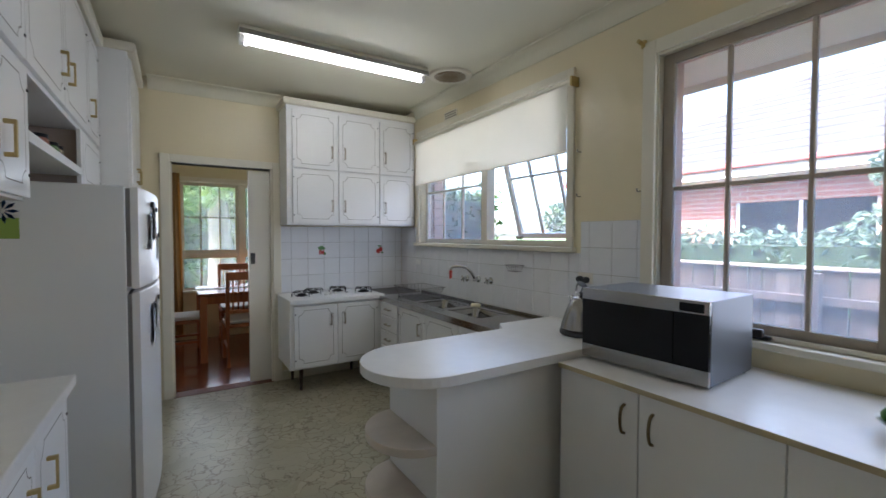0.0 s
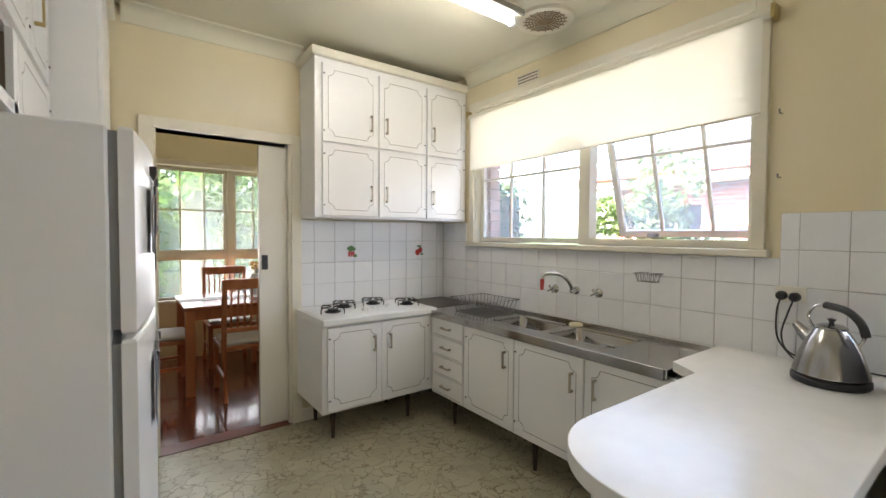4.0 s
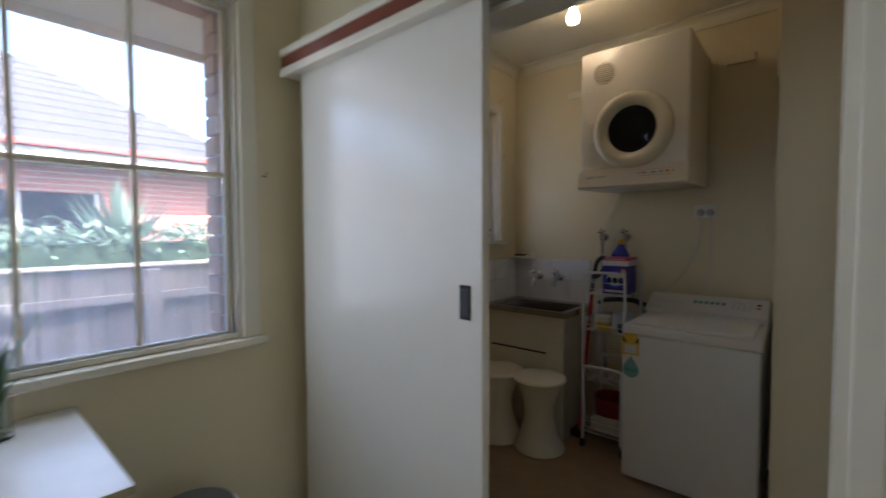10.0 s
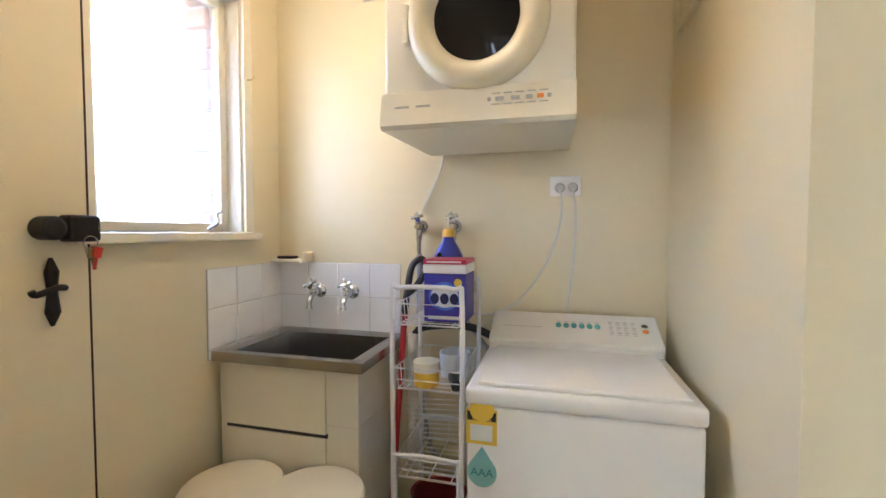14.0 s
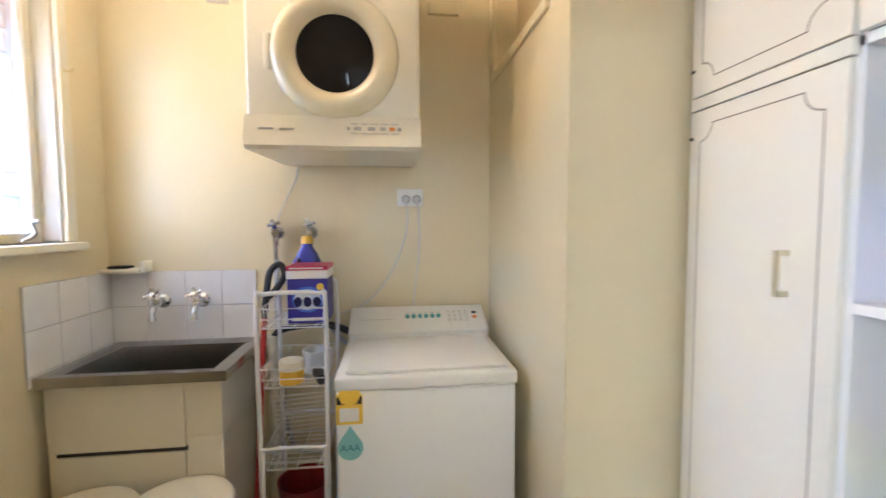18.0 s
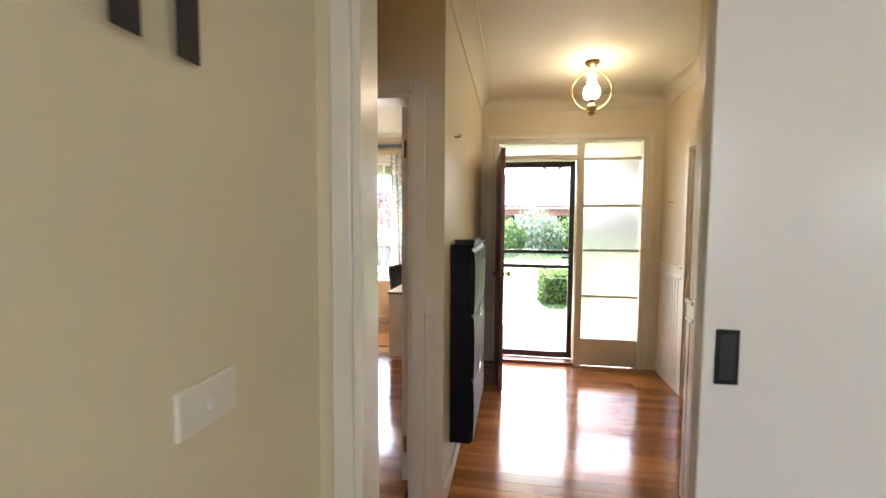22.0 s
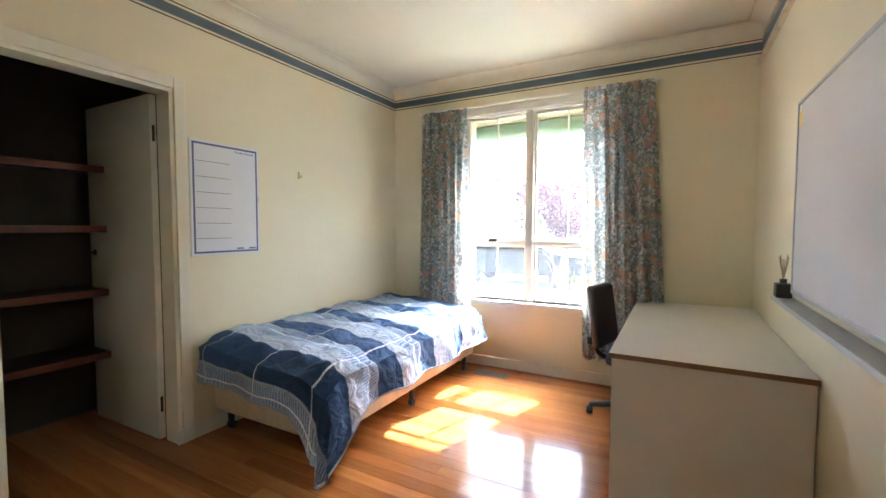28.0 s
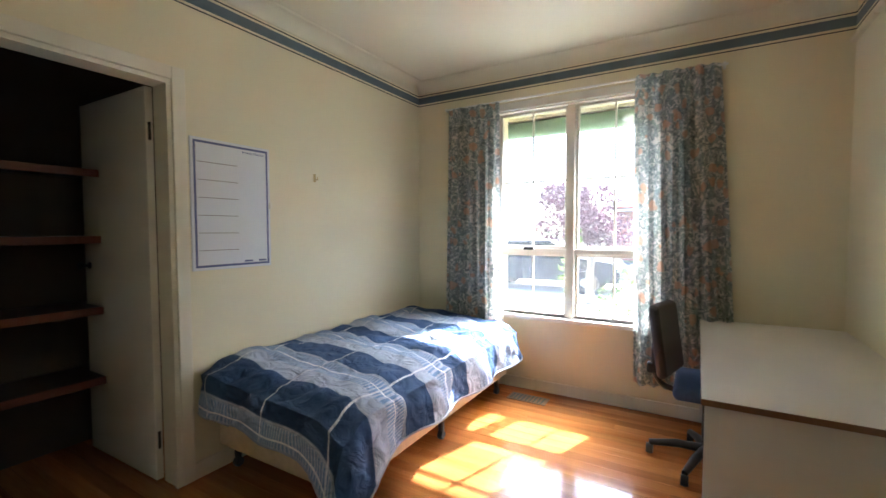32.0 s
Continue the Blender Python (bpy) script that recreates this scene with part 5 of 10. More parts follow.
# ---- kitchen details ----
def cornice(name, owner_label, material, runs, drop=0.085, reach=0.085):
    """Coved cornice along straight runs: (axis, face, out, u0, u1)."""
    for axis, face, out, u0, u1 in runs:
        prof = [(0, CH - drop - 0.012), (0.008, CH - drop - 0.012), (0.010, CH - drop)]
        prof += [(0.010 + (reach - 0.016) * (1 - math.cos(radians(a))), CH - drop + (drop - 0.010) * math.sin(radians(a))) for a in (15, 30, 45, 60, 75, 90)]
        prof += [(reach, CH - 0.010), (reach + 0.006, CH - 0.001), (0, CH - 0.001)]
        b = bmesh.new()
        ends = []
        for u in (u0, u1):
            ends.append([b.verts.new(place(axis, face, out, u, d, z)) for d, z in prof])
        k = len(prof)
        for i in range(k):
            b.faces.new((ends[0][i], ends[0][(i + 1) % k], ends[1][(i + 1) % k], ends[1][i]))
        b.faces.new(ends[0])
        b.faces.new(ends[1][::-1])
        bmesh.ops.recalc_face_normals(b, faces=b.faces)
        struct(name, b, material, owner_label, "cornice", smooth=True)


cornice("trim_cornice_kitchen", "cream coved plaster cornice", CEIL, (("x", EX, -1, SY, 3.69), ("y", FY, -1, -0.2, 0.80), ("y", SY, 1, WX, EX - 0.09), ("x", WX, 1, SY + 0.09, 0.93)))
cornice("trim_cornice_laundry", "cream coved plaster cornice", CEIL, (("x", EX, -1, LY, SY - 0.12), ("y", LY, 1, NX, EX - 0.09), ("x", NX, 1, LY + 0.09, -2.07)), 0.06, 0.06)
cornice("trim_cornice_hall", "cream coved plaster cornice", CEIL, (("x", HWX, 1, HS, HN), ("y", HS, 1, HWX + 0.11, HX), ("y", HN, -1, HWX + 0.11, HC), ("y", HP, -1, HC, WX - 0.12), ("x", HX, 1, -4.6, HS)), 0.10, 0.11)


def skirting(runs, material=None, h=0.09):
    for axis, face, out, u0, u1 in runs:
        struct("baseboard", face_box(axis, face, out, u0, u1, 0, 0.016, 0.0, h, 0.005), material or TRIM, "cream painted skirting board", "skirting")


skirting((("x", EX, -1, -1.0, -0.24), ("y", FY, -1, 0.805, 1.55), ("y", SY, 1, WX, 0.17), ("x", HWX, 1, HS, -0.9), ("x", HWX, 1, 0.68, HN), ("y", HS, 1, HWX + 0.02, HX), ("y", HN, -1, HWX + 0.02, -3.62), ("y", HN, -1, -2.72, HC),
          ("x", BX, 1, BS, BN), ("y", BS, 1, BX + 0.02, -3.43), ("y", BN - 0.006, -1, BX + 0.02, -2.05), ("x", EX, -1, -2.6, -2.16), ("x", NX, 1, LY, -2.07)))

# roller blind
bl = thing("roller_blind", "cream roller blind half lowered over the sink window", "blind", (EX, 2.6, 1.87))
part("roller", bm_tube([(EX - 0.045, 1.635, 2.295), (EX - 0.045, 3.62, 2.275)], 0.021, 16), TRIM, bl, smooth=True)
BLINDM = mat("cream_blind_cloth", (0.82, 0.79, 0.69), 0.75, var=0.02)
_p = BLINDM.node_tree.nodes["Principled BSDF"]
_tr = BLINDM.node_tree.nodes.new("ShaderNodeBsdfTranslucent")
_tr.inputs[0].default_value = (0.93, 0.89, 0.74, 1)
_mx = BLINDM.node_tree.nodes.new("ShaderNodeMixShader")
_mx.inputs[0].default_value = 0.10
BLINDM.node_tree.links.new(_p.outputs[0], _mx.inputs[1])
BLINDM.node_tree.links.new(_tr.outputs[0], _mx.inputs[2])
BLINDM.node_tree.links.new(_mx.outputs[0], BLINDM.node_tree.nodes["Material Output"].inputs[0])
b = bmesh.new()
rows = []
for i in range(24):
    f = i / 23
    y = 1.66 + f * 1.93
    w = 0.004 * math.sin(f * 9)
    rows.append([b.verts.new((EX - 0.062 + w * k, y, 2.285 - 0.02 * f - k * (0.41 - 0.0 * f))) for k in (0, 0.33, 0.66, 1)])
for p_, q_ in zip(rows, rows[1:]):
    for k in range(3):
        b.faces.new((p_[k], q_[k], q_[k + 1], p_[k + 1]))
bmesh.ops.solidify(b, geom=list(b.faces), thickness=0.0012)
part("cloth", b, BLINDM, bl, smooth=True)
part("hem_bar", bm_tube([(EX - 0.060, 1.66, 1.874), (EX - 0.060, 3.59, 1.856)], 0.006, 10), TRIM, bl, smooth=True)
for y in (1.625, 3.63):
    part("bracket", bm_box(EX - 0.07, EX + 0.0, y - 0.008, y + 0.008, 2.265, 2.325, 0.004), BRASS, bl)
for y, z in ((1.60, 1.87), (1.60, 1.60)):
    part("cord_hook", bm_tube(arc([(EX, y, z), (EX - 0.03, y, z), (EX - 0.035, y, z + 0.015)], 4), 0.004), STEEL, bl)

# ceiling light
tube_light = thing("ceiling_light", "fluorescent batten light with one lit tube", "ceiling light", (0.95, 2.73, CH))
part("batten", bm_box(0.31, 1.61, 2.67, 2.79, CH - 0.055, CH - 0.001, 0.006), TRIM, tube_light)
part("reflector_edge", bm_box(0.31, 1.61, 2.655, 2.67, CH - 0.062, CH - 0.03, 0.003), STEEL, tube_light)
part("tube", bm_tube([(0.345, 2.725, CH - 0.082), (1.575, 2.725, CH - 0.082)], 0.016, 16), glow_mat("lit_tube", (1.0, 0.97, 0.90), 2.6), tube_light, "glowing fluorescent tube", smooth=True)
for x in (0.33, 1.59):
    part("holder", bm_box(x - 0.015, x + 0.015, 2.70, 2.75, CH - 0.10, CH - 0.05, 0.004), WHITE, tube_light)
part("starter", bm_lathe([(0, 0), (0.011, 0), (0.011, 0.035), (0, 0.035)], 12, (0.36, 2.775, CH - 0.09)), WHITE, tube_light)

FAN_X, FAN_Y = 1.83, 2.70
fan = thing("exhaust_fan", "round cream exhaust fan grille in the ceiling", "exhaust fan", (FAN_X, FAN_Y, CH))
part("rim", bm_lathe([(0.125, -0.012), (0.142, -0.02), (0.163, -0.016), (0.173, 0.0), (0.125, 0.0)], 40, (FAN_X, FAN_Y, CH - 0.001)), TRIM, fan, smooth=True)
# Near-black disc stands in for the shade behind the grille.
part("cavity", bm_lathe([(0, -0.003), (0.125, -0.003), (0.125, 0.0), (0, 0.0)], 30, (FAN_X, FAN_Y, CH - 0.001)), mat("greasy_grey", (0.04, 0.03, 0.02), 0.7), fan)
for r in (0.022, 0.04, 0.058, 0.076, 0.094, 0.112):
    part("grille_ring", bm_tube([(FAN_X + r * math.cos(k * math.pi / 14), FAN_Y + r * math.sin(k * math.pi / 14), CH - 0.014) for k in range(28)], 0.0035, 6, True), mat("grille_cream", (0.30, 0.22, 0.12), 0.5) if "grille_cream" not in bpy.data.materials else bpy.data.materials["grille_cream"], fan)
for k in range(9):
    a = k * math.pi / 9
    part("grille_spoke", bm_tube([(FAN_X - 0.128 * math.cos(a), FAN_Y - 0.128 * math.sin(a), CH - 0.016), (FAN_X + 0.128 * math.cos(a), FAN_Y + 0.128 * math.sin(a), CH - 0.016)], 0.003, 6), bpy.data.materials["grille_cream"], fan)


def wall_vent(axis, face, out, u0, u1, z0, z1, label):
    v = thing("wall_vent", label, "vent", place(axis, face, out, (u0 + u1) / 2, 0, z0))
    part("plate", face_box(axis, face, out, u0, u1, 0.0, 0.006, z0, z1, 0.002), TRIM, v)
    n = 5
    for k in range(n):
        z = z0 + 0.014 + k * (z1 - z0 - 0.028) / (n - 1)
        part("slot", face_box(axis, face, out, u0 + 0.014, u1 - 0.014, 0.006, 0.0068, z - 0.004, z + 0.004), GROOVE, v)
        part("louvre", face_box(axis, face, out, u0 + 0.012, u1 - 0.012, 0.006, 0.012, z + 0.004, z + 0.008), TRIM, v)
    return v


wall_vent("x", EX, -1, 2.94, 3.15, 2.36, 2.47, "cream louvred wall vent over the sink window")
wall_vent("x", EX, -1, -2.52, -2.30, 2.37, 2.48, "cream louvred wall vent over the laundry window")

# cooktop
hb = thing("cooktop", "white enamel gas cooktop with four black burners", "cooktop", (1.2, 3.75, 0.775))
part("top", bm_box(0.765, 1.62, UY - 0.03, FY - 0.012, 0.776, 0.818, 0.006), WHITE, hb)
part("raised_lip", bm_box(0.78, 1.605, UY - 0.012, FY - 0.04, 0.818, 0.822, 0.002), WHITE, hb)
for k, (x, y) in enumerate(((0.92, 3.72), (1.06, 3.86), (1.30, 3.88), (1.50, 3.72))):
    z = 0.822
    bn_ = part("burner", bm_lathe([(0, 0.0), (0.05, 0.0), (0.055, 0.006), (0.036, 0.010), (0.034, 0.02), (0.0, 0.024)], 24, (x, y, z)), IRON, hb, "black cast burner", smooth=True)
    for a in range(4):
        t = a * math.pi / 2 + 0.4
        part("trivet", bm_tube([(x + 0.015 * math.cos(t), y + 0.015 * math.sin(t), z + 0.038), (x + 0.085 * math.cos(t), y + 0.085 * math.sin(t), z + 0.040), (x + 0.105 * math.cos(t), y + 0.105 * math.sin(t), z + 0.03), (x + 0.105 * math.cos(t), y + 0.105 * math.sin(t), z)], 0.0035, 6), IRON, bn_)
    part("trivet_ring", bm_tube([(x + 0.075 * math.cos(q * math.pi / 8), y + 0.075 * math.sin(q * math.pi / 8), z + 0.037) for q in range(16)], 0.0035, 6, True), IRON, bn_)
for k, x in enumerate((1.12, 1.17, 1.22, 1.34)):
    part("knob", bm_lathe([(0, 0), (0.017, 0), (0.015, 0.014), (0.006, 0.022), (0, 0.022)], 16, (x, 3.66 + 0.02 * k, 0.822)), WHITE, hb, smooth=True)

# stainless sink top
sk = thing("sink", "stainless steel double bowl sink top with draining boards", "sink", (1.82, 2.85, 0.77))
SZ = 0.80
holes = ((1.70, 1.98, 2.60, 2.99), (1.70, 1.98, 2.14, 2.54))


def plate(x0, x1, y0, y1, z0, z1, holes):
    b = wall_mesh("x", z0, z1, x0, x1, y0, y1, holes)
    b.transform(Matrix(((0, 1, 0, 0), (0, 0, 1, 0), (1, 0, 0, 0), (0, 0, 0, 1))))
    bmesh.ops.recalc_face_normals(b, faces=b.faces)
    return b


part("deck", plate(1.575, EX - 0.006, 1.83, 3.56, SZ - 0.006, SZ, tuple((h[0], h[1], h[2], h[3]) for h in holes)), SINK_STEEL, sk)
solid("corner_top", bm_box(1.60, EX - 0.016, 3.562, FY - 0.016, 0.642, SZ + 0.002, 0.002), mat("dark_brown_laminate", (0.055, 0.035, 0.025), 0.35, var=0.15, scale=12), "dark brown laminate corner of the bench", "worktop")
part("front_lip", bm_box(1.568, 1.576, 1.83, 3.50, SZ - 0.045, SZ + 0.003, 0.002), SINK_STEEL, sk)
part("upstand", bm_box(EX - 0.014, EX - 0.006, 1.83, 3.56, SZ, SZ + 0.018, 0.002), SINK_STEEL, sk)
part("end_lip", bm_box(1.576, EX - 0.015, 1.818, 1.829, SZ - 0.04, SZ + 0.003, 0.002), SINK_STEEL, sk)
for x0, x1, y0, y1 in holes:
    b = bmesh.new()
    rings = []
    for ins, z in ((0.0, SZ), (0.006, SZ - 0.01), (0.02, SZ - 0.13), (0.04, SZ - 0.15)):
        pts = []
        rr = 0.05
        for cxx, cyy, a0 in ((x1 - ins - rr, y1 - ins - rr, 0), (x0 + ins + rr, y1 - ins - rr, 90), (x0 + ins + rr, y0 + ins + rr, 180), (x1 - ins - rr, y0 + ins + rr, 270)):
            pts += [(cxx + rr * math.cos(radians(a0 + k * 22.5)), cyy + rr * math.sin(radians(a0 + k * 22.5))) for k in range(5)]
        if z == SZ:
            pts = [(min(max(px_, x0), x1), min(max(py_, y0), y1)) for px_, py_ in pts]
        rings.append([b.verts.new((u, v, z)) for u, v in pts])
    for p_, q_ in zip(rings, rings[1:]):
        for k in range(20):
            b.faces.new((p_[k], p_[(k + 1) % 20], q_[(k + 1) % 20], q_[k]))
    b.faces.new(rings[-1])
    bmesh.ops.recalc_face_normals(b, faces=b.faces)
    for f in b.faces:
        f.normal_flip()
    part("bowl", b, SINK_STEEL, sk, smooth=True)
    cxx, cyy = (x0 + x1) / 2, (y0 + y1) / 2
    part("corner_fill", plate(x0 - 0.002, x1 + 0.002, y0 - 0.002, y1 + 0.002, SZ - 0.0075, SZ - 0.0065, ((x0 + 0.012, x1 - 0.012, y0 + 0.012, y1 - 0.012),)), SINK_STEEL, sk)
    part("waste", bm_lathe([(0, 0.002), (0.03, 0.003), (0.034, 0.0), (0, 0.0)], 20, (cxx, cyy, SZ - 0.15)), CHROME, sk)


def wall_tap(owner, x, y, z, out, label="chrome cross-head tap"):
    """A tap body on the wall, with a four-armed head."""
    m = Matrix.Translation((x, y, z)) @ Matrix.Rotation(radians(-90 if out[0] < 0 else 90), 4, "Y") if out[0] else Matrix.Translation((x, y, z)) @ Matrix.Rotation(radians(-90), 4, "X")
    t = part("tap_body", bm_lathe([(0, 0), (0.026, 0), (0.028, 0.004), (0.022, 0.012), (0.012, 0.02), (0.012, 0.045), (0.0, 0.05)], 20, m=m), CHROME, owner, label, smooth=True)
    for a in range(4):
        q = a * math.pi / 2 + 0.5
        part("tap_arm", put(bm_tube([(0, 0, 0.045), (0.022 * math.cos(q), 0.022 * math.sin(q), 0.046), (0.028 * math.cos(q), 0.028 * math.sin(q), 0.046)], [0.006, 0.006, 0.008], 8), m), CHROME, t, smooth=True)
    return t


tp = thing("kitchen_tap", "chrome wall taps with a swan-neck spout and red nozzle", "tap", (EX, 2.62, 1.0))
wall_tap(tp, EX - 0.008, 2.775, 1.0, (-1, 0))
wall_tap(tp, EX - 0.008, 2.455, 1.008, (-1, 0))
part("spout_base", bm_lathe([(0, 0), (0.026, 0), (0.026, 0.008), (0.016, 0.016), (0.016, 0.05), (0, 0.055)], 20, m=Matrix.Translation((EX - 0.008, 2.615, 1.008)) @ Matrix.Rotation(radians(-90), 4, "Y")), CHROME, tp, smooth=True)
sp_pts = arc([(EX - 0.05, 2.615, 1.01), (EX - 0.075, 2.62, 1.06), (EX - 0.12, 2.645, 1.105), (EX - 0.18, 2.68, 1.115), (EX - 0.215, 2.70, 1.105), (EX - 0.222, 2.705, 1.08)], 6)
part("spout", bm_tube(sp_pts, 0.011, 12), CHROME, tp, smooth=True)
part("nozzle", bm_tube([(EX - 0.222, 2.705, 1.082), (EX - 0.223, 2.706, 1.04), (EX - 0.223, 2.706, 1.015)], [0.013, 0.012, 0.009], 12), mat("red_rubber", (0.45, 0.03, 0.02), 0.5), tp, "red rubber nozzle", smooth=True)

WIRE = mat("dull_plated_wire", (0.22, 0.21, 0.20), 0.4, 1.0, bump=0)


def wire_basket(name, label, cat, x0, x1, y0, y1, z0, z1, nx, ny, inset=0.02, r=0.0022):
    t = thing(name, label, cat, ((x0 + x1) / 2, (y0 + y1) / 2, z0))
    part("top_rim", bm_tube([(x0, y0, z1), (x1, y0, z1), (x1, y1, z1), (x0, y1, z1)], r * 1.5, 6, True), WIRE, t)
    part("base_rim", bm_tube([(x0 + inset, y0 + inset, z0 + r), (x1 - inset, y0 + inset, z0 + r), (x1 - inset, y1 - inset, z0 + r), (x0 + inset, y1 - inset, z0 + r)], r, 6, True), WIRE, t)
    for k in range(nx):
        f = (k + 0.5) / nx
        x = x0 + f * (x1 - x0)
        xi = x0 + inset + f * (x1 - x0 - 2 * inset)
        part("wire", bm_tube([(x, y0, z1), (xi, y0 + inset, z0 + r), (xi, y1 - inset, z0 + r), (x, y1, z1)], r, 5), WIRE, t)
    for k in range(ny):
        f = (k + 0.5) / ny
        y = y0 + f * (y1 - y0)
        yi = y0 + inset + f * (y1 - y0 - 2 * inset)
        part("wire", bm_tube([(x0, y, z1), (x0 + inset, yi, z0 + r), (x1 - inset, yi, z0 + r), (x1, y, z1)], r, 5), WIRE, t)
    return t


wire_basket("dish_rack", "plated wire dish drying rack on the draining board", "dish rack", 1.68, 2.00, 3.04, 3.42, SZ, SZ + 0.10, 8, 10, 0.03)
wire_basket("soap_basket", "small wire soap basket hung on the tiles", "soap basket", EX - 0.085, EX - 0.012, 2.08, 2.20, 1.105, 1.15, 3, 5, 0.012, 0.0018)
solid("soap", bm_lathe([(0, 0), (0.035, 0), (0.042, 0.008), (0.036, 0.018), (0, 0.02)], 20, (1.99, 2.565, SZ)), mat("pale_soap", (0.75, 0.68, 0.45), 0.5), "pale yellow soap on the sink edge", "soap", smooth=True)

# kettle and plugs
kt = thing("kettle", "brushed steel cone kettle with a black arched handle", "kettle", (1.80, 1.36, PZ))
KX, KY = 1.80, 1.365
part("base", bm_lathe([(0, 0), (0.105, 0), (0.11, 0.006), (0.11, 0.022), (0.102, 0.026), (0, 0.026)], 36, (KX, KY, PZ)), BLACK, kt, smooth=True)
part("body", bm_lathe([(0, 0.027), (0.102, 0.027), (0.106, 0.035), (0.10, 0.06), (0.085, 0.11), (0.066, 0.155), (0.05, 0.182), (0.044, 0.19), (0, 0.192)], 40, (KX, KY, PZ)), STEEL, kt, smooth=True)
part("lid", bm_lathe([(0, 0.192), (0.045, 0.192), (0.046, 0.197), (0.03, 0.206), (0, 0.208)], 28, (KX, KY, PZ)), STEEL, kt, smooth=True)
part("lid_knob", bm_lathe([(0, 0.207), (0.008, 0.207), (0.007, 0.215), (0.014, 0.224), (0.0, 0.229)], 16, (KX, KY, PZ)), BLACK, kt, smooth=True)
part("spout", bm_tube([(KX + 0.03, KY + 0.055, PZ + 0.135), (KX + 0.045, KY + 0.085, PZ + 0.155), (KX + 0.058, KY + 0.115, PZ + 0.185)], [0.03, 0.022, 0.013], 14), STEEL, kt, smooth=True)
part("handle_wire", bm_tube(arc([(KX + 0.03, KY + 0.05, PZ + 0.175), (KX + 0.045, KY + 0.075, PZ + 0.22), (KX + 0.03, KY + 0.05, PZ + 0.262), (KX, KY, PZ + 0.272), (KX - 0.035, KY - 0.06, PZ + 0.255), (KX - 0.055, KY - 0.095, PZ + 0.20), (KX - 0.045, KY - 0.08, PZ + 0.15)], 6), 0.005, 8), CHROME, kt, smooth=True)
part("grip", bm_tube(arc([(KX + 0.012, KY + 0.02, PZ + 0.27), (KX - 0.025, KY - 0.042, PZ + 0.262), (KX - 0.05, KY - 0.082, PZ + 0.23), (KX - 0.058, KY - 0.098, PZ + 0.185)], 5), 0.013, 12), BLACK, kt, "black ribbed grip", smooth=True)


def outlet(axis, face, out, u0, u1, z0, z1, label, plugs=(), rockers=1, material=None):
    o = thing("power_outlet", label, "power outlet", place(axis, face, out, (u0 + u1) / 2, 0, z0))
    part("plate", face_box(axis, face, out, u0, u1, 0, 0.009, z0, z1, 0.003), material or WHITE, o)
    for k in range(rockers):
        u = u0 + (k + 0.5) * (u1 - u0) / rockers
        part("rocker", face_box(axis, face, out, u - 0.006, u + 0.006, 0.009, 0.013, z1 - 0.026, z1 - 0.010, 0.001), material or WHITE, o)
    for u, z, m_ in plugs:
        b_ = bm_lathe([(0, 0), (0.019, 0), (0.02, 0.02), (0.015, 0.032), (0, 0.034)], 18)
        r = Matrix.Rotation(radians(-90 if out < 0 else 90), 4, "Y") if axis == "x" else Matrix.Rotation(radians(90 if out < 0 else -90), 4, "X")
        part("plug", put(b_, Matrix.Translation(place(axis, face, out, u, 0.008, z)) @ r), m_, o, smooth=True)
    return o


GREYP = mat("grey_plastic", (0.5, 0.5, 0.49), 0.5)
go = outlet("x", EX - 0.008, -1, 1.495, 1.60, 1.075, 1.14, "cream double power outlet with two black plugs", ((1.575, 1.10, BLACK), (1.53, 1.097, BLACK)), 2, WHITE_WARM)
part("cord", bm_tube(arc([(EX - 0.04, 1.575, 1.09), (EX - 0.045, 1.585, 1.03), (EX - 0.05, 1.58, 0.93), (EX - 0.08, 1.53, 0.87), (EX - 0.14, 1.46, PZ + 0.008), (KX + 0.10, KY + 0.04, PZ + 0.012)], 8), 0.0035, 8), BLACK, go, "black power cord", smooth=True)
part("cord", bm_tube(arc([(EX - 0.04, 1.53, 1.09), (EX - 0.045, 1.55, 1.02), (EX - 0.05, 1.565, 0.94), (EX - 0.045, 1.54, 0.87), (EX - 0.03, 1.44, PZ + 0.006), (EX - 0.03, 1.25, PZ + 0.006), (EX - 0.025, 1.18, PZ + 0.0)], 8), 0.0035, 8), BLACK, go, "black power cord", smooth=True)
outlet("x", EX - 0.008, -1, 3.58, 3.67, 1.07, 1.125, "white light switch on the tiles", (), 2)
outlet("y", FY, -1, 0.755, 0.80, 1.075, 1.14, "cream light switch beside the dining doorway", (), 1, WHITE_WARM)
outlet("x", EX, -1, 1.13, 1.165, 0.86, 0.92, "cream outlet behind the kettle", (), 1, WHITE_WARM)


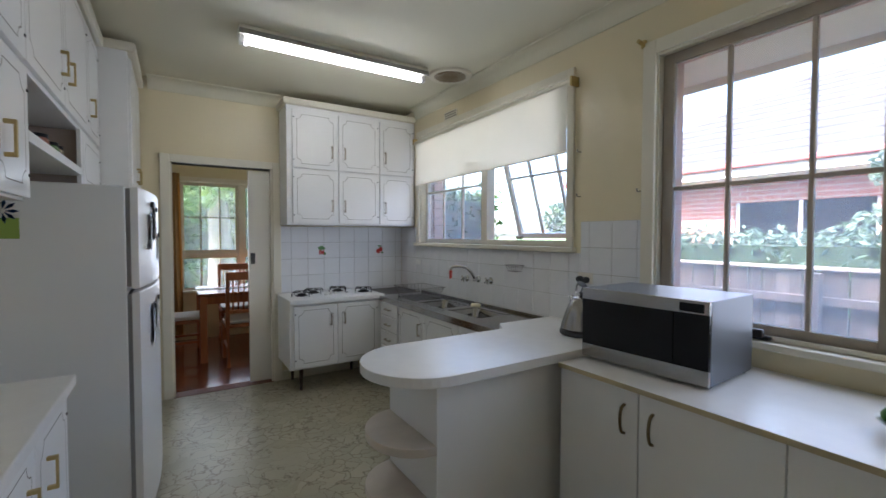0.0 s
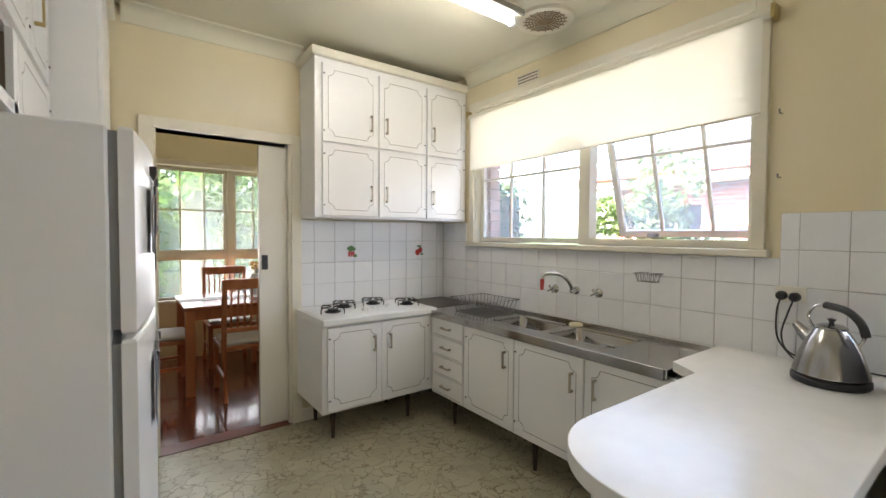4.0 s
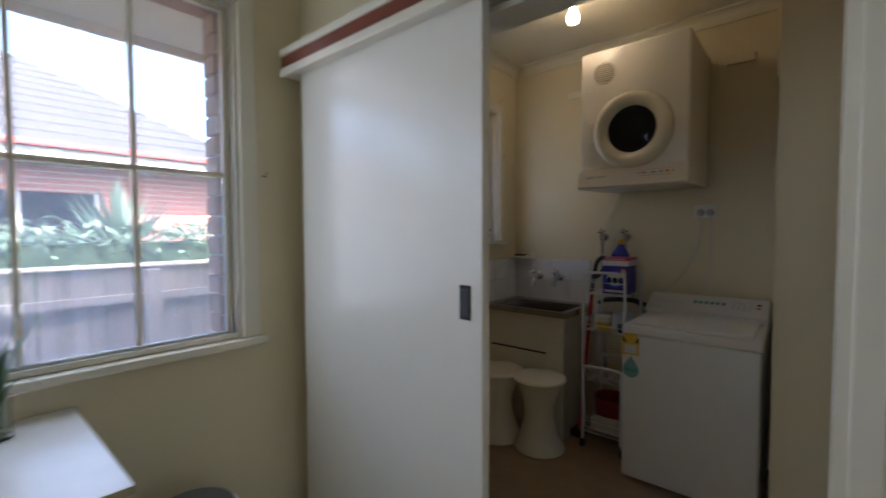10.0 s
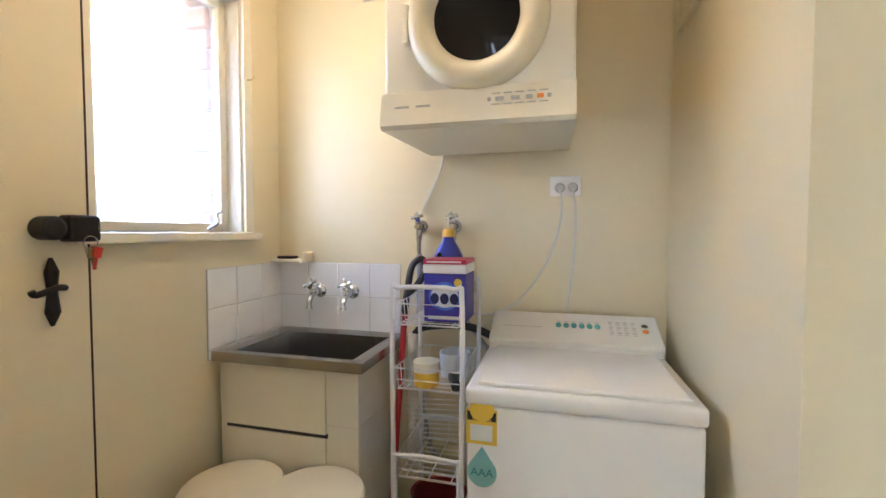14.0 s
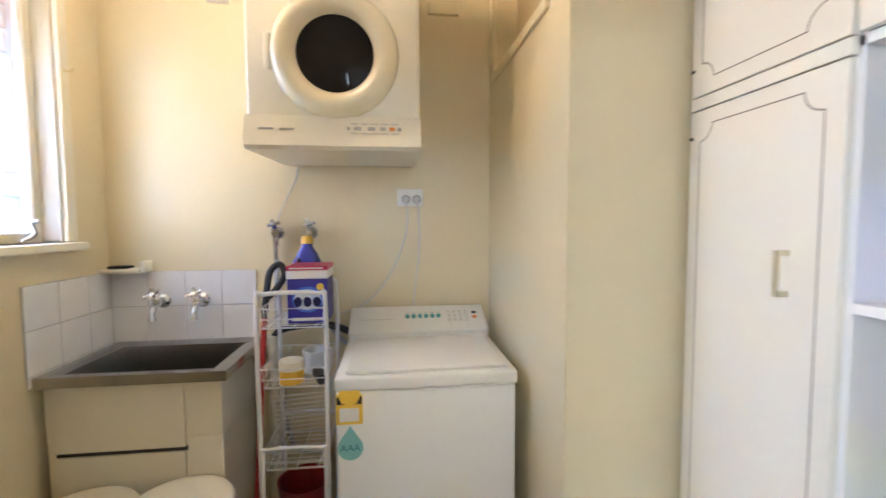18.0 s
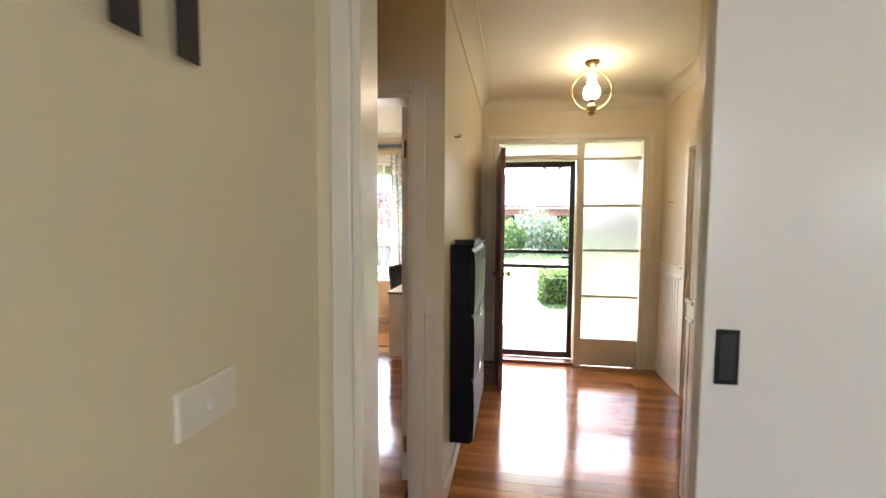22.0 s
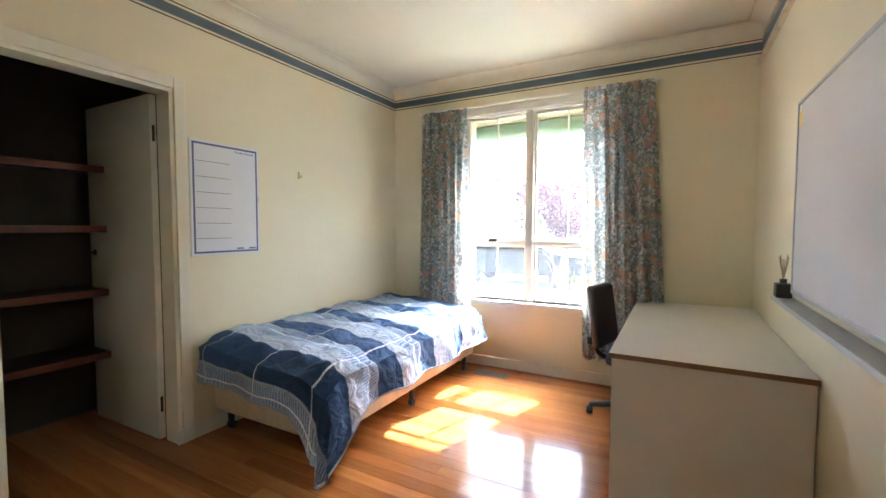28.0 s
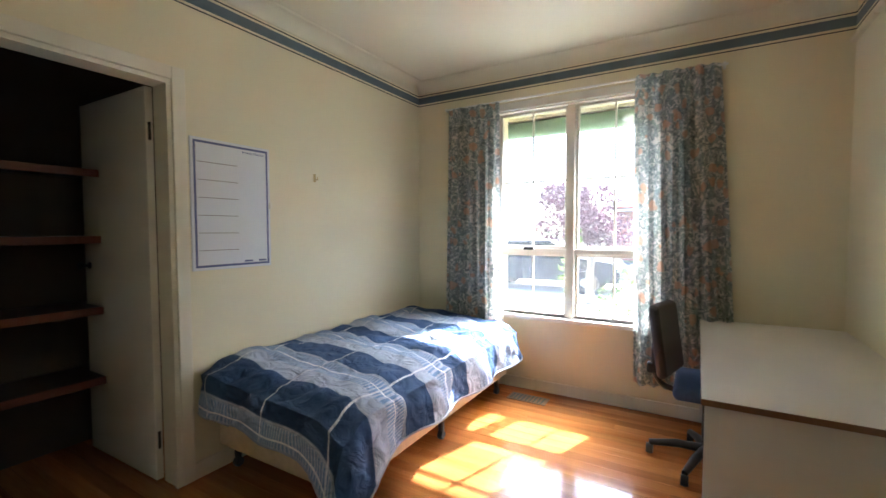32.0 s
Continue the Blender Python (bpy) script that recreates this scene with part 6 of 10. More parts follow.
# fruit pictures on two tiles
def tile_picture(x, z, kind):
    t = thing("tile_picture", "painted fruit picture on a white wall tile", "tile picture", (x, FY - 0.009, z))
    red = mat("picture_red", (0.42, 0.03, 0.02), 0.3) if "picture_red" not in bpy.data.materials else bpy.data.materials["picture_red"]
    green = mat("picture_green", (0.07, 0.2, 0.04), 0.3) if "picture_green" not in bpy.data.materials else bpy.data.materials["picture_green"]
    rr = random.Random(kind)

    def blob(u, v, ru, rv, m_, n_):
        k = 14
        pts = [(u + ru * math.cos(2 * math.pi * i / k) * rr.uniform(0.9, 1.05), v + rv * math.sin(2 * math.pi * i / k)) for i in range(k)]
        bb = bmesh.new()
        bb.faces.new([bb.verts.new((x + a, FY - 0.0092 - rr.uniform(0.0002, 0.0008), z + c)) for a, c in pts])
        part(n_, bb, m_, t)

    if kind:
        blob(-0.015, -0.012, 0.026, 0.026, red, "fruit")
        blob(0.012, 0.008, 0.022, 0.024, red, "fruit")
        blob(0.0, 0.04, 0.024, 0.008, green, "leaf")
        blob(0.028, -0.028, 0.014, 0.010, green, "leaf")
    else:
        for u in (-0.018, 0.0, 0.018):
            blob(u, -0.016, 0.009, 0.024, red, "radish")
        for u, v in ((-0.02, 0.025), (0.0, 0.035), (0.02, 0.022), (0.03, -0.03), (-0.005, 0.012)):
            blob(u, v, 0.016, 0.014, green, "leaf")
    return t


tile_picture(1.185, 1.213, 0)
tile_picture(1.80, 1.21, 1)

# fruit bowl, vase with leaves, bin
fb = thing("fruit_bowl", "white bowl on the bench", "bowl", (1.68, 0.085, BZ))
part("dish", bm_lathe([(0, 0.002), (0.05, 0.0), (0.055, 0.004), (0.085, 0.022), (0.112, 0.045), (0.115, 0.047), (0.108, 0.045), (0.08, 0.027), (0.05, 0.010), (0, 0.009)], 36, (1.68, 0.085, BZ)), WHITE, fb, smooth=True)
LIME, LEMON = mat("green_lime_skin", (0.06, 0.17, 0.02), 0.4, var=0.15, scale=30, bump=0.15, bscale=200), mat("lemon_skin", (0.75, 0.52, 0.05), 0.4, var=0.08, bump=0.15, bscale=200)
rf = random.Random(4)
for k, (dx, dy, dz, le) in enumerate(((-0.06, 0.03, 0.05, 0), (0.0, 0.07, 0.052, 0), (0.06, 0.02, 0.052, 0), (-0.065, -0.035, 0.055, 0), (0.045, -0.05, 0.055, 0), (-0.01, -0.065, 0.05, 0), (-0.075, 0.005, 0.06, 1), (0.005, 0.01, 0.072, 0), (-0.03, 0.035, 0.092, 0), (0.03, -0.02, 0.095, 0), (-0.025, -0.03, 0.098, 0), (0.045, 0.045, 0.09, 1), (0.01, 0.0, 0.125, 0))):
    r = rf.uniform(0.028, 0.033)
    pr = [(0, -r * 1.22), (r * 0.3, -r * 1.08), (r * 0.75, -r * 0.7), (r, 0), (r * 0.75, r * 0.7), (r * 0.3, r * 1.08), (0, r * 1.2)]
    solid("lemon" if le else "lime", bm_lathe(pr, 18, (1.68 + dx * 1.08, 0.085 + dy * 1.08, BZ + dz * 0.92), Euler((rf.uniform(0, 6), rf.uniform(0, 6), 0)).to_matrix().to_4x4()), LEMON if le else LIME, "yellow lemon in the fruit bowl" if le else "green lime in the fruit bowl", "fruit", "citrus in the bowl", smooth=True)
va = thing("vase", "small glass vase with long green leaves on the bench", "vase", (1.93, -0.075, BZ))
part("glass", bm_lathe([(0, 0.0), (0.03, 0.0), (0.032, 0.01), (0.03, 0.09), (0.034, 0.115), (0.031, 0.115), (0.027, 0.09), (0.028, 0.012), (0, 0.012)], 24, (1.93, -0.075, BZ)), glass_mat("clear_glass", (0.9, 0.97, 0.92)), va, smooth=True)
LEAFM = mat("long_leaf", (0.05, 0.13, 0.02), 0.45, var=0.2, scale=20)
for k in range(20):
    a = rf.uniform(0, 6.28)
    sp, h = rf.uniform(0.03, 0.22), rf.uniform(0.26, 0.52)
    p0 = Vector((1.93, -0.075, BZ + 0.03))
    b = bmesh.new()
    ring = []
    w0 = rf.uniform(0.004, 0.009)
    for i in range(8):
        f = i / 7
        c = p0 + Vector((math.cos(a) * sp * f ** 1.6, math.sin(a) * sp * f ** 1.6, h * f - 0.14 * f ** 3 * (sp / 0.2)))
        w = w0 * (1 - f ** 2) + 0.0006
        s = Vector((-math.sin(a), math.cos(a), 0)) * w
        ring.append((b.verts.new(c - s), b.verts.new(c + Vector((0, 0, -w * 0.3))), b.verts.new(c + s)))
    for p_, q_ in zip(ring, ring[1:]):
        b.faces.new((p_[0], p_[1], q_[1], q_[0]))
        b.faces.new((p_[1], p_[2], q_[2], q_[1]))
    part("leaf", b, LEAFM, va, smooth=True)
bi = thing("waste_bin", "grey bin with a dark lid and white liner beside the bench", "bin", (1.80, -0.50, 0))
part("drum", bm_lathe([(0, 0), (0.11, 0), (0.115, 0.01), (0.128, 0.40), (0.128, 0.42), (0, 0.42)], 32, (1.80, -0.50, 0)), mat("pale_grey_plastic", (0.55, 0.56, 0.58), 0.5), bi, smooth=True)
part("liner", bm_lathe([(0.133, 0.31), (0.145, 0.34), (0.140, 0.38), (0.148, 0.425), (0.136, 0.43), (0.13, 0.40)], 26, (1.80, -0.50, 0)), mat("white_bag", (0.8, 0.8, 0.8), 0.5), bi, "white bag liner", smooth=True)
part("lid", put(bm_lathe([(0, 0.03), (0.08, 0.026), (0.13, 0.004), (0.136, -0.01), (0, -0.01)], 32), pose(1.80, -0.50, 0.44)), mat("dark_grey_plastic", (0.10, 0.10, 0.11), 0.4), bi, "dark grey lid", smooth=True)

# hooks and small wall fittings round the windows
for k, (y, z) in enumerate(((1.19, 2.36), (0.21, 2.335), (-0.90, 2.36))):
    solid("curtain_bracket", join(bm_box(EX - 0.02, EX, y - 0.012, y + 0.012, z - 0.02, z + 0.02, 0.003), bm_tube([(EX - 0.02, y, z), (EX - 0.06, y, z + 0.005)], 0.011, 10)), BRASS, "old brass curtain rod bracket on the wall", "bracket", "curtain brackets")
for y, z in ((1.20, 1.60), (-0.90, 1.60)):
    solid("curtain_hook", bm_tube(arc([(EX, y, z), (EX - 0.03, y, z - 0.005), (EX - 0.04, y, z + 0.012)], 4), 0.004), STEEL, "small metal tie-back hook on the wall", "hook", "tie-back hooks")

# fridge papers and kitchen wall bits
PAPER = mat("paper_white", (0.75, 0.75, 0.72), 0.7)
for y, z, w, h, col in ((2.33, 1.38, 0.10, 0.17, (0.7, 0.7, 0.72)), (2.47, 1.42, 0.12, 0.16, (0.65, 0.62, 0.6)), (2.36, 0.93, 0.11, 0.19, (0.55, 0.6, 0.75)), (2.50, 0.97, 0.12, 0.16, (0.7, 0.66, 0.62)), (2.62, 1.30, 0.10, 0.14, (0.7, 0.68, 0.6))):
    t = thing("fridge_note", "printed paper note on the refrigerator door", "note", (-0.12, y, z))
    bx = fridge_face(y + w / 2) + 0.066
    part("sheet", bm_box(bx - 0.0645, bx - 0.063, y - w / 2, y + w / 2, z - h / 2, z + h / 2), mat("note_%d" % int(y * 100), col, 0.7), t)
    for k in range(3):
        part("print_bar", bm_box(bx - 0.063, bx - 0.0626, y - w * 0.38, y + w * (0.35 - 0.1 * k), z + h * (0.25 - 0.22 * k), z + h * (0.31 - 0.22 * k)), GROOVE, t)
    part("magnet", bm_box(bx - 0.063, bx - 0.056, y - 0.012, y + 0.012, z + h / 2 - 0.02, z + h / 2 + 0.004, 0.002), BLACK, t)
solid("fridge_magnet_strip", bm_box(-0.140, -0.118, 2.36, 2.50, 1.50, 1.525, 0.002), BLACK, "black magnetic strip on the refrigerator door", "magnet")
wc = thing("pinwheel_card", "green card with a blue petal pinwheel on the refrigerator side", "card", (-0.53, 2.115, 1.36))
part("card", bm_box(-0.622, -0.548, 2.1165, 2.1199, 1.348, 1.428), mat("lime_card", (0.30, 0.42, 0.08), 0.6), wc)
BLUEP = mat("blue_petal", (0.03, 0.12, 0.32), 0.5)
for k in range(9):
    a = k * 2 * math.pi / 9
    b = bmesh.new()
    b.faces.new([b.verts.new((-0.595 + math.cos(a + da) * r, 2.1145, 1.455 + math.sin(a + da) * r)) for da, r in ((0, 0.008), (0.22, 0.032), (0, 0.05), (-0.22, 0.032))])
    bmesh.ops.solidify(b, geom=list(b.faces), thickness=0.001)
    part("petal", b, BLUEP, wc)
solid("blue_card", bm_box(-0.73, -0.643, 2.1165, 2.1199, 1.364, 1.483), mat("navy_card", (0.02, 0.05, 0.2), 0.6), "dark blue card on the refrigerator side", "card")
for y, c in ((2.36, (0.10, 0.2, 0.06)), (2.45, (0.25, 0.2, 0.12)), (2.17, (0.3, 0.12, 0.08))):
    j = thing("jar", "small glass jar with a dark lid on the open shelf", "jar", (-0.5, y, 1.69), group="jars on the shelf")
    part("glass", bm_lathe([(0, 0), (0.036, 0), (0.038, 0.01), (0.038, 0.055), (0.032, 0.065), (0, 0.065)], 20, (-0.5, y, 1.69)), mat("jar_%d" % int(y * 100), c, 0.15), j, smooth=True)
    part("lid", bm_lathe([(0, 0.065), (0.035, 0.065), (0.035, 0.08), (0, 0.081)], 20, (-0.5, y, 1.69)), BLACKISH, j, "dark lid", smooth=True)

# fire blanket and switch by the hall doorway
fbk = thing("fire_blanket", "red fire blanket pouch with white end and black straps", "fire blanket", (-0.42, SY, 2.0))
part("pouch", bm_box(-0.46, -0.165, SY + 0.001, SY + 0.035, 1.885, 2.33, 0.008), mat("red_plastic", (0.55, 0.02, 0.015), 0.35), fbk)
part("end_cap", bm_box(-0.46, -0.165, SY + 0.001, SY + 0.037, 1.835, 1.887, 0.008), WHITE, fbk)
for x in (-0.36, -0.262):
    part("strap", bm_box(x - 0.020, x + 0.020, SY + 0.014, SY + 0.017, 1.65, 1.84), BLACK, fbk, "black pull strap")
hall_switch = outlet("y", SY, 1, -0.455, -0.328, 1.118, 1.19, "cream light switch by the hall doorway", (), 0, TRIM)
part("rocker", face_box("y", SY, 1, -0.398, -0.384, 0.009, 0.015, 1.142, 1.166, 0.002), WHITE_WARM, hall_switch)
for u in (-0.435, -0.348):
    part("screw_cap", face_box("y", SY, 1, u - 0.004, u + 0.004, 0.009, 0.0105, 1.150, 1.158, 0.001), WHITE_WARM, hall_switch)


# ---- laundry details ----
def bib_tap(owner, x, z, lean=0.0, spout=True):
    """A chunky brass-bodied chrome wall tap on the south wall with a lobed head."""
    y = LY + (0.008 if spout else 0.0)
    k = 1.0 if spout else 0.85
    t = part("tap_body", bm_lathe([(0, 0), (0.031 * k, 0), (0.033 * k, 0.004), (0.027 * k, 0.011), (0.018 * k, 0.016), (0.016 * k, 0.03), (0.0185 * k, 0.034), (0.0185 * k, 0.066), (0.013 * k, 0.074), (0, 0.075)], 24, m=Matrix.Translation((x, y, z)) @ Matrix.Rotation(radians(-90), 4, "X")), CHROME, owner, smooth=True)
    hm = Matrix.Translation((x, y + 0.050, z + 0.008)) @ Matrix.Rotation(radians(-38), 4, "X") @ Matrix.Rotation(radians(lean), 4, "Y")
    part("bonnet", put(bm_lathe([(0, 0), (0.017 * k, 0), (0.017 * k, 0.014), (0.012 * k, 0.02), (0.010 * k, 0.034), (0, 0.034)], 20), hm), CHROME, t, smooth=True)
    part("tap_head", put(bm_lathe([(0, 0.030), (0.015 * k, 0.030), (0.017 * k, 0.036), (0.016 * k, 0.046), (0.009 * k, 0.051), (0, 0.052)], 20), hm), CHROME, t, smooth=True)
    for a_ in range(4):
        q = a_ * math.pi / 2 + 0.4
        part("tap_arm", put(bm_tube([(0.012 * math.cos(q), 0.012 * math.sin(q), 0.040), (0.022 * k * math.cos(q), 0.022 * k * math.sin(q), 0.041), (0.031 * k * math.cos(q), 0.031 * k * math.sin(q), 0.041)], [0.0075, 0.007, 0.0095], 10), hm), CHROME, t, smooth=True)
    if spout:
        part("tap_spout", bm_tube(arc([(x, y + 0.055, z - 0.004), (x - 0.004, y + 0.085, z - 0.018), (x - 0.006, y + 0.105, z - 0.04), (x - 0.006, y + 0.108, z - 0.062)], 5), 0.0125, 12), CHROME, t, smooth=True)
        part("spout_lip", bm_lathe([(0.009, -0.004), (0.0155, -0.004), (0.0155, 0.006), (0.009, 0.006)], 18, (x - 0.006, y + 0.108, z - 0.064)), CHROME, t, smooth=True)
    return t


lt = thing("laundry_tap", "pair of chrome cross-head wall taps over the trough", "tap", (1.76, LY, 1.0))
for x, lean in ((1.845, 12), (1.68, 6)):
    bib_tap(lt, x, 1.02, lean)
mt = thing("washing_machine_tap", "pair of chrome wall stop taps with hoses", "tap", (1.27, LY, 1.3))
for x in (1.35, 1.20):
    t = bib_tap(mt, x, 1.315, 0, False)
    part("hose_tail", bm_tube([(x, LY + 0.045, 1.305), (x, LY + 0.046, 1.27), (x + 0.001, LY + 0.044, 1.25), (x + 0.002, LY + 0.042, 1.20)], [0.014, 0.014, 0.010, 0.010], 12), CHROME, t, smooth=True)
HOSE = mat("grey_hose", (0.42, 0.43, 0.44), 0.5)
part("hose", bm_tube(arc([(1.35, LY + 0.04, 1.20), (1.352, LY + 0.04, 1.0), (1.35, LY + 0.035, 0.7), (1.30, LY + 0.035, 0.35), (1.15, LY + 0.04, 0.3)], 8), 0.011, 10), HOSE, mt, "grey water hose", smooth=True)
part("hose", bm_tube(arc([(1.20, LY + 0.04, 1.20), (1.19, LY + 0.04, 1.0), (1.10, LY + 0.035, 0.86), (1.05, LY + 0.03, 0.8)], 8), 0.011, 10), HOSE, mt, "grey water hose", smooth=True)
CORD = mat("pale_grey_cord", (0.66, 0.65, 0.62), 0.5)
lo = outlet("y", LY, 1, 0.69, 0.81, 1.435, 1.515, "white double power outlet with two grey plugs", ((0.772, 1.466, GREYP), (0.722, 1.466, GREYP)), 2)
for path_ in (((0.772, LY + 0.042, 1.455), (0.765, LY + 0.042, 1.40), (0.775, LY + 0.025, 1.30), (0.83, LY + 0.015, 1.15), (0.92, LY + 0.012, 1.02), (1.02, LY + 0.012, 0.955), (1.10, LY + 0.012, 0.945), (1.15, LY + 0.012, 0.97)),
              ((0.722, LY + 0.042, 1.455), (0.712, LY + 0.040, 1.38), (0.712, LY + 0.02, 1.22), (0.728, LY + 0.012, 1.08), (0.74, LY + 0.012, 0.97), (0.735, LY + 0.014, 0.90)),
              ((1.24, LY + 0.06, 1.62), (1.26, LY + 0.02, 1.56), (1.31, LY + 0.012, 1.46), (1.345, LY + 0.012, 1.38), (1.35, LY + 0.03, 1.335))):
    part("cord", bm_tube(arc(path_, 8), 0.0038, 8), CORD, lo, "pale grey power cord", smooth=True)
sd_ = thing("soap_dish", "cream soap holder on the laundry wall", "soap holder", (1.95, LY, 1.15))
part("tray", bm_box(1.90, 2.055, LY + 0.001, LY + 0.09, 1.15, 1.168, 0.006), TRIM, sd_)
part("lug", bm_box(1.885, 1.905, LY + 0.001, LY + 0.07, 1.15, 1.20, 0.006), TRIM, sd_)
part("soap_bar", bm_box(1.95, 2.03, LY + 0.02, LY + 0.075, 1.168, 1.18, 0.005), BLACKISH, sd_)

# washing machine marks
TEAL_B = mat("teal_button", (0.10, 0.38, 0.40), 0.4)
PANEL = pose(0, -2.868, 0.905, -24)


def oval(x, y, rx_, ry_, h=0.003):
    """A small domed button on the control panel."""
    return put(bm_lathe([(0, h), (0.7, h), (1, h * 0.6), (1, 0), (0, 0)], 16, m=Matrix.Translation((x, y, 0.0295)) @ Matrix.Diagonal((rx_, ry_, 1, 1))), PANEL)


for k in range(6):
    part("button", oval(0.772 - k * 0.028, -0.016, 0.0105, 0.016), TEAL_B, wmn, smooth=True)
    part("print_line", put(bm_box(0.763 - k * 0.028, 0.781 - k * 0.028, -0.042, -0.038, 0.0295, 0.0301), PANEL), GREYP, wmn)
for k in range(4):
    for q in range(3):
        part("button", oval(0.585 - k * 0.026, -0.046 + q * 0.030, 0.0085, 0.0062), CORD, wmn, smooth=True)
        part("print_line", put(bm_box(0.577 - k * 0.026, 0.593 - k * 0.026, -0.034 + q * 0.030, -0.0315 + q * 0.030, 0.0295, 0.0301), PANEL), GREYP, wmn)
part("button", oval(0.468, -0.034, 0.012, 0.009), BLACK, wmn, smooth=True)
part("button", put(bm_lathe([(0, 0), (0.011, 0), (0.011, 0.003), (0, 0.004)], 16, (0.47, 0.0, 0.029)), pose(0, -2.868, 0.905, -24)), mat("orange_button", (0.8, 0.25, 0.03), 0.4), wmn)
part("print_line", put(bm_box(0.83, 0.98, 0.0, 0.003, 0.0295, 0.0302), pose(0, -2.868, 0.905, -24)), GREYP, wmn)
YEL = mat("yellow_sticker", (0.80, 0.55, 0.06), 0.5)
TEAL = mat("teal_sticker", (0.22, 0.48, 0.48), 0.5)
st = part("energy_label", bm_box(0.925, 1.012, -2.3845, -2.3838, 0.645, 0.745), YEL, wmn, "yellow energy rating label")
part("label_arch", put(bm_lathe([(0, 0), (0.035, 0), (0.035, 0.0008), (0, 0.0008)], 24), Matrix.Translation((0.968, -2.3838, 0.745)) @ Matrix.Rotation(radians(-90), 4, "X")), YEL, st)
part("label_band", bm_box(0.928, 1.009, -2.3838, -2.3833, 0.712, 0.738), BLACK, st)
part("label_panel", bm_box(0.938, 1.0, -2.3838, -2.3833, 0.655, 0.700), PAPER, st)


def words(name, text, size, m, material, parent, label=""):
    c = bpy.data.curves.new("text", "FONT")
    c.body, c.size, c.align_x, c.align_y, c.extrude = text, size, "CENTER", "CENTER", 0.0003
    o = bpy.data.objects.new("text", c)
    scene.collection.objects.link(o)
    me = bpy.data.meshes.new_from_object(o.evaluated_get(bpy.context.evaluated_depsgraph_get()))
    bpy.data.objects.remove(o)
    bpy.data.curves.remove(c)
    b = bmesh.new()
    b.from_mesh(me)
    bpy.data.meshes.remove(me)
    b.transform(m)
    return part(name, b, material, parent, label)


def facing(p, yaw):
    """A pose for lettering that is read by someone looking along the heading yaw."""
    return pose(*p, 90, 0, yaw)


words("lettering", "ENERGY", 0.015, facing((0.968, -2.3831, 0.731), 180), YEL, st)
words("lettering", "RATING", 0.015, facing((0.968, -2.3831, 0.718), 180), YEL, st)
drop = [(0.967 + 0.042 * math.cos(radians(a)), 0.565 + 0.042 * math.sin(radians(a))) for a in range(-210, 31, 15)] + [(0.967, 0.64)]
b = bm_prism(drop, -2.3848, -2.3838)
b.transform(Matrix(((1, 0, 0, 0), (0, 0, 1, 0), (0, 1, 0, 0), (0, 0, 0, 1))))
st2 = part("water_label", b, TEAL, wmn, "teal drop-shaped water rating label")
for lab_ in (st, st2):
    lab_.location = (0.014, 0.02, 0.052)
words("lettering", "AAA", 0.032, facing((0.967, -2.3825, 0.565), 180), mat("dark_teal", (0.03, 0.2, 0.22), 0.5), st2)
# dryer marks
for k, (x, w) in enumerate(((0.974, 0.013), (0.945, 0.03), (0.90, 0.03), (0.862, 0.022), (0.832, 0.022), (0.808, 0.014))):
    part("button", put(bm_box(-w * 0.4, w * 0.4, -0.002, 0.002, -0.006, 0.006, 0.002), pose(x, DY + 0.0252, 1.667, -11)), bpy.data.materials["orange_button"] if k == 4 else GREYP, dry)
for x in (1.235, 1.17, 0.945, 0.89):
    part("print_line", put(bm_box(-0.022, 0.022, -0.0012, 0.0012, -0.003, 0.003), pose(x, DY + 0.0255, 1.662 if x > 1.1 else 1.648, -11)), GREYP, dry)
for k in range(9):
    z = -0.045 + k * 0.011
    w = math.sqrt(max(0.0, 0.055 ** 2 - z * z))
    part("vent_slot", bm_box(1.17 - w, 1.17 + w, DY + 0.004, DY + 0.0048, 2.245 + z - 0.003, 2.245 + z + 0.003), mat("slot_tan", (0.35, 0.3, 0.2), 0.6) if "slot_tan" not in bpy.data.materials else bpy.data.materials["slot_tan"], dry)
part("duct_cap", bm_lathe([(0, 0), (0.06, 0), (0.06, 0.04), (0.045, 0.055), (0, 0.055)], 24, (1.0, -2.62, 2.375)), bpy.data.materials["cream_plastic"], dry, smooth=True)
part("door_catch", bm_box(1.215, 1.235, DY, DY + 0.03, 1.85, 1.965, 0.006), DRYW, dry)

for k in range(5):
    for dz in (0.016, -0.016):
        part("print_line", put(bm_box(-0.012, 0.012, -0.0012, 0.0012, -0.0016, 0.0016), pose(0.955 - k * 0.033, DY + 0.0255 - 0.19 * dz, 1.667 + dz, -11)), GREYP, dry)

# iron door furniture
part("rim_lock", join(bm_box(EX - 0.075, EX - 0.03, -2.10, -2.02, 1.265, 1.335, 0.008), bm_lathe([(0, 0), (0.03, 0), (0.03, 0.045), (0.02, 0.05), (0, 0.05)], 20, m=Matrix.Translation((EX - 0.03, -1.985, 1.30)) @ Matrix.Rotation(radians(-90), 4, "Y"))), IRON, ld, "black iron rim lock")
part("lever_plate", bm_tube([(EX - 0.034, -2.0, 1.05), (EX - 0.036, -2.0, 1.085), (EX - 0.036, -2.0, 1.14), (EX - 0.036, -2.0, 1.19), (EX - 0.034, -2.0, 1.225)], [0.004, 0.017, 0.011, 0.016, 0.004], 10), IRON, ld, "black iron lever plate")
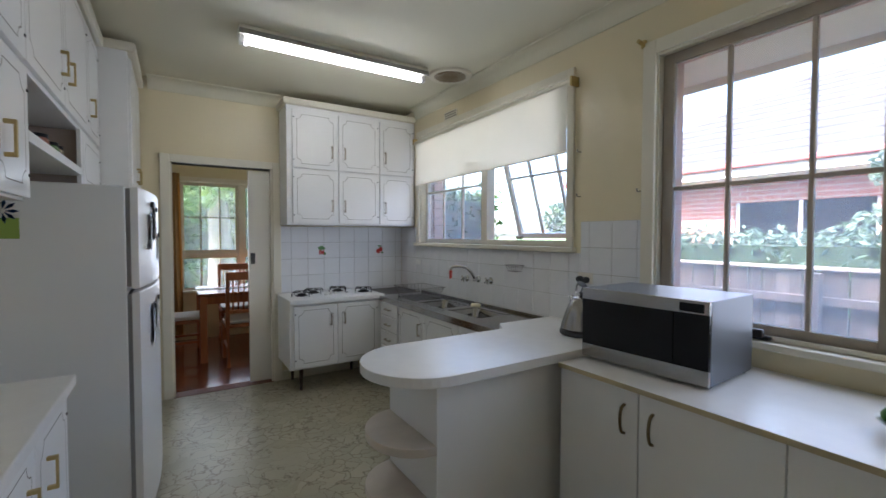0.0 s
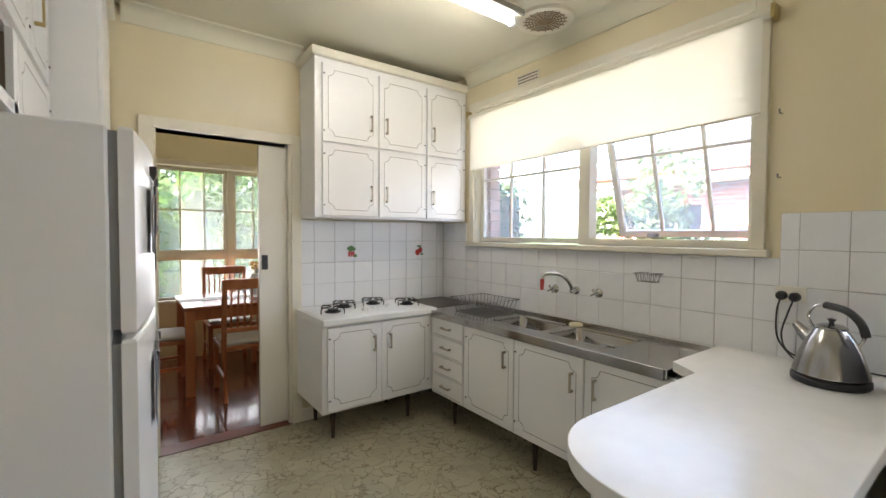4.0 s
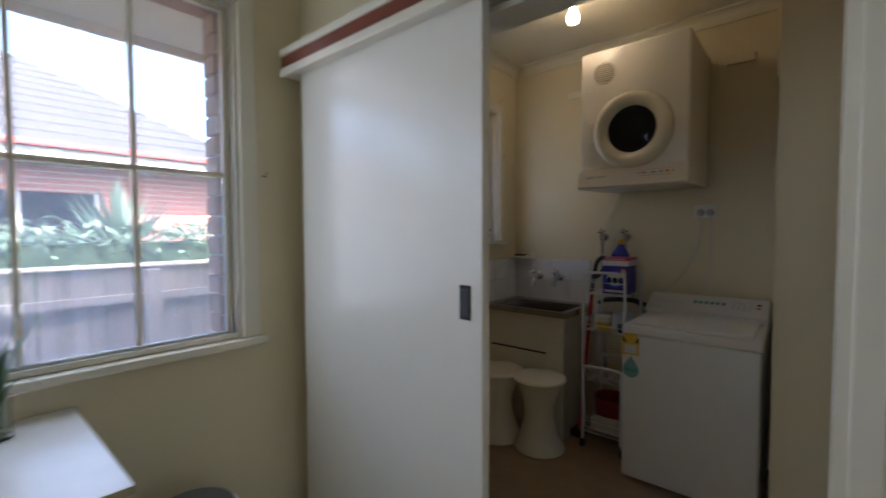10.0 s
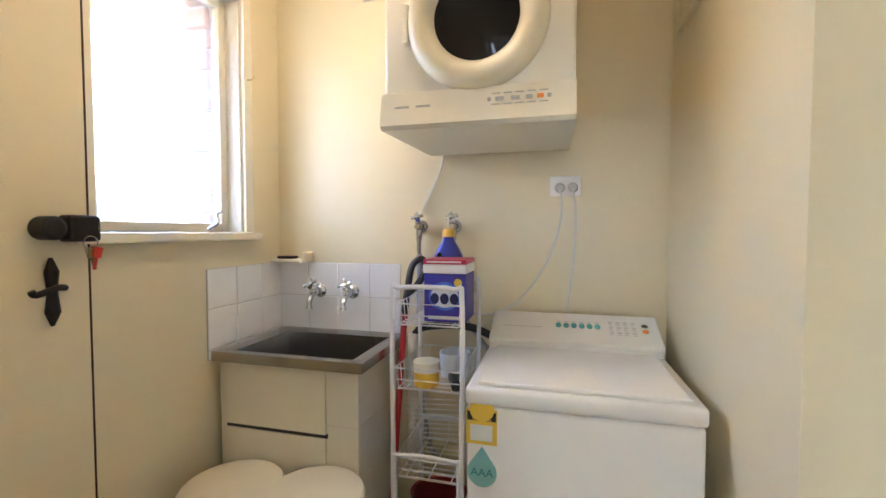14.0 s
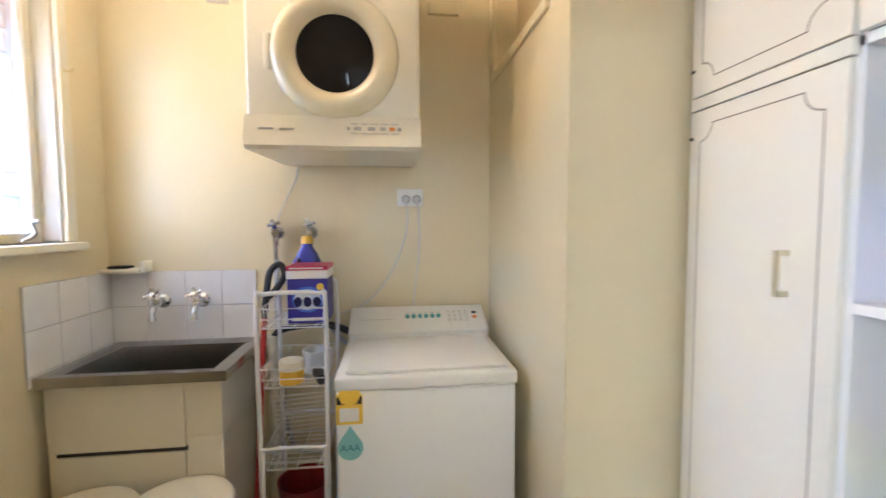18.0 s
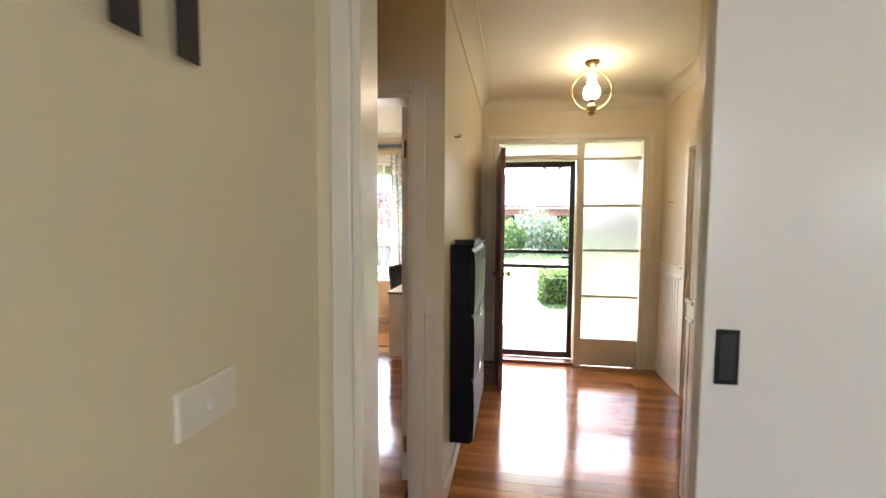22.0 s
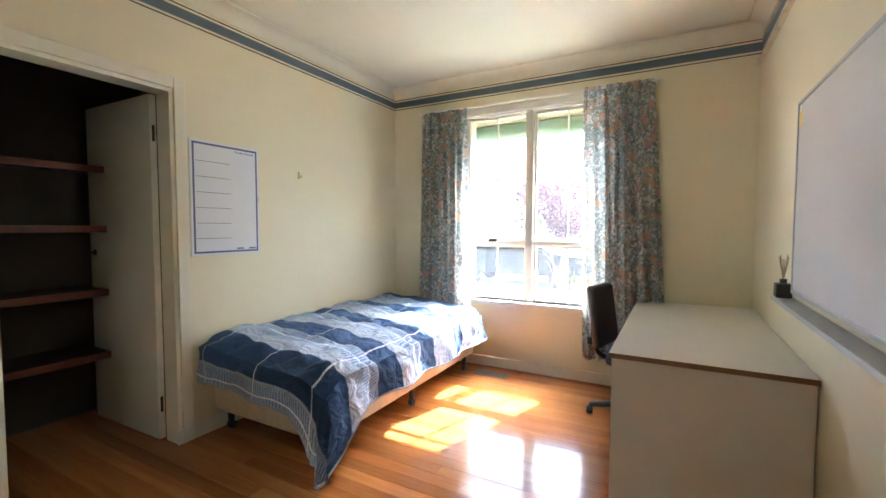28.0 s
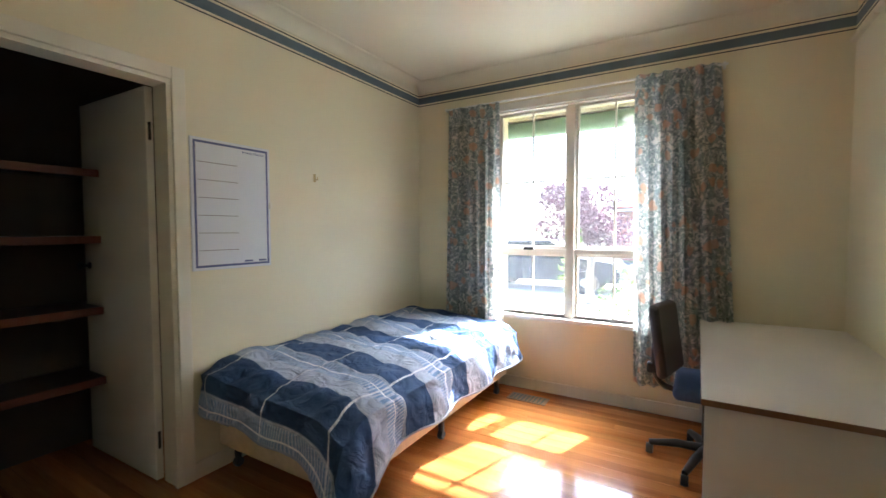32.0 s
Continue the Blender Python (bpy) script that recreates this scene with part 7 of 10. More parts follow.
part("lever", bm_tube(arc([(EX - 0.035, -2.0, 1.15), (EX - 0.08, -2.0, 1.15), (EX - 0.085, -1.98, 1.152), (EX - 0.085, -1.935, 1.14), (EX - 0.085, -1.925, 1.15)], 5), 0.008, 10), IRON, ld, smooth=True)
ky = thing("keys", "bunch of keys hanging from the lock", "keys", (EX - 0.085, -2.06, 1.27))
part("ring", bm_tube([(EX - 0.088, -2.06 + 0.018 * math.cos(a * 0.5236), 1.262 + 0.018 * math.sin(a * 0.5236)) for a in range(12)], 0.0018, 6, True), STEEL, ky)
for k, c in enumerate((STEEL, BRASS, bpy.data.materials["red_rubber"])):
    part("key", put(join(bm_box(-0.0012, 0.0012, -0.011, 0.011, -0.028, 0.0), bm_box(-0.001, 0.001, -0.004, 0.004, -0.06, -0.028)), pose(EX - 0.088 - 0.004 * k, -2.055 - 0.01 * k, 1.25, -14 + 14 * k)), c, ky)
for y, z in ((-2.76, 1.93), (-2.74, 2.33)):
    solid("wall_hook", bm_tube(arc([(EX, y, z), (EX - 0.04, y, z), (EX - 0.05, y, z + 0.012)], 4), 0.003), BRASS, "small brass hook on the laundry wall", "hook")
solid("wall_batten", bm_box(1.53, 1.62, LY, LY + 0.018, 2.31, 2.35, 0.003), TRIM, "short cream timber batten on the wall", "batten")
solid("wall_batten", bm_box(0.52, 0.66, LY, LY + 0.018, 2.31, 2.36, 0.003), WALL, "short cream timber batten on the wall", "batten")

# trolley with baskets
TW = mat("white_coated_wire", (0.78, 0.77, 0.75), 0.35)
tr = thing("wire_trolley", "white wire trolley with stacked baskets beside the washing machine", "trolley", (1.2, -2.72, 0))
TX0, TX1, TY0, TY1 = 1.085, 1.33, -2.90, -2.58
for y in (TY0, TY1):
    part("frame", bm_tube(arc([(TX0, y, 0.05), (TX0, y, 0.3), (TX0, y, 0.6)], 4)[:-1] + arc([(TX0, y, 0.6), (TX0, y, 1.06), (TX0 + 0.03, y, 1.10), (TX1 - 0.03, y, 1.10), (TX1, y, 1.06), (TX1, y, 0.6)], 6) + [Vector((TX1, y, 0.05))], 0.0085, 10), TW, tr, smooth=True)
    part("lower_arch", bm_tube(arc([(TX0 + 0.01, y + 0.012, 0.08), (TX0 + 0.01, y + 0.012, 0.48), (TX0 + 0.03, y + 0.012, 0.52), (TX1 - 0.03, y + 0.012, 0.52), (TX1 - 0.01, y + 0.012, 0.48), (TX1 - 0.01, y + 0.012, 0.08)], 6), 0.007, 10), TW, tr, smooth=True)
for z in (0.97, 0.745, 0.43, 0.10):
    bk = part("basket", bm_tube([(TX0 + 0.008, TY0, z + 0.075), (TX1 - 0.008, TY0, z + 0.075), (TX1 - 0.008, TY1, z + 0.075), (TX0 + 0.008, TY1, z + 0.075)], 0.0035, 6, True), TW, tr)
    part("rim", bm_tube([(TX0 + 0.015, TY0 + 0.01, z), (TX1 - 0.015, TY0 + 0.01, z), (TX1 - 0.015, TY1 - 0.01, z), (TX0 + 0.015, TY1 - 0.01, z)], 0.003, 6, True), TW, bk)
    for k in range(9):
        y = TY0 + (k + 0.5) * (TY1 - TY0) / 9
        part("wire", bm_tube([(TX0 + 0.008, y, z + 0.075), (TX0 + 0.015, y, z), (TX1 - 0.015, y, z), (TX1 - 0.008, y, z + 0.075)], 0.0024, 5), TW, bk)
    for k in range(3):
        x = TX0 + (k + 0.5) * (TX1 - TX0) / 3
        part("wire", bm_tube([(x, TY0, z + 0.075), (x, TY0 + 0.01, z), (x, TY1 - 0.01, z)], 0.0022, 5), TW, bk)
    part("front_wire", bm_tube([(TX0 + 0.01, TY1 - 0.002, z + 0.035), (TX1 - 0.01, TY1 - 0.002, z + 0.035)], 0.0022, 5), TW, bk)
for k in range(9):
    z = 0.545 + k * 0.021
    part("side_wire", bm_tube([(TX0 + 0.012, TY0 + 0.02, z), (TX0 + 0.012, TY1 - 0.10 + 0.008 * k, z), (TX1 - 0.03, TY1 - 0.10 + 0.008 * k, z - 0.012)], 0.0018, 5), TW, tr)
for x in (TX0, TX1):
    for y in (TY0, TY1):
        part("castor", bm_lathe([(0, -0.01), (0.024, -0.01), (0.024, 0.01), (0, 0.01)], 16, (x, y, 0.026), Matrix.Rotation(radians(90), 4, "Y")), BLACK, tr)
        part("castor_fork", bm_box(x - 0.013, x + 0.013, y - 0.01, y + 0.01, 0.026, 0.055, 0.003), BLACK, tr)
NAVY = mat("purple_blue_card", (0.05, 0.04, 0.36), 0.4)
pk = thing("detergent_box", "purple-blue washing powder box with white lid and red band", "detergent box", (1.16, -2.70, 0.975))
part("carton", bm_box(1.085, 1.235, -2.80, -2.64, 0.975, 1.145, 0.003), NAVY, pk)
part("lid", bm_box(1.082, 1.238, -2.803, -2.637, 1.146, 1.178, 0.004), WHITE, pk)
part("red_band", bm_box(1.083, 1.237, -2.802, -2.638, 1.1785, 1.195, 0.002), mat("crimson_card", (0.5, 0.02, 0.08), 0.4), pk)
for k, (dx, dz, rx_, rz_, col) in enumerate(((0.0, 0.005, 0.058, 0.050, (0.10, 0.22, 0.75)), (0.0, 0.005, 0.050, 0.040, (0.72, 0.80, 0.92)), (0.012, 0.022, 0.030, 0.018, (0.85, 0.88, 0.93)))):
    part("splash_mark", put(bm_lathe([(0, 0), (1, 0), (1, 0.0006), (0, 0.0006)], 28), Matrix.Translation((1.160 + dx, -2.6397 + 0.0006 * k, 1.062 + dz)) @ Matrix.Rotation(radians(-90), 4, "X") @ Matrix.Diagonal((rx_, rz_, 1, 1))), mat("card_print_%d" % k, col, 0.4), pk)
for k in range(3):
    part("name_mark", put(bm_lathe([(0.008, 0), (0.0155, 0), (0.0155, 0.0007), (0.008, 0.0007)], 20), Matrix.Translation((1.195 - 0.035 * k, -2.6376, 1.058)) @ Matrix.Rotation(radians(-90), 4, "X") @ Matrix.Diagonal((1, 1.25, 1, 1))), mat("dark_navy", (0.01, 0.01, 0.09), 0.4) if k == 0 else bpy.data.materials["dark_navy"], pk)
part("print_bar", bm_box(1.10, 1.22, -2.6397, -2.6392, 0.985, 0.997), PAPER, pk)
part("print_bar", bm_box(1.10, 1.225, -2.6372, -2.6368, 1.184, 1.190), PAPER, pk)
part("badge", put(bm_lathe([(0, 0), (0.014, 0), (0.014, 0.0008), (0, 0.0008)], 18), Matrix.Translation((1.112, -2.6395, 1.115)) @ Matrix.Rotation(radians(-90), 4, "X")), YEL, pk)


def bottle(name, label, x, y, z, h, w, d, col, cap, capcol, parent_group="", grip=True, band=None, yaw=0.0, lab=None, spray=False):
    """A shouldered plastic bottle with a cap, optional label and trigger."""
    t = thing(name, label, "bottle", (x, y, z), group=parent_group)
    m = pose(x, y, z, 0, 0, yaw)
    b = bmesh.new()
    rings = []
    prof = ((0.0, 0.94), (0.012, 1.0), (0.12, 1.0), (0.55, 0.98), (0.68, 0.86), (0.78, 0.62), (0.86, 0.36), (0.90, 0.30), (0.92, 0.30))
    for f, s in prof:
        ring = []
        for k in range(24):
            a = 2 * math.pi * k / 24
            ca, sa = math.cos(a), math.sin(a)
            e = 0.62
            ring.append(b.verts.new((math.copysign(abs(ca) ** e, ca) * w / 2 * s, math.copysign(abs(sa) ** e, sa) * d / 2 * max(s, 0.45), f * h)))
        rings.append(ring)
    for p_, q_ in zip(rings, rings[1:]):
        for k in range(24):
            b.faces.new((p_[k], p_[(k + 1) % 24], q_[(k + 1) % 24], q_[k]))
    b.faces.new(rings[0][::-1])
    b.faces.new(rings[-1])
    part("body", put(b, m), mat("plastic_%s" % "_".join(str(int(c * 99)) for c in col), col, 0.3, var=0.02), t, smooth=True)
    r = min(w, d) * 0.28
    cm = mat("cap_%s" % "_".join(str(int(c * 99)) for c in capcol), capcol, 0.35, var=0.02)
    if spray:
        part("collar", put(bm_lathe([(0, 0.90 * h), (r, 0.90 * h), (r, 0.97 * h), (0, 0.97 * h)], 18), m), cm, t, smooth=True)
        part("trigger_head", put(bm_box(-0.045, 0.022, -0.014, 0.014, 0.97 * h, 0.97 * h + 0.045, 0.009), m), WHITE, t, smooth=True)
        part("trigger", put(bm_tube(arc([(-0.022, 0, 0.97 * h + 0.005), (-0.034, 0, 0.97 * h - 0.02), (-0.03, 0, 0.97 * h - 0.04)], 4), 0.005, 8), m), cm, t)
    else:
        part("cap", put(bm_lathe([(0, 0.90 * h), (r * 1.15, 0.90 * h), (r * 1.1, 0.97 * h), (r * 0.8, h), (0, h)], 20), m), cm, t, smooth=True)
    if grip:
        # No hollow here: a black block paints the shade of the hand grip.
        part("grip_recess", put(bm_box(w * 0.16, w * 0.30, -d * 0.51, d * 0.51, 0.50 * h, 0.72 * h, 0.008), m), BLACKISH, t, "black block drawn as the hand grip's shade")
    if lab:
        for s in (-1, 1):
            l = part("label", put(bm_box(-w * 0.34, w * 0.34, -0.0006, 0.0006, 0.12 * h, 0.46 * h), m @ Matrix.Translation((0, s * (d / 2 + 0.0007), 0))), mat("lab_%s" % "_".join(str(int(c * 99)) for c in lab), lab, 0.4, var=0.05), t)
            for k in range(3):
                part("print_bar", put(bm_box(-w * 0.24, w * (0.24 - 0.07 * k), -0.0004, 0.0004, (0.20 + 0.08 * k) * h, (0.23 + 0.08 * k) * h), m @ Matrix.Translation((0, s * (d / 2 + 0.0016), 0))), PAPER if sum(lab) < 1.2 else GREYP, l)
    return t


bottle("detergent_bottle", "blue detergent bottle with gold cap behind the powder box", 1.195, -2.84, 0.975, 0.33, 0.13, 0.08, (0.03, 0.05, 0.38), 1, (0.6, 0.38, 0.04), lab=None)
tb = thing("tape_roll", "stacked yellow and cream tape rolls in the trolley", "tape", (1.23, -2.64, 0.75))
part("yellow_roll", bm_lathe([(0.03, 0), (0.045, 0), (0.045, 0.05), (0.03, 0.05)], 28, (1.225, -2.64, 0.75)), mat("yellow_tape", (0.75, 0.45, 0.03), 0.4), tb, smooth=True)
part("cream_roll", bm_lathe([(0.028, 0.051), (0.047, 0.051), (0.047, 0.085), (0.028, 0.085)], 28, (1.225, -2.64, 0.75)), PLAS, tb, smooth=True)
solid("plastic_tub", bm_lathe([(0, 0), (0.05, 0), (0.058, 0.09), (0.055, 0.09), (0.048, 0.006), (0, 0.006)], 24, (1.15, -2.76, 0.75)), mat("milky_plastic", (0.65, 0.68, 0.7), 0.3), "milky plastic tub in the trolley", "tub", smooth=True)
solid("hand_tool", put(bm_box(-0.02, 0.02, -0.06, 0.06, 0, 0.035, 0.01), pose(1.12, -2.64, 0.752, 0, 0, 20)), BLACK, "small black tool in the trolley", "tool")
bkt = thing("bucket", "red bucket with pale cloth at the foot of the trolley", "bucket", (1.2, -2.72, 0.11))
part("pail", bm_lathe([(0, 0), (0.085, 0), (0.105, 0.20), (0.108, 0.205), (0.10, 0.2), (0.08, 0.006), (0, 0.006)], 28, (1.205, -2.73, 0.105)), mat("dark_red_plastic", (0.22, 0.015, 0.015), 0.35), bkt, smooth=True)
part("cloth", bm_box(1.12, 1.29, -2.66, -2.60, 0.11, 0.20, 0.02, 3), mat("pale_cloth", (0.6, 0.55, 0.45), 0.8), bkt, smooth=True)
mp_ = thing("floor_mop", "red-handled mop with a black looped grip leaning on the wall", "mop", (1.39, -2.75, 0))
part("handle", bm_tube([(1.40, -2.70, 0.02), (1.375, -2.84, 1.0)], 0.012, 12), mat("mop_red", (0.45, 0.02, 0.02), 0.35), mp_, smooth=True)
part("grip", bm_tube(arc([(1.377, -2.83, 0.96), (1.372, -2.86, 1.06), (1.36, -2.88, 1.15), (1.32, -2.89, 1.18), (1.305, -2.89, 1.13), (1.34, -2.875, 1.07), (1.37, -2.855, 1.04)], 6), 0.014, 10), BLACK, mp_, "black looped grip", smooth=True)
part("head", bm_box(1.37, 1.45, -2.78, -2.66, 0.0, 0.05, 0.012), BLACK, mp_)
solid("drain_pipe", bm_tube(arc([(1.02, LY + 0.06, 0.86), (1.12, LY + 0.07, 0.90), (1.25, LY + 0.07, 0.90), (1.36, LY + 0.06, 0.86), (1.37, LY + 0.06, 0.7)], 6), 0.016, 10), BLACK, "black drain hose behind the trolley", "hose", smooth=True)
solid("standpipe", bm_tube([(1.37, LY + 0.06, 0.0), (1.37, LY + 0.06, 0.86)], 0.024, 12), TRIM, "cream waste pipe on the laundry wall", "pipe", smooth=True)

# bottles on the cupboard shelves
for a in ((-0.08, -1.585, 1.21, 0.25, 0.13, 0.08, (0.45, 0.48, 0.75), (0.8, 0.8, 0.8), "lilac fabric softener bottle on the shelf", None, False),
          (-0.07, -1.515, 1.21, 0.33, 0.17, 0.10, (0.01, 0.16, 0.55), (0.01, 0.16, 0.55), "large blue detergent bottle on the shelf", (0.02, 0.06, 0.35), False),
          (-0.05, -1.415, 1.21, 0.24, 0.10, 0.07, (0.78, 0.78, 0.78), (0.6, 0.02, 0.02), "white spray bottle with a red collar", (0.6, 0.6, 0.62), True),
          (-0.21, -1.44, 1.21, 0.29, 0.11, 0.08, (0.76, 0.76, 0.76), (0.75, 0.75, 0.75), "white bottle at the back of the shelf", None, False),
          (-0.06, -1.322, 1.21, 0.28, 0.085, 0.07, (0.25, 0.50, 0.36), (0.7, 0.7, 0.7), "green patterned bottle on the shelf", None, False),
          (-0.07, -1.555, 0.74, 0.29, 0.11, 0.07, (0.75, 0.72, 0.06), (0.65, 0.02, 0.02), "yellow cleaner bottle with a red cap", (0.05, 0.3, 0.5), False),
          (-0.05, -1.466, 0.74, 0.21, 0.09, 0.06, (0.78, 0.78, 0.78), (0.6, 0.02, 0.02), "white trigger bottle with a red collar", None, True),
          (-0.05, -1.408, 0.74, 0.20, 0.09, 0.06, (0.78, 0.78, 0.79), (0.6, 0.02, 0.02), "white and blue trigger bottle with a red collar", (0.03, 0.2, 0.5), True),
          (-0.05, -1.345, 0.74, 0.20, 0.06, 0.06, (0.6, 0.58, 0.5), (0.02, 0.02, 0.25), "clear bottle with a dark blue cap", None, False),
          (-0.05, -1.30, 0.74, 0.22, 0.055, 0.055, (0.55, 0.04, 0.03), (0.6, 0.05, 0.04), "red spray can on the shelf", None, False),
          (-0.22, -1.48, 0.74, 0.24, 0.09, 0.06, (0.78, 0.78, 0.78), (0.6, 0.02, 0.02), "white bottle at the back of the shelf", None, True)):
    bottle("cleaning_bottle", a[8], a[0], a[1], a[2], a[3] * 0.86, a[4] * 0.74, a[5] * 0.86, a[6], 1, a[7], "cleaning bottles", grip=a[4] > 0.12, lab=a[9], spray=a[10], yaw=70)
solid("flat_tray", bm_box(-0.12, 0.0, -1.36, -1.24, 1.2105, 1.222, 0.003), STEEL, "flat metal tray on the shelf", "tray")
solid("flat_box", bm_box(-0.25, -0.02, -1.60, -1.30, 0.3205, 0.45, 0.004), PAPER, "white box on the low shelf", "box")

# nook high window and laundry bulb
nw = thing("window_6", "small high timber window with warm lamp glow in its pane colour", "window", (NX, -2.55, 2.02), kind="structure")
surround(nw, "x", NX, 1, -2.85, -2.25, 2.02, 2.5, 0.035, 0.014, WALL, sill=False, reveal=0.1)
part("lower_trim", face_box("x", NX, 1, -2.885, -2.215, 0, 0.014, 1.985, 2.02, 0.003), WALL, nw)
# Opaque amber pane holds the bulb's warm glow in its colour.
part("pane", bm_box(NX - 0.09, NX - 0.086, -2.85, -2.25, 2.02, 2.5), mat("amber_glass", (0.72, 0.56, 0.34), 0.12, bump=0), nw)
lb = thing("bulb_light", "bare lit bulb in a batten holder on the laundry ceiling", "ceiling light", (1.27, -2.25, CH))
part("holder", bm_lathe([(0, 0), (0.04, 0), (0.04, -0.012), (0.024, -0.02), (0.022, -0.06), (0, -0.06)], 24, (1.27, -2.25, CH - 0.001)), WHITE, lb, smooth=True)
part("bulb", bm_lathe([(0, -0.06), (0.014, -0.062), (0.017, -0.08), (0.030, -0.105), (0.033, -0.125), (0.026, -0.148), (0, -0.158)], 24, (1.27, -2.25, CH)), glow_mat("warm_bulb", (1.0, 0.72, 0.44), 5.6), lb, "glowing warm bulb", smooth=True)

# ---- hall details ----
def dado(runs):
    """Panelled dado with a moulded rail and upright ribs: (axis, face, out, u0, u1)."""
    for axis, face, out, u0, u1 in runs:
        d = thing("dado_panelling", "cream painted grooved dado with a moulded rail", "wall panelling", place(axis, face, out, (u0 + u1) / 2, 0, 0), kind="structure")
        part("backing", face_box(axis, face, out, u0, u1, 0, 0.006, 0.09, 0.97), TRIM, d)
        part("rail", face_box(axis, face, out, u0, u1, 0, 0.014, 0.975, 1.06, 0.003), TRIM, d)
        part("rail_bead", face_box(axis, face, out, u0, u1, 0, 0.024, 1.05, 1.075, 0.006), TRIM, d)
        part("rail_bead", face_box(axis, face, out, u0, u1, 0, 0.020, 0.965, 0.985, 0.006), TRIM, d)
        n = max(2, int((u1 - u0) / 0.06))
        w = (u1 - u0) / n
        for k in range(n):
            part("lining_board", face_box(axis, face, out, u0 + k * w + 0.003, u0 + (k + 1) * w - 0.003, 0.006, 0.012, 0.09, 0.963, 0.003), TRIM, d)


dado((("x", HX, 1, -4.6, -2.055), ("x", HX, 1, -1.053, HS), ("y", HS, 1, HWX, -2.89), ("x", HWX, 1, HS, -0.90), ("x", HWX, 1, 0.67, HN), ("y", HN, -1, HWX + 0.03, -3.62), ("y", HN, -1, -2.72, HC), ("y", HP, -1, HC, -1.93), ("y", HP, -1, -1.05, WX - 0.13)))
pe = thing("pendant_light", "brass hoop pendant light with a lit frosted bulb", "pendant light", (-3.22, -0.07, CH))
PX, PY = -3.22, -0.07
part("ceiling_rose", bm_lathe([(0, 0), (0.055, 0), (0.05, -0.02), (0.025, -0.04), (0.008, -0.05), (0, -0.05)], 28, (PX, PY, CH - 0.001)), BRASS, pe, smooth=True)
hoop = [(PX, PY + 0.145 * math.sin(a) * (1 - 0.35 * max(0, -math.cos(a)) ** 1.5) , 2.425 + 0.155 * -math.cos(a)) for a in [k * 2 * math.pi / 36 for k in range(36)]]
part("hoop", bm_tube(hoop, 0.005, 8, True), BRASS, pe, smooth=True)
part("lamp_holder", bm_lathe([(0, 2.23), (0.014, 2.235), (0.028, 2.25), (0.016, 2.265), (0.034, 2.28), (0.038, 2.30), (0.022, 2.32), (0.026, 2.35), (0, 2.352)], 24, (PX, PY, 0)), BRASS, pe, smooth=True)
part("globe", bm_lathe([(0, 2.345), (0.028, 2.35), (0.052, 2.37), (0.062, 2.40), (0.055, 2.435), (0.034, 2.465), (0.028, 2.50), (0.032, 2.53), (0, 2.53)], 28, (PX, PY, 0)), glow_mat("warm_globe", (1.0, 0.82, 0.58), 3), pe, "glowing frosted globe", smooth=True)
part("stem", bm_tube([(PX, PY, 2.575), (PX, PY, 2.60)], 0.006, 8), BRASS, pe)
cl = thing("corridor_light", "warm lit dome light in the corridor", "ceiling light", (-1.4, -3.6, CH))
part("dome", bm_lathe([(0, -0.09), (0.07, -0.08), (0.11, -0.05), (0.125, 0), (0, 0)], 28, (-1.4, -3.6, CH - 0.001)), glow_mat("orange_dome", (1.0, 0.33, 0.06), 1.3), cl, smooth=True)
part("rim", bm_lathe([(0.125, 0.0), (0.135, 0.0), (0.135, -0.02), (0.125, -0.02)], 28, (-1.4, -3.6, CH - 0.001)), BRASS, cl, smooth=True)
solid("tray", join(bm_box(-2.62, -2.16, HS + 0.012, HS + 0.122, 1.3105, 1.318, 0.002), join(bm_box(-2.62, -2.16, HS + 0.114, HS + 0.122, 1.318, 1.334, 0.002), bm_box(-2.168, -2.16, HS + 0.012, HS + 0.114, 1.318, 1.334, 0.002))), BLACK, "black tray on the shoe cabinet", "tray")
for x, z in ((-3.9, 1.62), (-2.2, 1.9)):
    solid("wall_hook", bm_tube(arc([(x, HN if z < 1.8 else HS, z), (x, (HN - 0.03) if z < 1.8 else HS + 0.03, z), (x, (HN - 0.035) if z < 1.8 else HS + 0.035, z + 0.012)], 4), 0.004), BRASS, "small hook on the hall wall", "hook")
sl4 = thing("sliding_door", "cream sliding door standing open in the lounge doorway", "door", (-3.4, HN + 0.06, 0))
part("leaf", bm_box(-3.53, -3.40, HN + 0.05, HN + 0.085, 0.01, 2.01, 0.003), TRIM, sl4)
part("flush_handle", bm_box(-3.47, -3.44, HN + 0.046, HN + 0.05, 1.10, 1.22, 0.002), IRON, sl4)


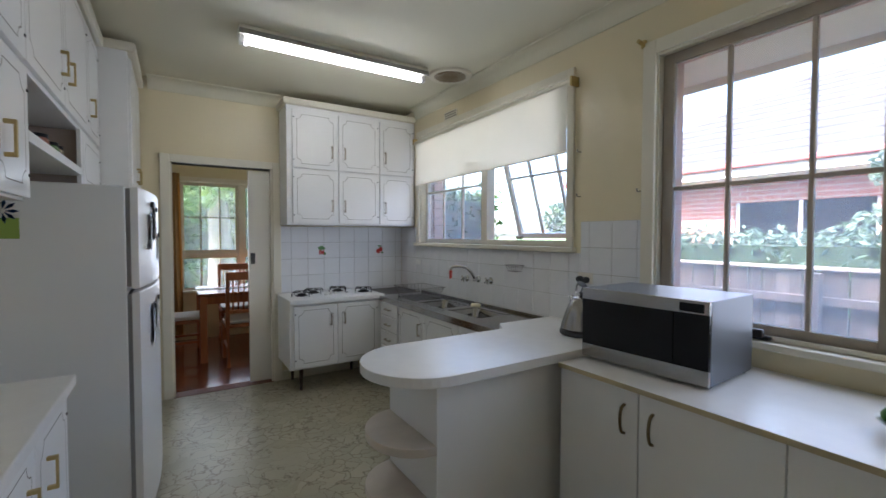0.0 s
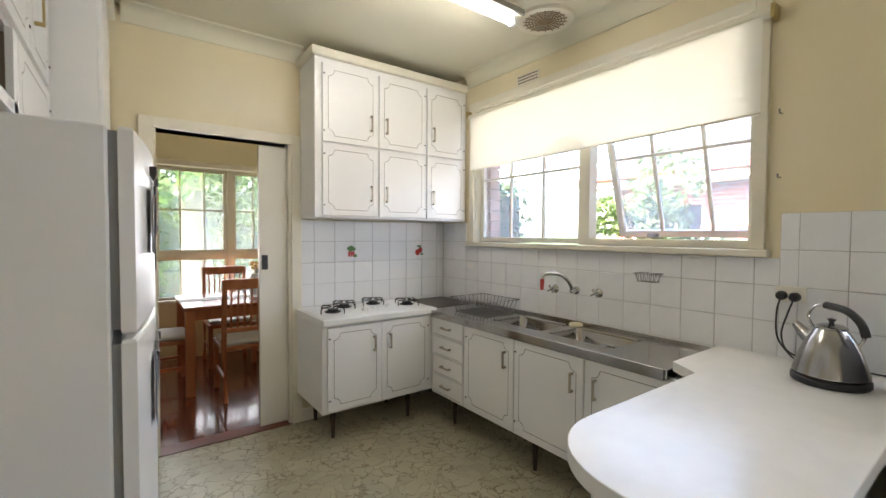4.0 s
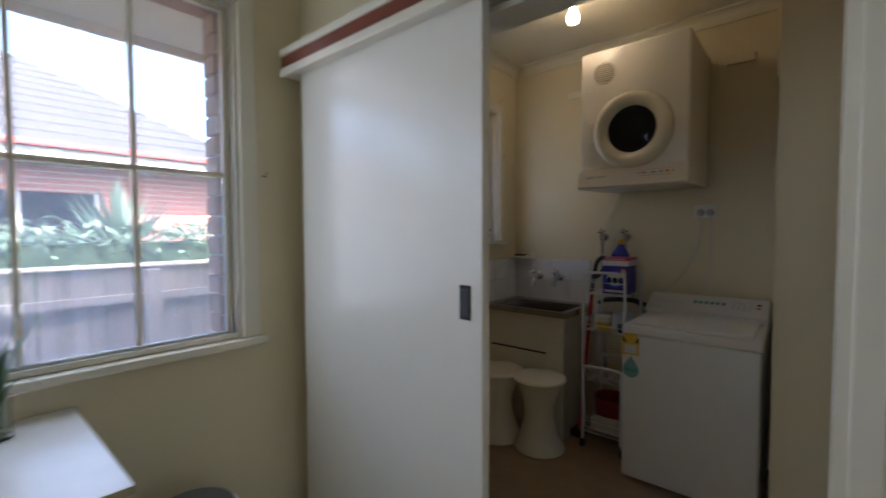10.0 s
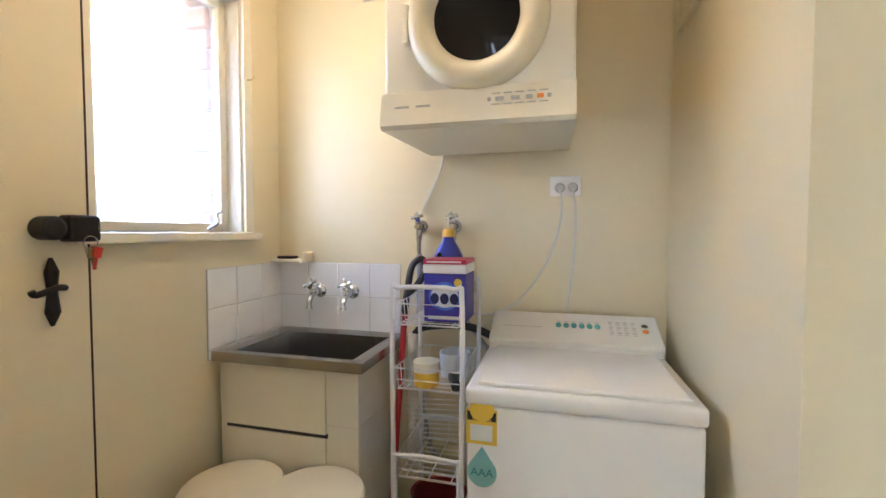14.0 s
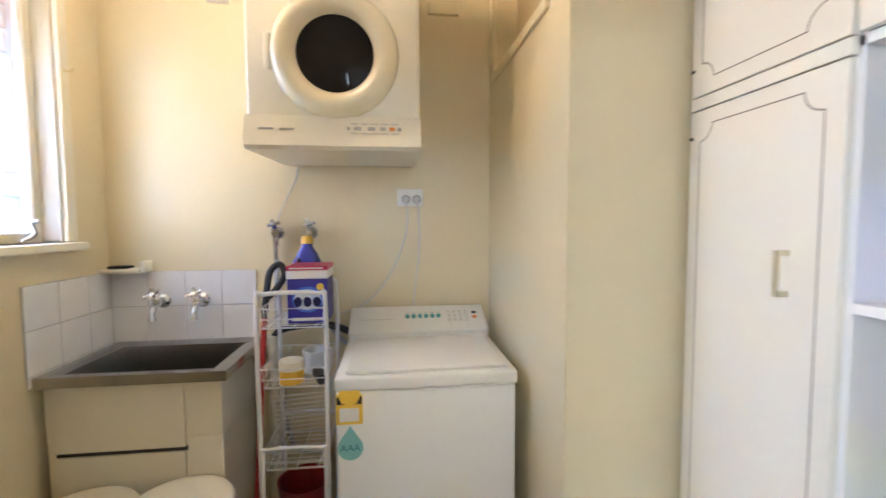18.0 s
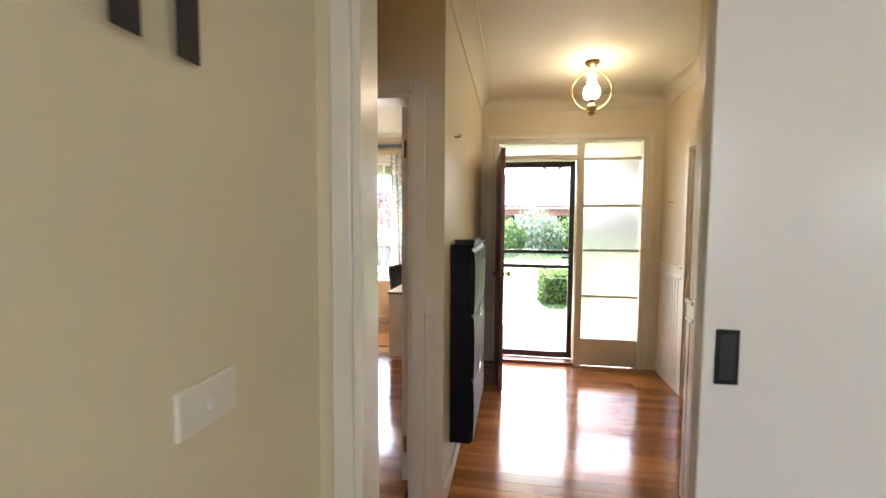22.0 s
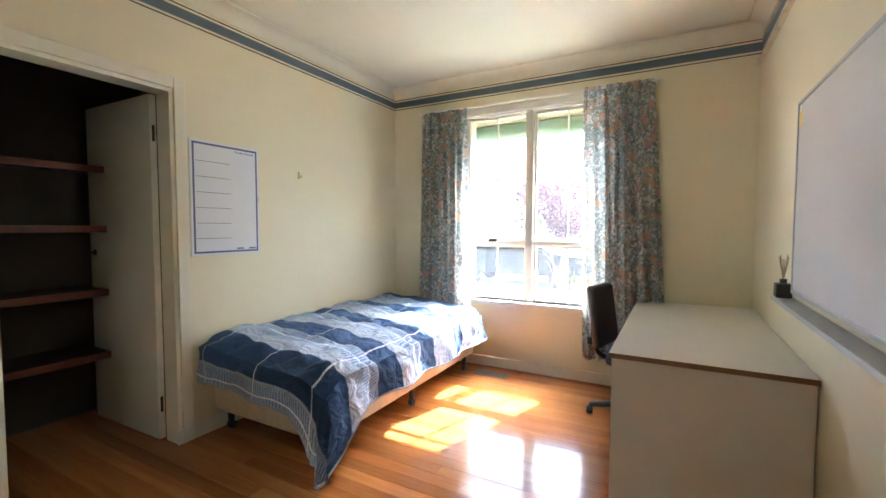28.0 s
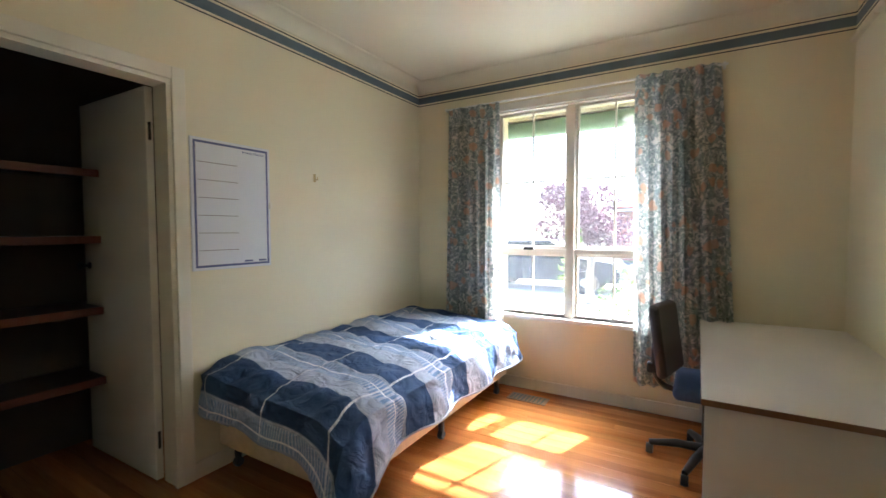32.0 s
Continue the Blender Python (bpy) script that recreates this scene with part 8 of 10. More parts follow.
def curtain(name, label, axis, plane, u0, u1, z0, z1, material, folds, amp=0.03, flare=0.0, seed=1, cat="curtain", lean=0.0, inst=None):
    """A pleated hanging: u along the wall; it widens and wavers towards the hem."""
    rr = random.Random(seed)
    t = thing(name, label, cat, (plane, (u0 + u1) / 2, z0) if axis == "x" else ((u0 + u1) / 2, plane, z0))
    n, k = folds * 10, 14
    ph = [rr.uniform(0, 6.28) for _ in range(6)]
    b = bmesh.new()
    grid = []
    for j in range(k + 1):
        f = j / k
        z = z1 + (z0 - z1) * f
        row = []
        for i in range(n + 1):
            s = i / n
            u = u0 + (u1 - u0) * s + flare * f * (s - 0.5) * 2 + lean * f + 0.008 * math.sin(9 * s + ph[0] + 3 * f)
            d = amp * (0.55 + 0.45 * f) * math.sin(2 * math.pi * folds * s + ph[1] + 0.8 * f * math.sin(5 * s + ph[2])) + 0.4 * amp * math.sin(2 * math.pi * folds * 0.43 * s + ph[3])
            row.append(b.verts.new((plane + d, u, z) if axis == "x" else (u, plane + d, z)))
        grid.append(row)
    for p_, q_ in zip(grid, grid[1:]):
        for i in range(n):
            b.faces.new((p_[i], p_[i + 1], q_[i + 1], q_[i]))
    bmesh.ops.solidify(b, geom=list(b.faces), thickness=0.0015)
    part("cloth", b, material, t, smooth=True)
    return t


def floral_mat():
    m = bpy.data.materials.new("floral_cloth")
    m.use_nodes = True
    nt = m.node_tree
    p = nt.nodes["Principled BSDF"]
    p.inputs["Roughness"].default_value = 0.85
    tc = nt.nodes.new("ShaderNodeTexCoord")
    warp = nt.nodes.new("ShaderNodeTexNoise")
    warp.inputs["Scale"].default_value, warp.inputs["Detail"].default_value = 14.0, 4
    nt.links.new(tc.outputs["Object"], warp.inputs["Vector"])
    mv = nt.nodes.new("ShaderNodeMix")
    mv.data_type = "VECTOR"
    mv.inputs["Factor"].default_value = 0.07
    nt.links.new(tc.outputs["Object"], mv.inputs["A"])
    nt.links.new(warp.outputs["Color"], mv.inputs["B"])
    leaf = nt.nodes.new("ShaderNodeTexNoise")
    leaf.inputs["Scale"].default_value, leaf.inputs["Detail"].default_value, leaf.inputs["Distortion"].default_value = 24.0, 4, 1.8
    nt.links.new(mv.outputs["Result"], leaf.inputs["Vector"])
    r1 = nt.nodes.new("ShaderNodeValToRGB")
    el = r1.color_ramp.elements
    el[0].position, el[0].color = 0.36, (0.27, 0.30, 0.29, 1)
    el[1].position, el[1].color = 0.60, (0.90, 0.87, 0.82, 1)
    for pos, c in ((0.43, (0.50, 0.52, 0.54, 1)), (0.485, (0.33, 0.42, 0.37, 1)), (0.54, (0.64, 0.65, 0.64, 1))):
        e = el.new(pos)
        e.color = c
    nt.links.new(leaf.outputs["Fac"], r1.inputs["Fac"])
    vor = nt.nodes.new("ShaderNodeTexVoronoi")
    vor.inputs["Scale"].default_value = 10.0
    nt.links.new(mv.outputs["Result"], vor.inputs["Vector"])
    r2 = nt.nodes.new("ShaderNodeValToRGB")
    r2.color_ramp.elements[0].position, r2.color_ramp.elements[1].position = 0.26, 0.33
    r2.color_ramp.elements[0].color, r2.color_ramp.elements[1].color = (1, 1, 1, 1), (0, 0, 0, 1)
    nt.links.new(vor.outputs["Distance"], r2.inputs["Fac"])
    pet = nt.nodes.new("ShaderNodeValToRGB")
    pet.color_ramp.elements[0].color, pet.color_ramp.elements[1].color = (0.62, 0.35, 0.22, 1), (0.80, 0.68, 0.57, 1)
    nt.links.new(leaf.outputs["Fac"], pet.inputs["Fac"])
    mx = nt.nodes.new("ShaderNodeMix")
    mx.data_type = "RGBA"
    nt.links.new(r2.outputs["Color"], mx.inputs["Factor"])
    nt.links.new(r1.outputs["Color"], mx.inputs["A"])
    nt.links.new(pet.outputs["Color"], mx.inputs["B"])
    nt.links.new(mx.outputs["Result"], p.inputs["Base Color"])
    trn = nt.nodes.new("ShaderNodeBsdfTranslucent")
    nt.links.new(mx.outputs["Result"], trn.inputs["Color"])
    ms = nt.nodes.new("ShaderNodeMixShader")
    ms.inputs[0].default_value = 0.6
    nt.links.new(p.outputs[0], ms.inputs[1])
    nt.links.new(trn.outputs[0], ms.inputs[2])
    nt.links.new(ms.outputs[0], nt.nodes["Material Output"].inputs[0])
    return m


FLORAL = floral_mat()
curtain("curtain", "grey-green floral curtain gathered beside the bedroom window", "x", BX + 0.09, -3.80, -3.31, 0.30, 2.33, FLORAL, 6, 0.028, 0.03, 3)
curtain("curtain", "grey-green floral curtain hanging behind the desk", "x", BX + 0.09, -2.31, -1.82, 0.22, 2.35, FLORAL, 7, 0.032, 0.06, 5, lean=0.07)
rod = thing("curtain_rod", "thin white curtain rod over the bedroom window", "curtain rod", (BX + 0.07, -2.8, 2.33))
part("rod", bm_tube([(BX + 0.075, -3.83, 2.335), (BX + 0.075, -1.78, 2.335)], 0.008, 10), WHITE, rod, smooth=True)
for y in (-3.82, -1.80):
    part("bracket", bm_box(BX, BX + 0.085, y - 0.008, y + 0.008, 2.325, 2.35, 0.003), WHITE, rod)
curtain("curtain", "olive brown curtain in the room beside the hall", "y", 2.2, -3.9, -2.4, 0.05, 2.4, mat("olive_cloth", (0.12, 0.10, 0.05), 0.85), 14, 0.04, 0, 8)

# painted frieze and coved ceiling of the bedroom
cornice("trim_cornice_bedroom", "cream coved plaster cornice", CEIL, (("x", BX, 1, BS, BN), ("y", BS, 1, BX + 0.1, HX - 0.14), ("y", BN - 0.006, -1, BX + 0.1, HX - 0.14), ("x", HX - 0.136, -1, BS + 0.1, BN - 0.1)), 0.075, 0.09)
BANDM, LINEM = mat("slate_blue_frieze", (0.13, 0.17, 0.20), 0.6, var=0.08, scale=12), mat("dark_frieze_line", (0.03, 0.03, 0.035), 0.6)
for axis, face, out, u0, u1 in (("x", BX, 1, BS, BN - 0.006), ("y", BS, 1, BX + 0.004, HX - 0.136), ("y", BN - 0.006, -1, BX + 0.004, HX - 0.136), ("x", HX - 0.136, -1, BS, BN - 0.006)):
    fz = thing("frieze_band", "slate blue painted frieze band with dark lines", "frieze", place(axis, face, out, (u0 + u1) / 2, 0, 2.44), kind="structure")
    part("band", face_box(axis, face, out, u0, u1, 0, 0.0025, 2.452, 2.508), BANDM, fz)
    for z in (2.434, 2.526):
        part("line", face_box(axis, face, out, u0, u1, 0, 0.0025, z - 0.003, z + 0.003), LINEM, fz)

bl_ = thing("bedroom_light", "lit frosted bedroom ceiling light on a brass base", "ceiling light", (-3.85, -2.61, CH))
part("base", bm_lathe([(0, 0), (0.06, 0), (0.058, -0.025), (0.045, -0.04), (0, -0.04)], 28, (-3.85, -2.61, CH - 0.001)), BRASS, bl_, smooth=True)
part("shade", bm_lathe([(0, -0.04), (0.048, -0.04), (0.06, -0.075), (0.062, -0.12), (0.05, -0.18), (0.028, -0.215), (0, -0.222)], 32, (-3.85, -2.61, CH)), glow_mat("warm_shade", (1.0, 0.90, 0.74), 1.0), bl_, "glowing frosted shade", smooth=True)


# quilt
def quilt_mat():
    m = bpy.data.materials.new("striped_quilt")
    m.use_nodes = True
    nt = m.node_tree
    p = nt.nodes["Principled BSDF"]
    p.inputs["Roughness"].default_value = 0.9
    uv = nt.nodes.new("ShaderNodeUVMap")
    sep = nt.nodes.new("ShaderNodeSeparateXYZ")
    nt.links.new(uv.outputs[0], sep.inputs[0])

    def stripes(axis, freq, lo, hi, shift=0.0):
        ad = nt.nodes.new("ShaderNodeMath")
        ad.operation = "MULTIPLY_ADD"
        ad.inputs[1].default_value, ad.inputs[2].default_value = freq, shift
        nt.links.new(sep.outputs[axis], ad.inputs[0])
        fr_ = nt.nodes.new("ShaderNodeMath")
        fr_.operation = "FRACT"
        nt.links.new(ad.outputs[0], fr_.inputs[0])
        a = nt.nodes.new("ShaderNodeMath")
        a.operation = "GREATER_THAN"
        a.inputs[1].default_value = lo
        c = nt.nodes.new("ShaderNodeMath")
        c.operation = "LESS_THAN"
        c.inputs[1].default_value = hi
        nt.links.new(fr_.outputs[0], a.inputs[0])
        nt.links.new(fr_.outputs[0], c.inputs[0])
        mu = nt.nodes.new("ShaderNodeMath")
        mu.operation = "MULTIPLY"
        nt.links.new(a.outputs[0], mu.inputs[0])
        nt.links.new(c.outputs[0], mu.inputs[1])
        return mu.outputs[0]

    def mix(fac, a, b_):
        mx = nt.nodes.new("ShaderNodeMix")
        mx.data_type = "RGBA"
        nt.links.new(fac, mx.inputs["Factor"])
        for s, v in (("A", a), ("B", b_)):
            if isinstance(v, tuple):
                mx.inputs[s].default_value = (*v, 1)
            else:
                nt.links.new(v, mx.inputs[s])
        return mx.outputs["Result"]

    # u runs along the bed in metres, v across it
    fine = stripes(0, 90.0, 0.0, 0.5)
    base = mix(fine, (0.28, 0.33, 0.45), (0.44, 0.48, 0.58))
    fine2 = stripes(1, 60.0, 0.0, 0.5)
    alt = mix(fine2, (0.16, 0.25, 0.43), (0.38, 0.44, 0.57))
    block = stripes(0, 1 / 0.46, 0.50, 0.78, 0.1)
    c1 = mix(block, base, alt)
    navy = stripes(0, 1 / 0.46, 0.04, 0.46, 0.1)
    c2 = mix(navy, c1, (0.032, 0.076, 0.185))
    white = stripes(0, 1 / 0.46, 0.62, 0.64, 0.1)
    c3 = mix(white, c2, (0.75, 0.76, 0.78))
    wl = stripes(1, 1 / 0.40, 0.30, 0.32)
    c4 = mix(wl, c3, (0.62, 0.63, 0.68))
    nt.links.new(c4, p.inputs["Base Color"])
    no = nt.nodes.new("ShaderNodeTexNoise")
    no.inputs["Scale"].default_value, no.inputs["Detail"].default_value, no.inputs["Distortion"].default_value = 11.0, 5.0, 1.2
    tcq = nt.nodes.new("ShaderNodeTexCoord")
    nt.links.new(tcq.outputs["Object"], no.inputs["Vector"])
    bp_ = nt.nodes.new("ShaderNodeBump")
    bp_.inputs["Strength"].default_value, bp_.inputs["Distance"].default_value = 0.9, 0.03
    nt.links.new(no.outputs["Fac"], bp_.inputs["Height"])
    nt.links.new(bp_.outputs["Normal"], p.inputs["Normal"])
    return m


qt = thing("quilt", "rumpled blue and grey striped quilt spread over the bed", "quilt", (-4.55, -3.68, 0.5))
b = bmesh.new()
uvl = b.loops.layers.uv.new("UVMap")
NU, NV = 110, 64
X0, X1 = -5.52, -3.60     # along the bed; beyond X1 it hangs over the foot end
U0, U1, V0, V1 = 0.0, 2.12, 0.0, 1.195
vg = []
for i in range(NU + 1):
    u = U0 + (U1 - U0) * i / NU
    row = []
    for j in range(NV + 1):
        v = V0 + (V1 - V0) * j / NV
        # along: on top until the foot edge, then down
        over_u, over_v = max(0.0, u - (X1 - X0)), max(0.0, v - 0.955)
        x = X0 + min(u, X1 - X0)
        y = -4.14 + min(v, 0.955)
        z = 0.545 + 0.055 * (1 - min(v, 0.955) / 0.955)
        nz = noise.noise(Vector((u * 3.1, v * 4.3, 0.3))) * 0.020 + noise.noise(Vector((u * 9, v * 8, 1.7))) * 0.014 + abs(noise.noise(Vector((u * 5 + v * 6, v * 3 - u, 4.1)))) * 0.030 + abs(noise.noise(Vector((u * 13 - v * 4, v * 9 + u * 5, 7.7)))) * 0.012
        puff = 0.014 * abs(math.sin(math.pi * u / 0.23)) ** 0.6 * abs(math.sin(math.pi * v / 0.24)) ** 0.6
        round_u = 0.05 * (1 - min(1.0, max(0.0, (X1 - X0) - u) / 0.11)) ** 2 if u < X1 - X0 else 0.05
        round_v = 0.045 * (1 - min(1.0, max(0.0, 0.955 - v) / 0.10)) ** 2 if v < 0.955 else 0.045
        z += nz + puff - round_u - round_v
        corner = min(over_u / 0.20, 1.0) * min(over_v / 0.27, 1.0)
        sag_u = max(0.0, (v - 0.66) / 0.295) ** 2 if v < 0.955 else 1.0
        sag_v = max(0.0, (u - 1.52) / 0.40) ** 2 if u < 1.92 else 1.0
        if over_u:
            z -= 0.17 * sag_u * (1 - 0.55 * corner) * over_u / 0.20
        if over_v:
            z -= 0.15 * sag_v * (1 - 0.55 * corner) * over_v / 0.24
        if over_u:
            x += 0.035 + 0.10 * over_u + nz + puff * 0.8 + 0.025 * math.sin(v * 14) * over_u / 0.3
            z -= over_u * (1.0 - 0.14 * min(over_v / 0.1, 1.0))
        if over_v:
            y += 0.035 + 0.16 * over_v + nz + puff * 0.8 + 0.03 * math.sin(u * 11) * over_v / 0.27
            z -= over_v * (0.92 + 0.08 * min(over_u / 0.1, 1.0))
        if over_u and over_v:
            x += 0.05 * corner + 0.03 * math.sin((over_u - over_v) * 22)
            y += 0.02 * corner
        row.append((b.verts.new((x, y, max(z, 0.035))), (u, v)))
    vg.append(row)
for i in range(NU):
    for j in range(NV):
        q = (vg[i][j], vg[i + 1][j], vg[i + 1][j + 1], vg[i][j + 1])
        f = b.faces.new([w[0] for w in q])
        for lp, w in zip(f.loops, q):
            lp[uvl].uv = w[1]
bmesh.ops.recalc_face_normals(b, faces=b.faces)
rim = [v[0].co.copy() for v in vg[NU]] + [vg[i][NV][0].co.copy() for i in range(NU - 1, -1, -1)]
QM = quilt_mat()
part("cover", b, QM, qt, smooth=True)
part("hem", bm_tube(rim[::2], 0.006, 8), mat("grey_blue_hem", (0.30, 0.34, 0.45), 0.9), qt, "padded grey-blue hem", smooth=True)


# chair, boards, diffuser, grate, closet shelves
ch = thing("office_chair", "dark office chair with a blue seat at the desk", "chair", (-5.0, -1.95, 0))
CXX, CYY = -5.02, -1.86
part("hub", bm_tube([(CXX, CYY, 0.06), (CXX, CYY, 0.40)], 0.024, 14), BLACK, ch, smooth=True)
for k in range(5):
    a = radians(72 * k - 92)
    ex, ey = CXX + 0.28 * math.cos(a), CYY + 0.28 * math.sin(a)
    part("leg", bm_tube([(CXX, CYY, 0.10), ((CXX + ex) / 2, (CYY + ey) / 2, 0.095), (ex, ey, 0.065)], [0.026, 0.022, 0.016], 10), BLACK, ch, smooth=True)
    part("castor", bm_lathe([(0, -0.018), (0.026, -0.018), (0.029, 0), (0.026, 0.018), (0, 0.018)], 16, (ex, ey, 0.029), Matrix.Rotation(radians(90), 4, "X")), BLACK, ch, smooth=True)
CLOTHB = mat("blue_seat_cloth", (0.05, 0.10, 0.22), 0.85, var=0.1, scale=60)
part("seat", bm_box(CXX - 0.22, CXX + 0.22, CYY - 0.16, CYY + 0.24, 0.41, 0.48, 0.03, 3), CLOTHB, ch, "blue cloth seat", smooth=True)
b = bm_box(-0.20, 0.20, -0.028, 0.028, -0.20, 0.20, 0.026, 4)
for v_ in b.verts:
    s = 1 - 0.30 * abs(v_.co.z / 0.2) ** 2.5
    v_.co.x *= s
    v_.co.y += 0.06 * (v_.co.x / 0.2) ** 2
part("backrest", put(b, pose(CXX + 0.02, CYY - 0.23, 0.69, 8, 0, -14)), mat("charcoal_vinyl", (0.035, 0.036, 0.04), 0.5), ch, "charcoal backrest", smooth=True)
part("back_arm", bm_tube(arc([(CXX, CYY - 0.02, 0.40), (CXX, CYY - 0.20, 0.41), (CXX + 0.01, CYY - 0.26, 0.50), (CXX + 0.02, CYY - 0.26, 0.66)], 5), 0.016, 10), BLACK, ch, smooth=True)
part("height_knob", bm_box(CXX - 0.02, CXX + 0.03, CYY - 0.30, CYY - 0.25, 0.48, 0.54, 0.01), BLACK, ch)

wp = thing("weekly_planner", "white weekly planner board with blue border on the wall", "whiteboard", (-3.77, BS, 1.1))
part("board", bm_box(-4.01, -3.54, BS, BS + 0.012, 1.09, 1.785, 0.003), mat("planner_white", (0.74, 0.75, 0.77), 0.25, var=0.01), wp)
INK = mat("planner_blue", (0.11, 0.12, 0.24), 0.4)
for a in ((-3.995, -3.983, 1.105, 1.77), (-3.567, -3.555, 1.105, 1.77), (-3.983, -3.567, 1.758, 1.77), (-3.983, -3.567, 1.105, 1.117)):
    part("border", bm_box(a[0], a[1], BS + 0.012, BS + 0.0128, a[2], a[3]), INK, wp)
for k in range(6):
    z = 1.66 - k * 0.093
    part("rule", bm_box(-3.80, -3.575, BS + 0.012, BS + 0.0126, z - 0.0015, z + 0.0015), GROOVE, wp)
words("lettering", "Weekly Planner", 0.022, facing((-3.90, BS + 0.0125, 1.742), 180), INK, wp)
for x, w in ((-3.86, 0.05), (-3.95, 0.05)):
    part("print_bar", bm_box(x - w / 2, x + w / 2, BS + 0.012, BS + 0.0126, 1.122, 1.132), INK, wp)
part("clip", bm_box(-4.02, -4.0, BS, BS + 0.02, 1.43, 1.47, 0.003), TRIM, wp)
solid("wall_hook", join(bm_box(-4.38, -4.362, BS, BS + 0.006, 1.625, 1.68, 0.002), bm_tube(arc([(-4.371, BS + 0.005, 1.645), (-4.371, BS + 0.03, 1.64), (-4.371, BS + 0.033, 1.655)], 4), 0.004)), BRASS, "small brass hook on the bedroom wall", "hook")

wbd = thing("whiteboard", "large whiteboard with grey frame and pen ledge over the desk", "whiteboard", (-3.85, BN, 1.0))
WY = BN - 0.008
part("board", bm_box(-4.46, -3.25, WY - 0.014, WY, 0.985, 1.80, 0.002), mat("board_white", (0.76, 0.77, 0.80), 0.18, var=0.01), wbd)
for a in ((-4.475, -4.46, 0.97, 1.815), (-3.25, -3.235, 0.97, 1.815), (-4.46, -3.25, 1.80, 1.815), (-4.46, -3.25, 0.97, 0.985)):
    part("frame", bm_box(a[0], a[1], WY - 0.018, WY, a[2], a[3], 0.002), GREYP, wbd)
part("pen_ledge", bm_box(-4.56, -3.25, WY - 0.075, WY - 0.001, 0.925, 0.945, 0.003), GREYP, wbd, "grey pen ledge")
part("sticker", bm_box(-4.452, -4.41, WY - 0.0148, WY - 0.014, 1.70, 1.765), YEL, wbd, "yellow sticker")
part("sticker", bm_box(-4.452, -4.41, WY - 0.0148, WY - 0.014, 1.766, 1.792), PAPER, wbd)
rd = thing("reed_diffuser", "black reed diffuser bottle with sticks on the ledge", "diffuser", (-4.50, WY - 0.04, 0.945))
part("bottle", bm_box(-4.53, -4.465, WY - 0.07, WY - 0.01, 0.945, 1.01, 0.006), BLACK, rd)
part("neck", bm_lathe([(0, 1.01), (0.014, 1.01), (0.014, 1.03), (0, 1.03)], 14, (-4.497, WY - 0.04, 0)), BLACK, rd)
for k in range(6):
    part("reed", bm_tube([(-4.497, WY - 0.04, 1.02), (-4.497 + 0.022 * math.cos(k * 1.05), WY - 0.04 + 0.018 * math.sin(k * 1.05), 1.12 + 0.01 * (k % 3))], 0.002, 6), mat("reed", (0.5, 0.36, 0.2), 0.7) if "reed" not in bpy.data.materials else bpy.data.materials["reed"], rd)
gt = thing("floor_vent", "brown metal heating vent in the bedroom floor", "floor vent", (-5.43, -2.98, 0), kind="")
part("frame", bm_box(-5.50, -5.36, -3.17, -2.87, 0.0005, 0.006, 0.002), mat("brown_metal", (0.16, 0.09, 0.05), 0.4, 0.5), gt)
for k in range(9):
    part("slat", bm_box(-5.485, -5.375, -3.15 + k * 0.03, -3.135 + k * 0.03, 0.006, 0.008), BLACK, gt)
for z in (0.45, 0.85, 1.25, 1.62):
    s_ = thing("closet_shelf", "dark timber closet shelf on a bracket", "shelf", (-3.2, BS - 0.9, z), group="closet shelves")
    part("board", bm_box(-3.79, -2.14, BS - 0.998, BS - 0.66, z, z + 0.022, 0.002), LEG_WOOD, s_)
    part("front_edge", bm_box(-3.79, -2.14, BS - 0.66, BS - 0.645, z - 0.02, z + 0.022, 0.002), RAIL_WOOD, s_)
solid("cable_plug", bm_box(-5.63, -5.60, -1.35, -1.28, 0.28, 0.34, 0.004), WHITE, "white wall socket by the desk", "power outlet")

# ---- dining room ----
DY0 = 0.0
tbz = 0.74
tab = thing("dining_table", "reddish timber dining table with square legs", "table", (0.75, 5.45, 0))
TABW = wood_mat("red_table_wood", (0.32, 0.10, 0.04), (0.20, 0.055, 0.025), 0.25, "X", 6.0)
part("top", bm_box(0.17, 1.50, 4.98, 5.85, tbz - 0.03, tbz, 0.006), TABW, tab)
part("apron", bm_box(0.22, 1.45, 5.03, 5.80, tbz - 0.12, tbz - 0.031, 0.003), CHAIR_WOOD, tab)
for x in (0.215, 1.455):
    for y in (5.03, 5.80):
        part("leg", bm_box(x - 0.035, x + 0.035, y - 0.035, y + 0.035, 0, tbz - 0.031, 0.004), CHAIR_WOOD, tab)
solid("table_runner", bm_box(0.172, 1.2, 5.33, 5.52, tbz + 0.0005, tbz + 0.003), mat("pale_runner", (0.6, 0.6, 0.62), 0.8), "pale cloth runner on the dining table", "runner")


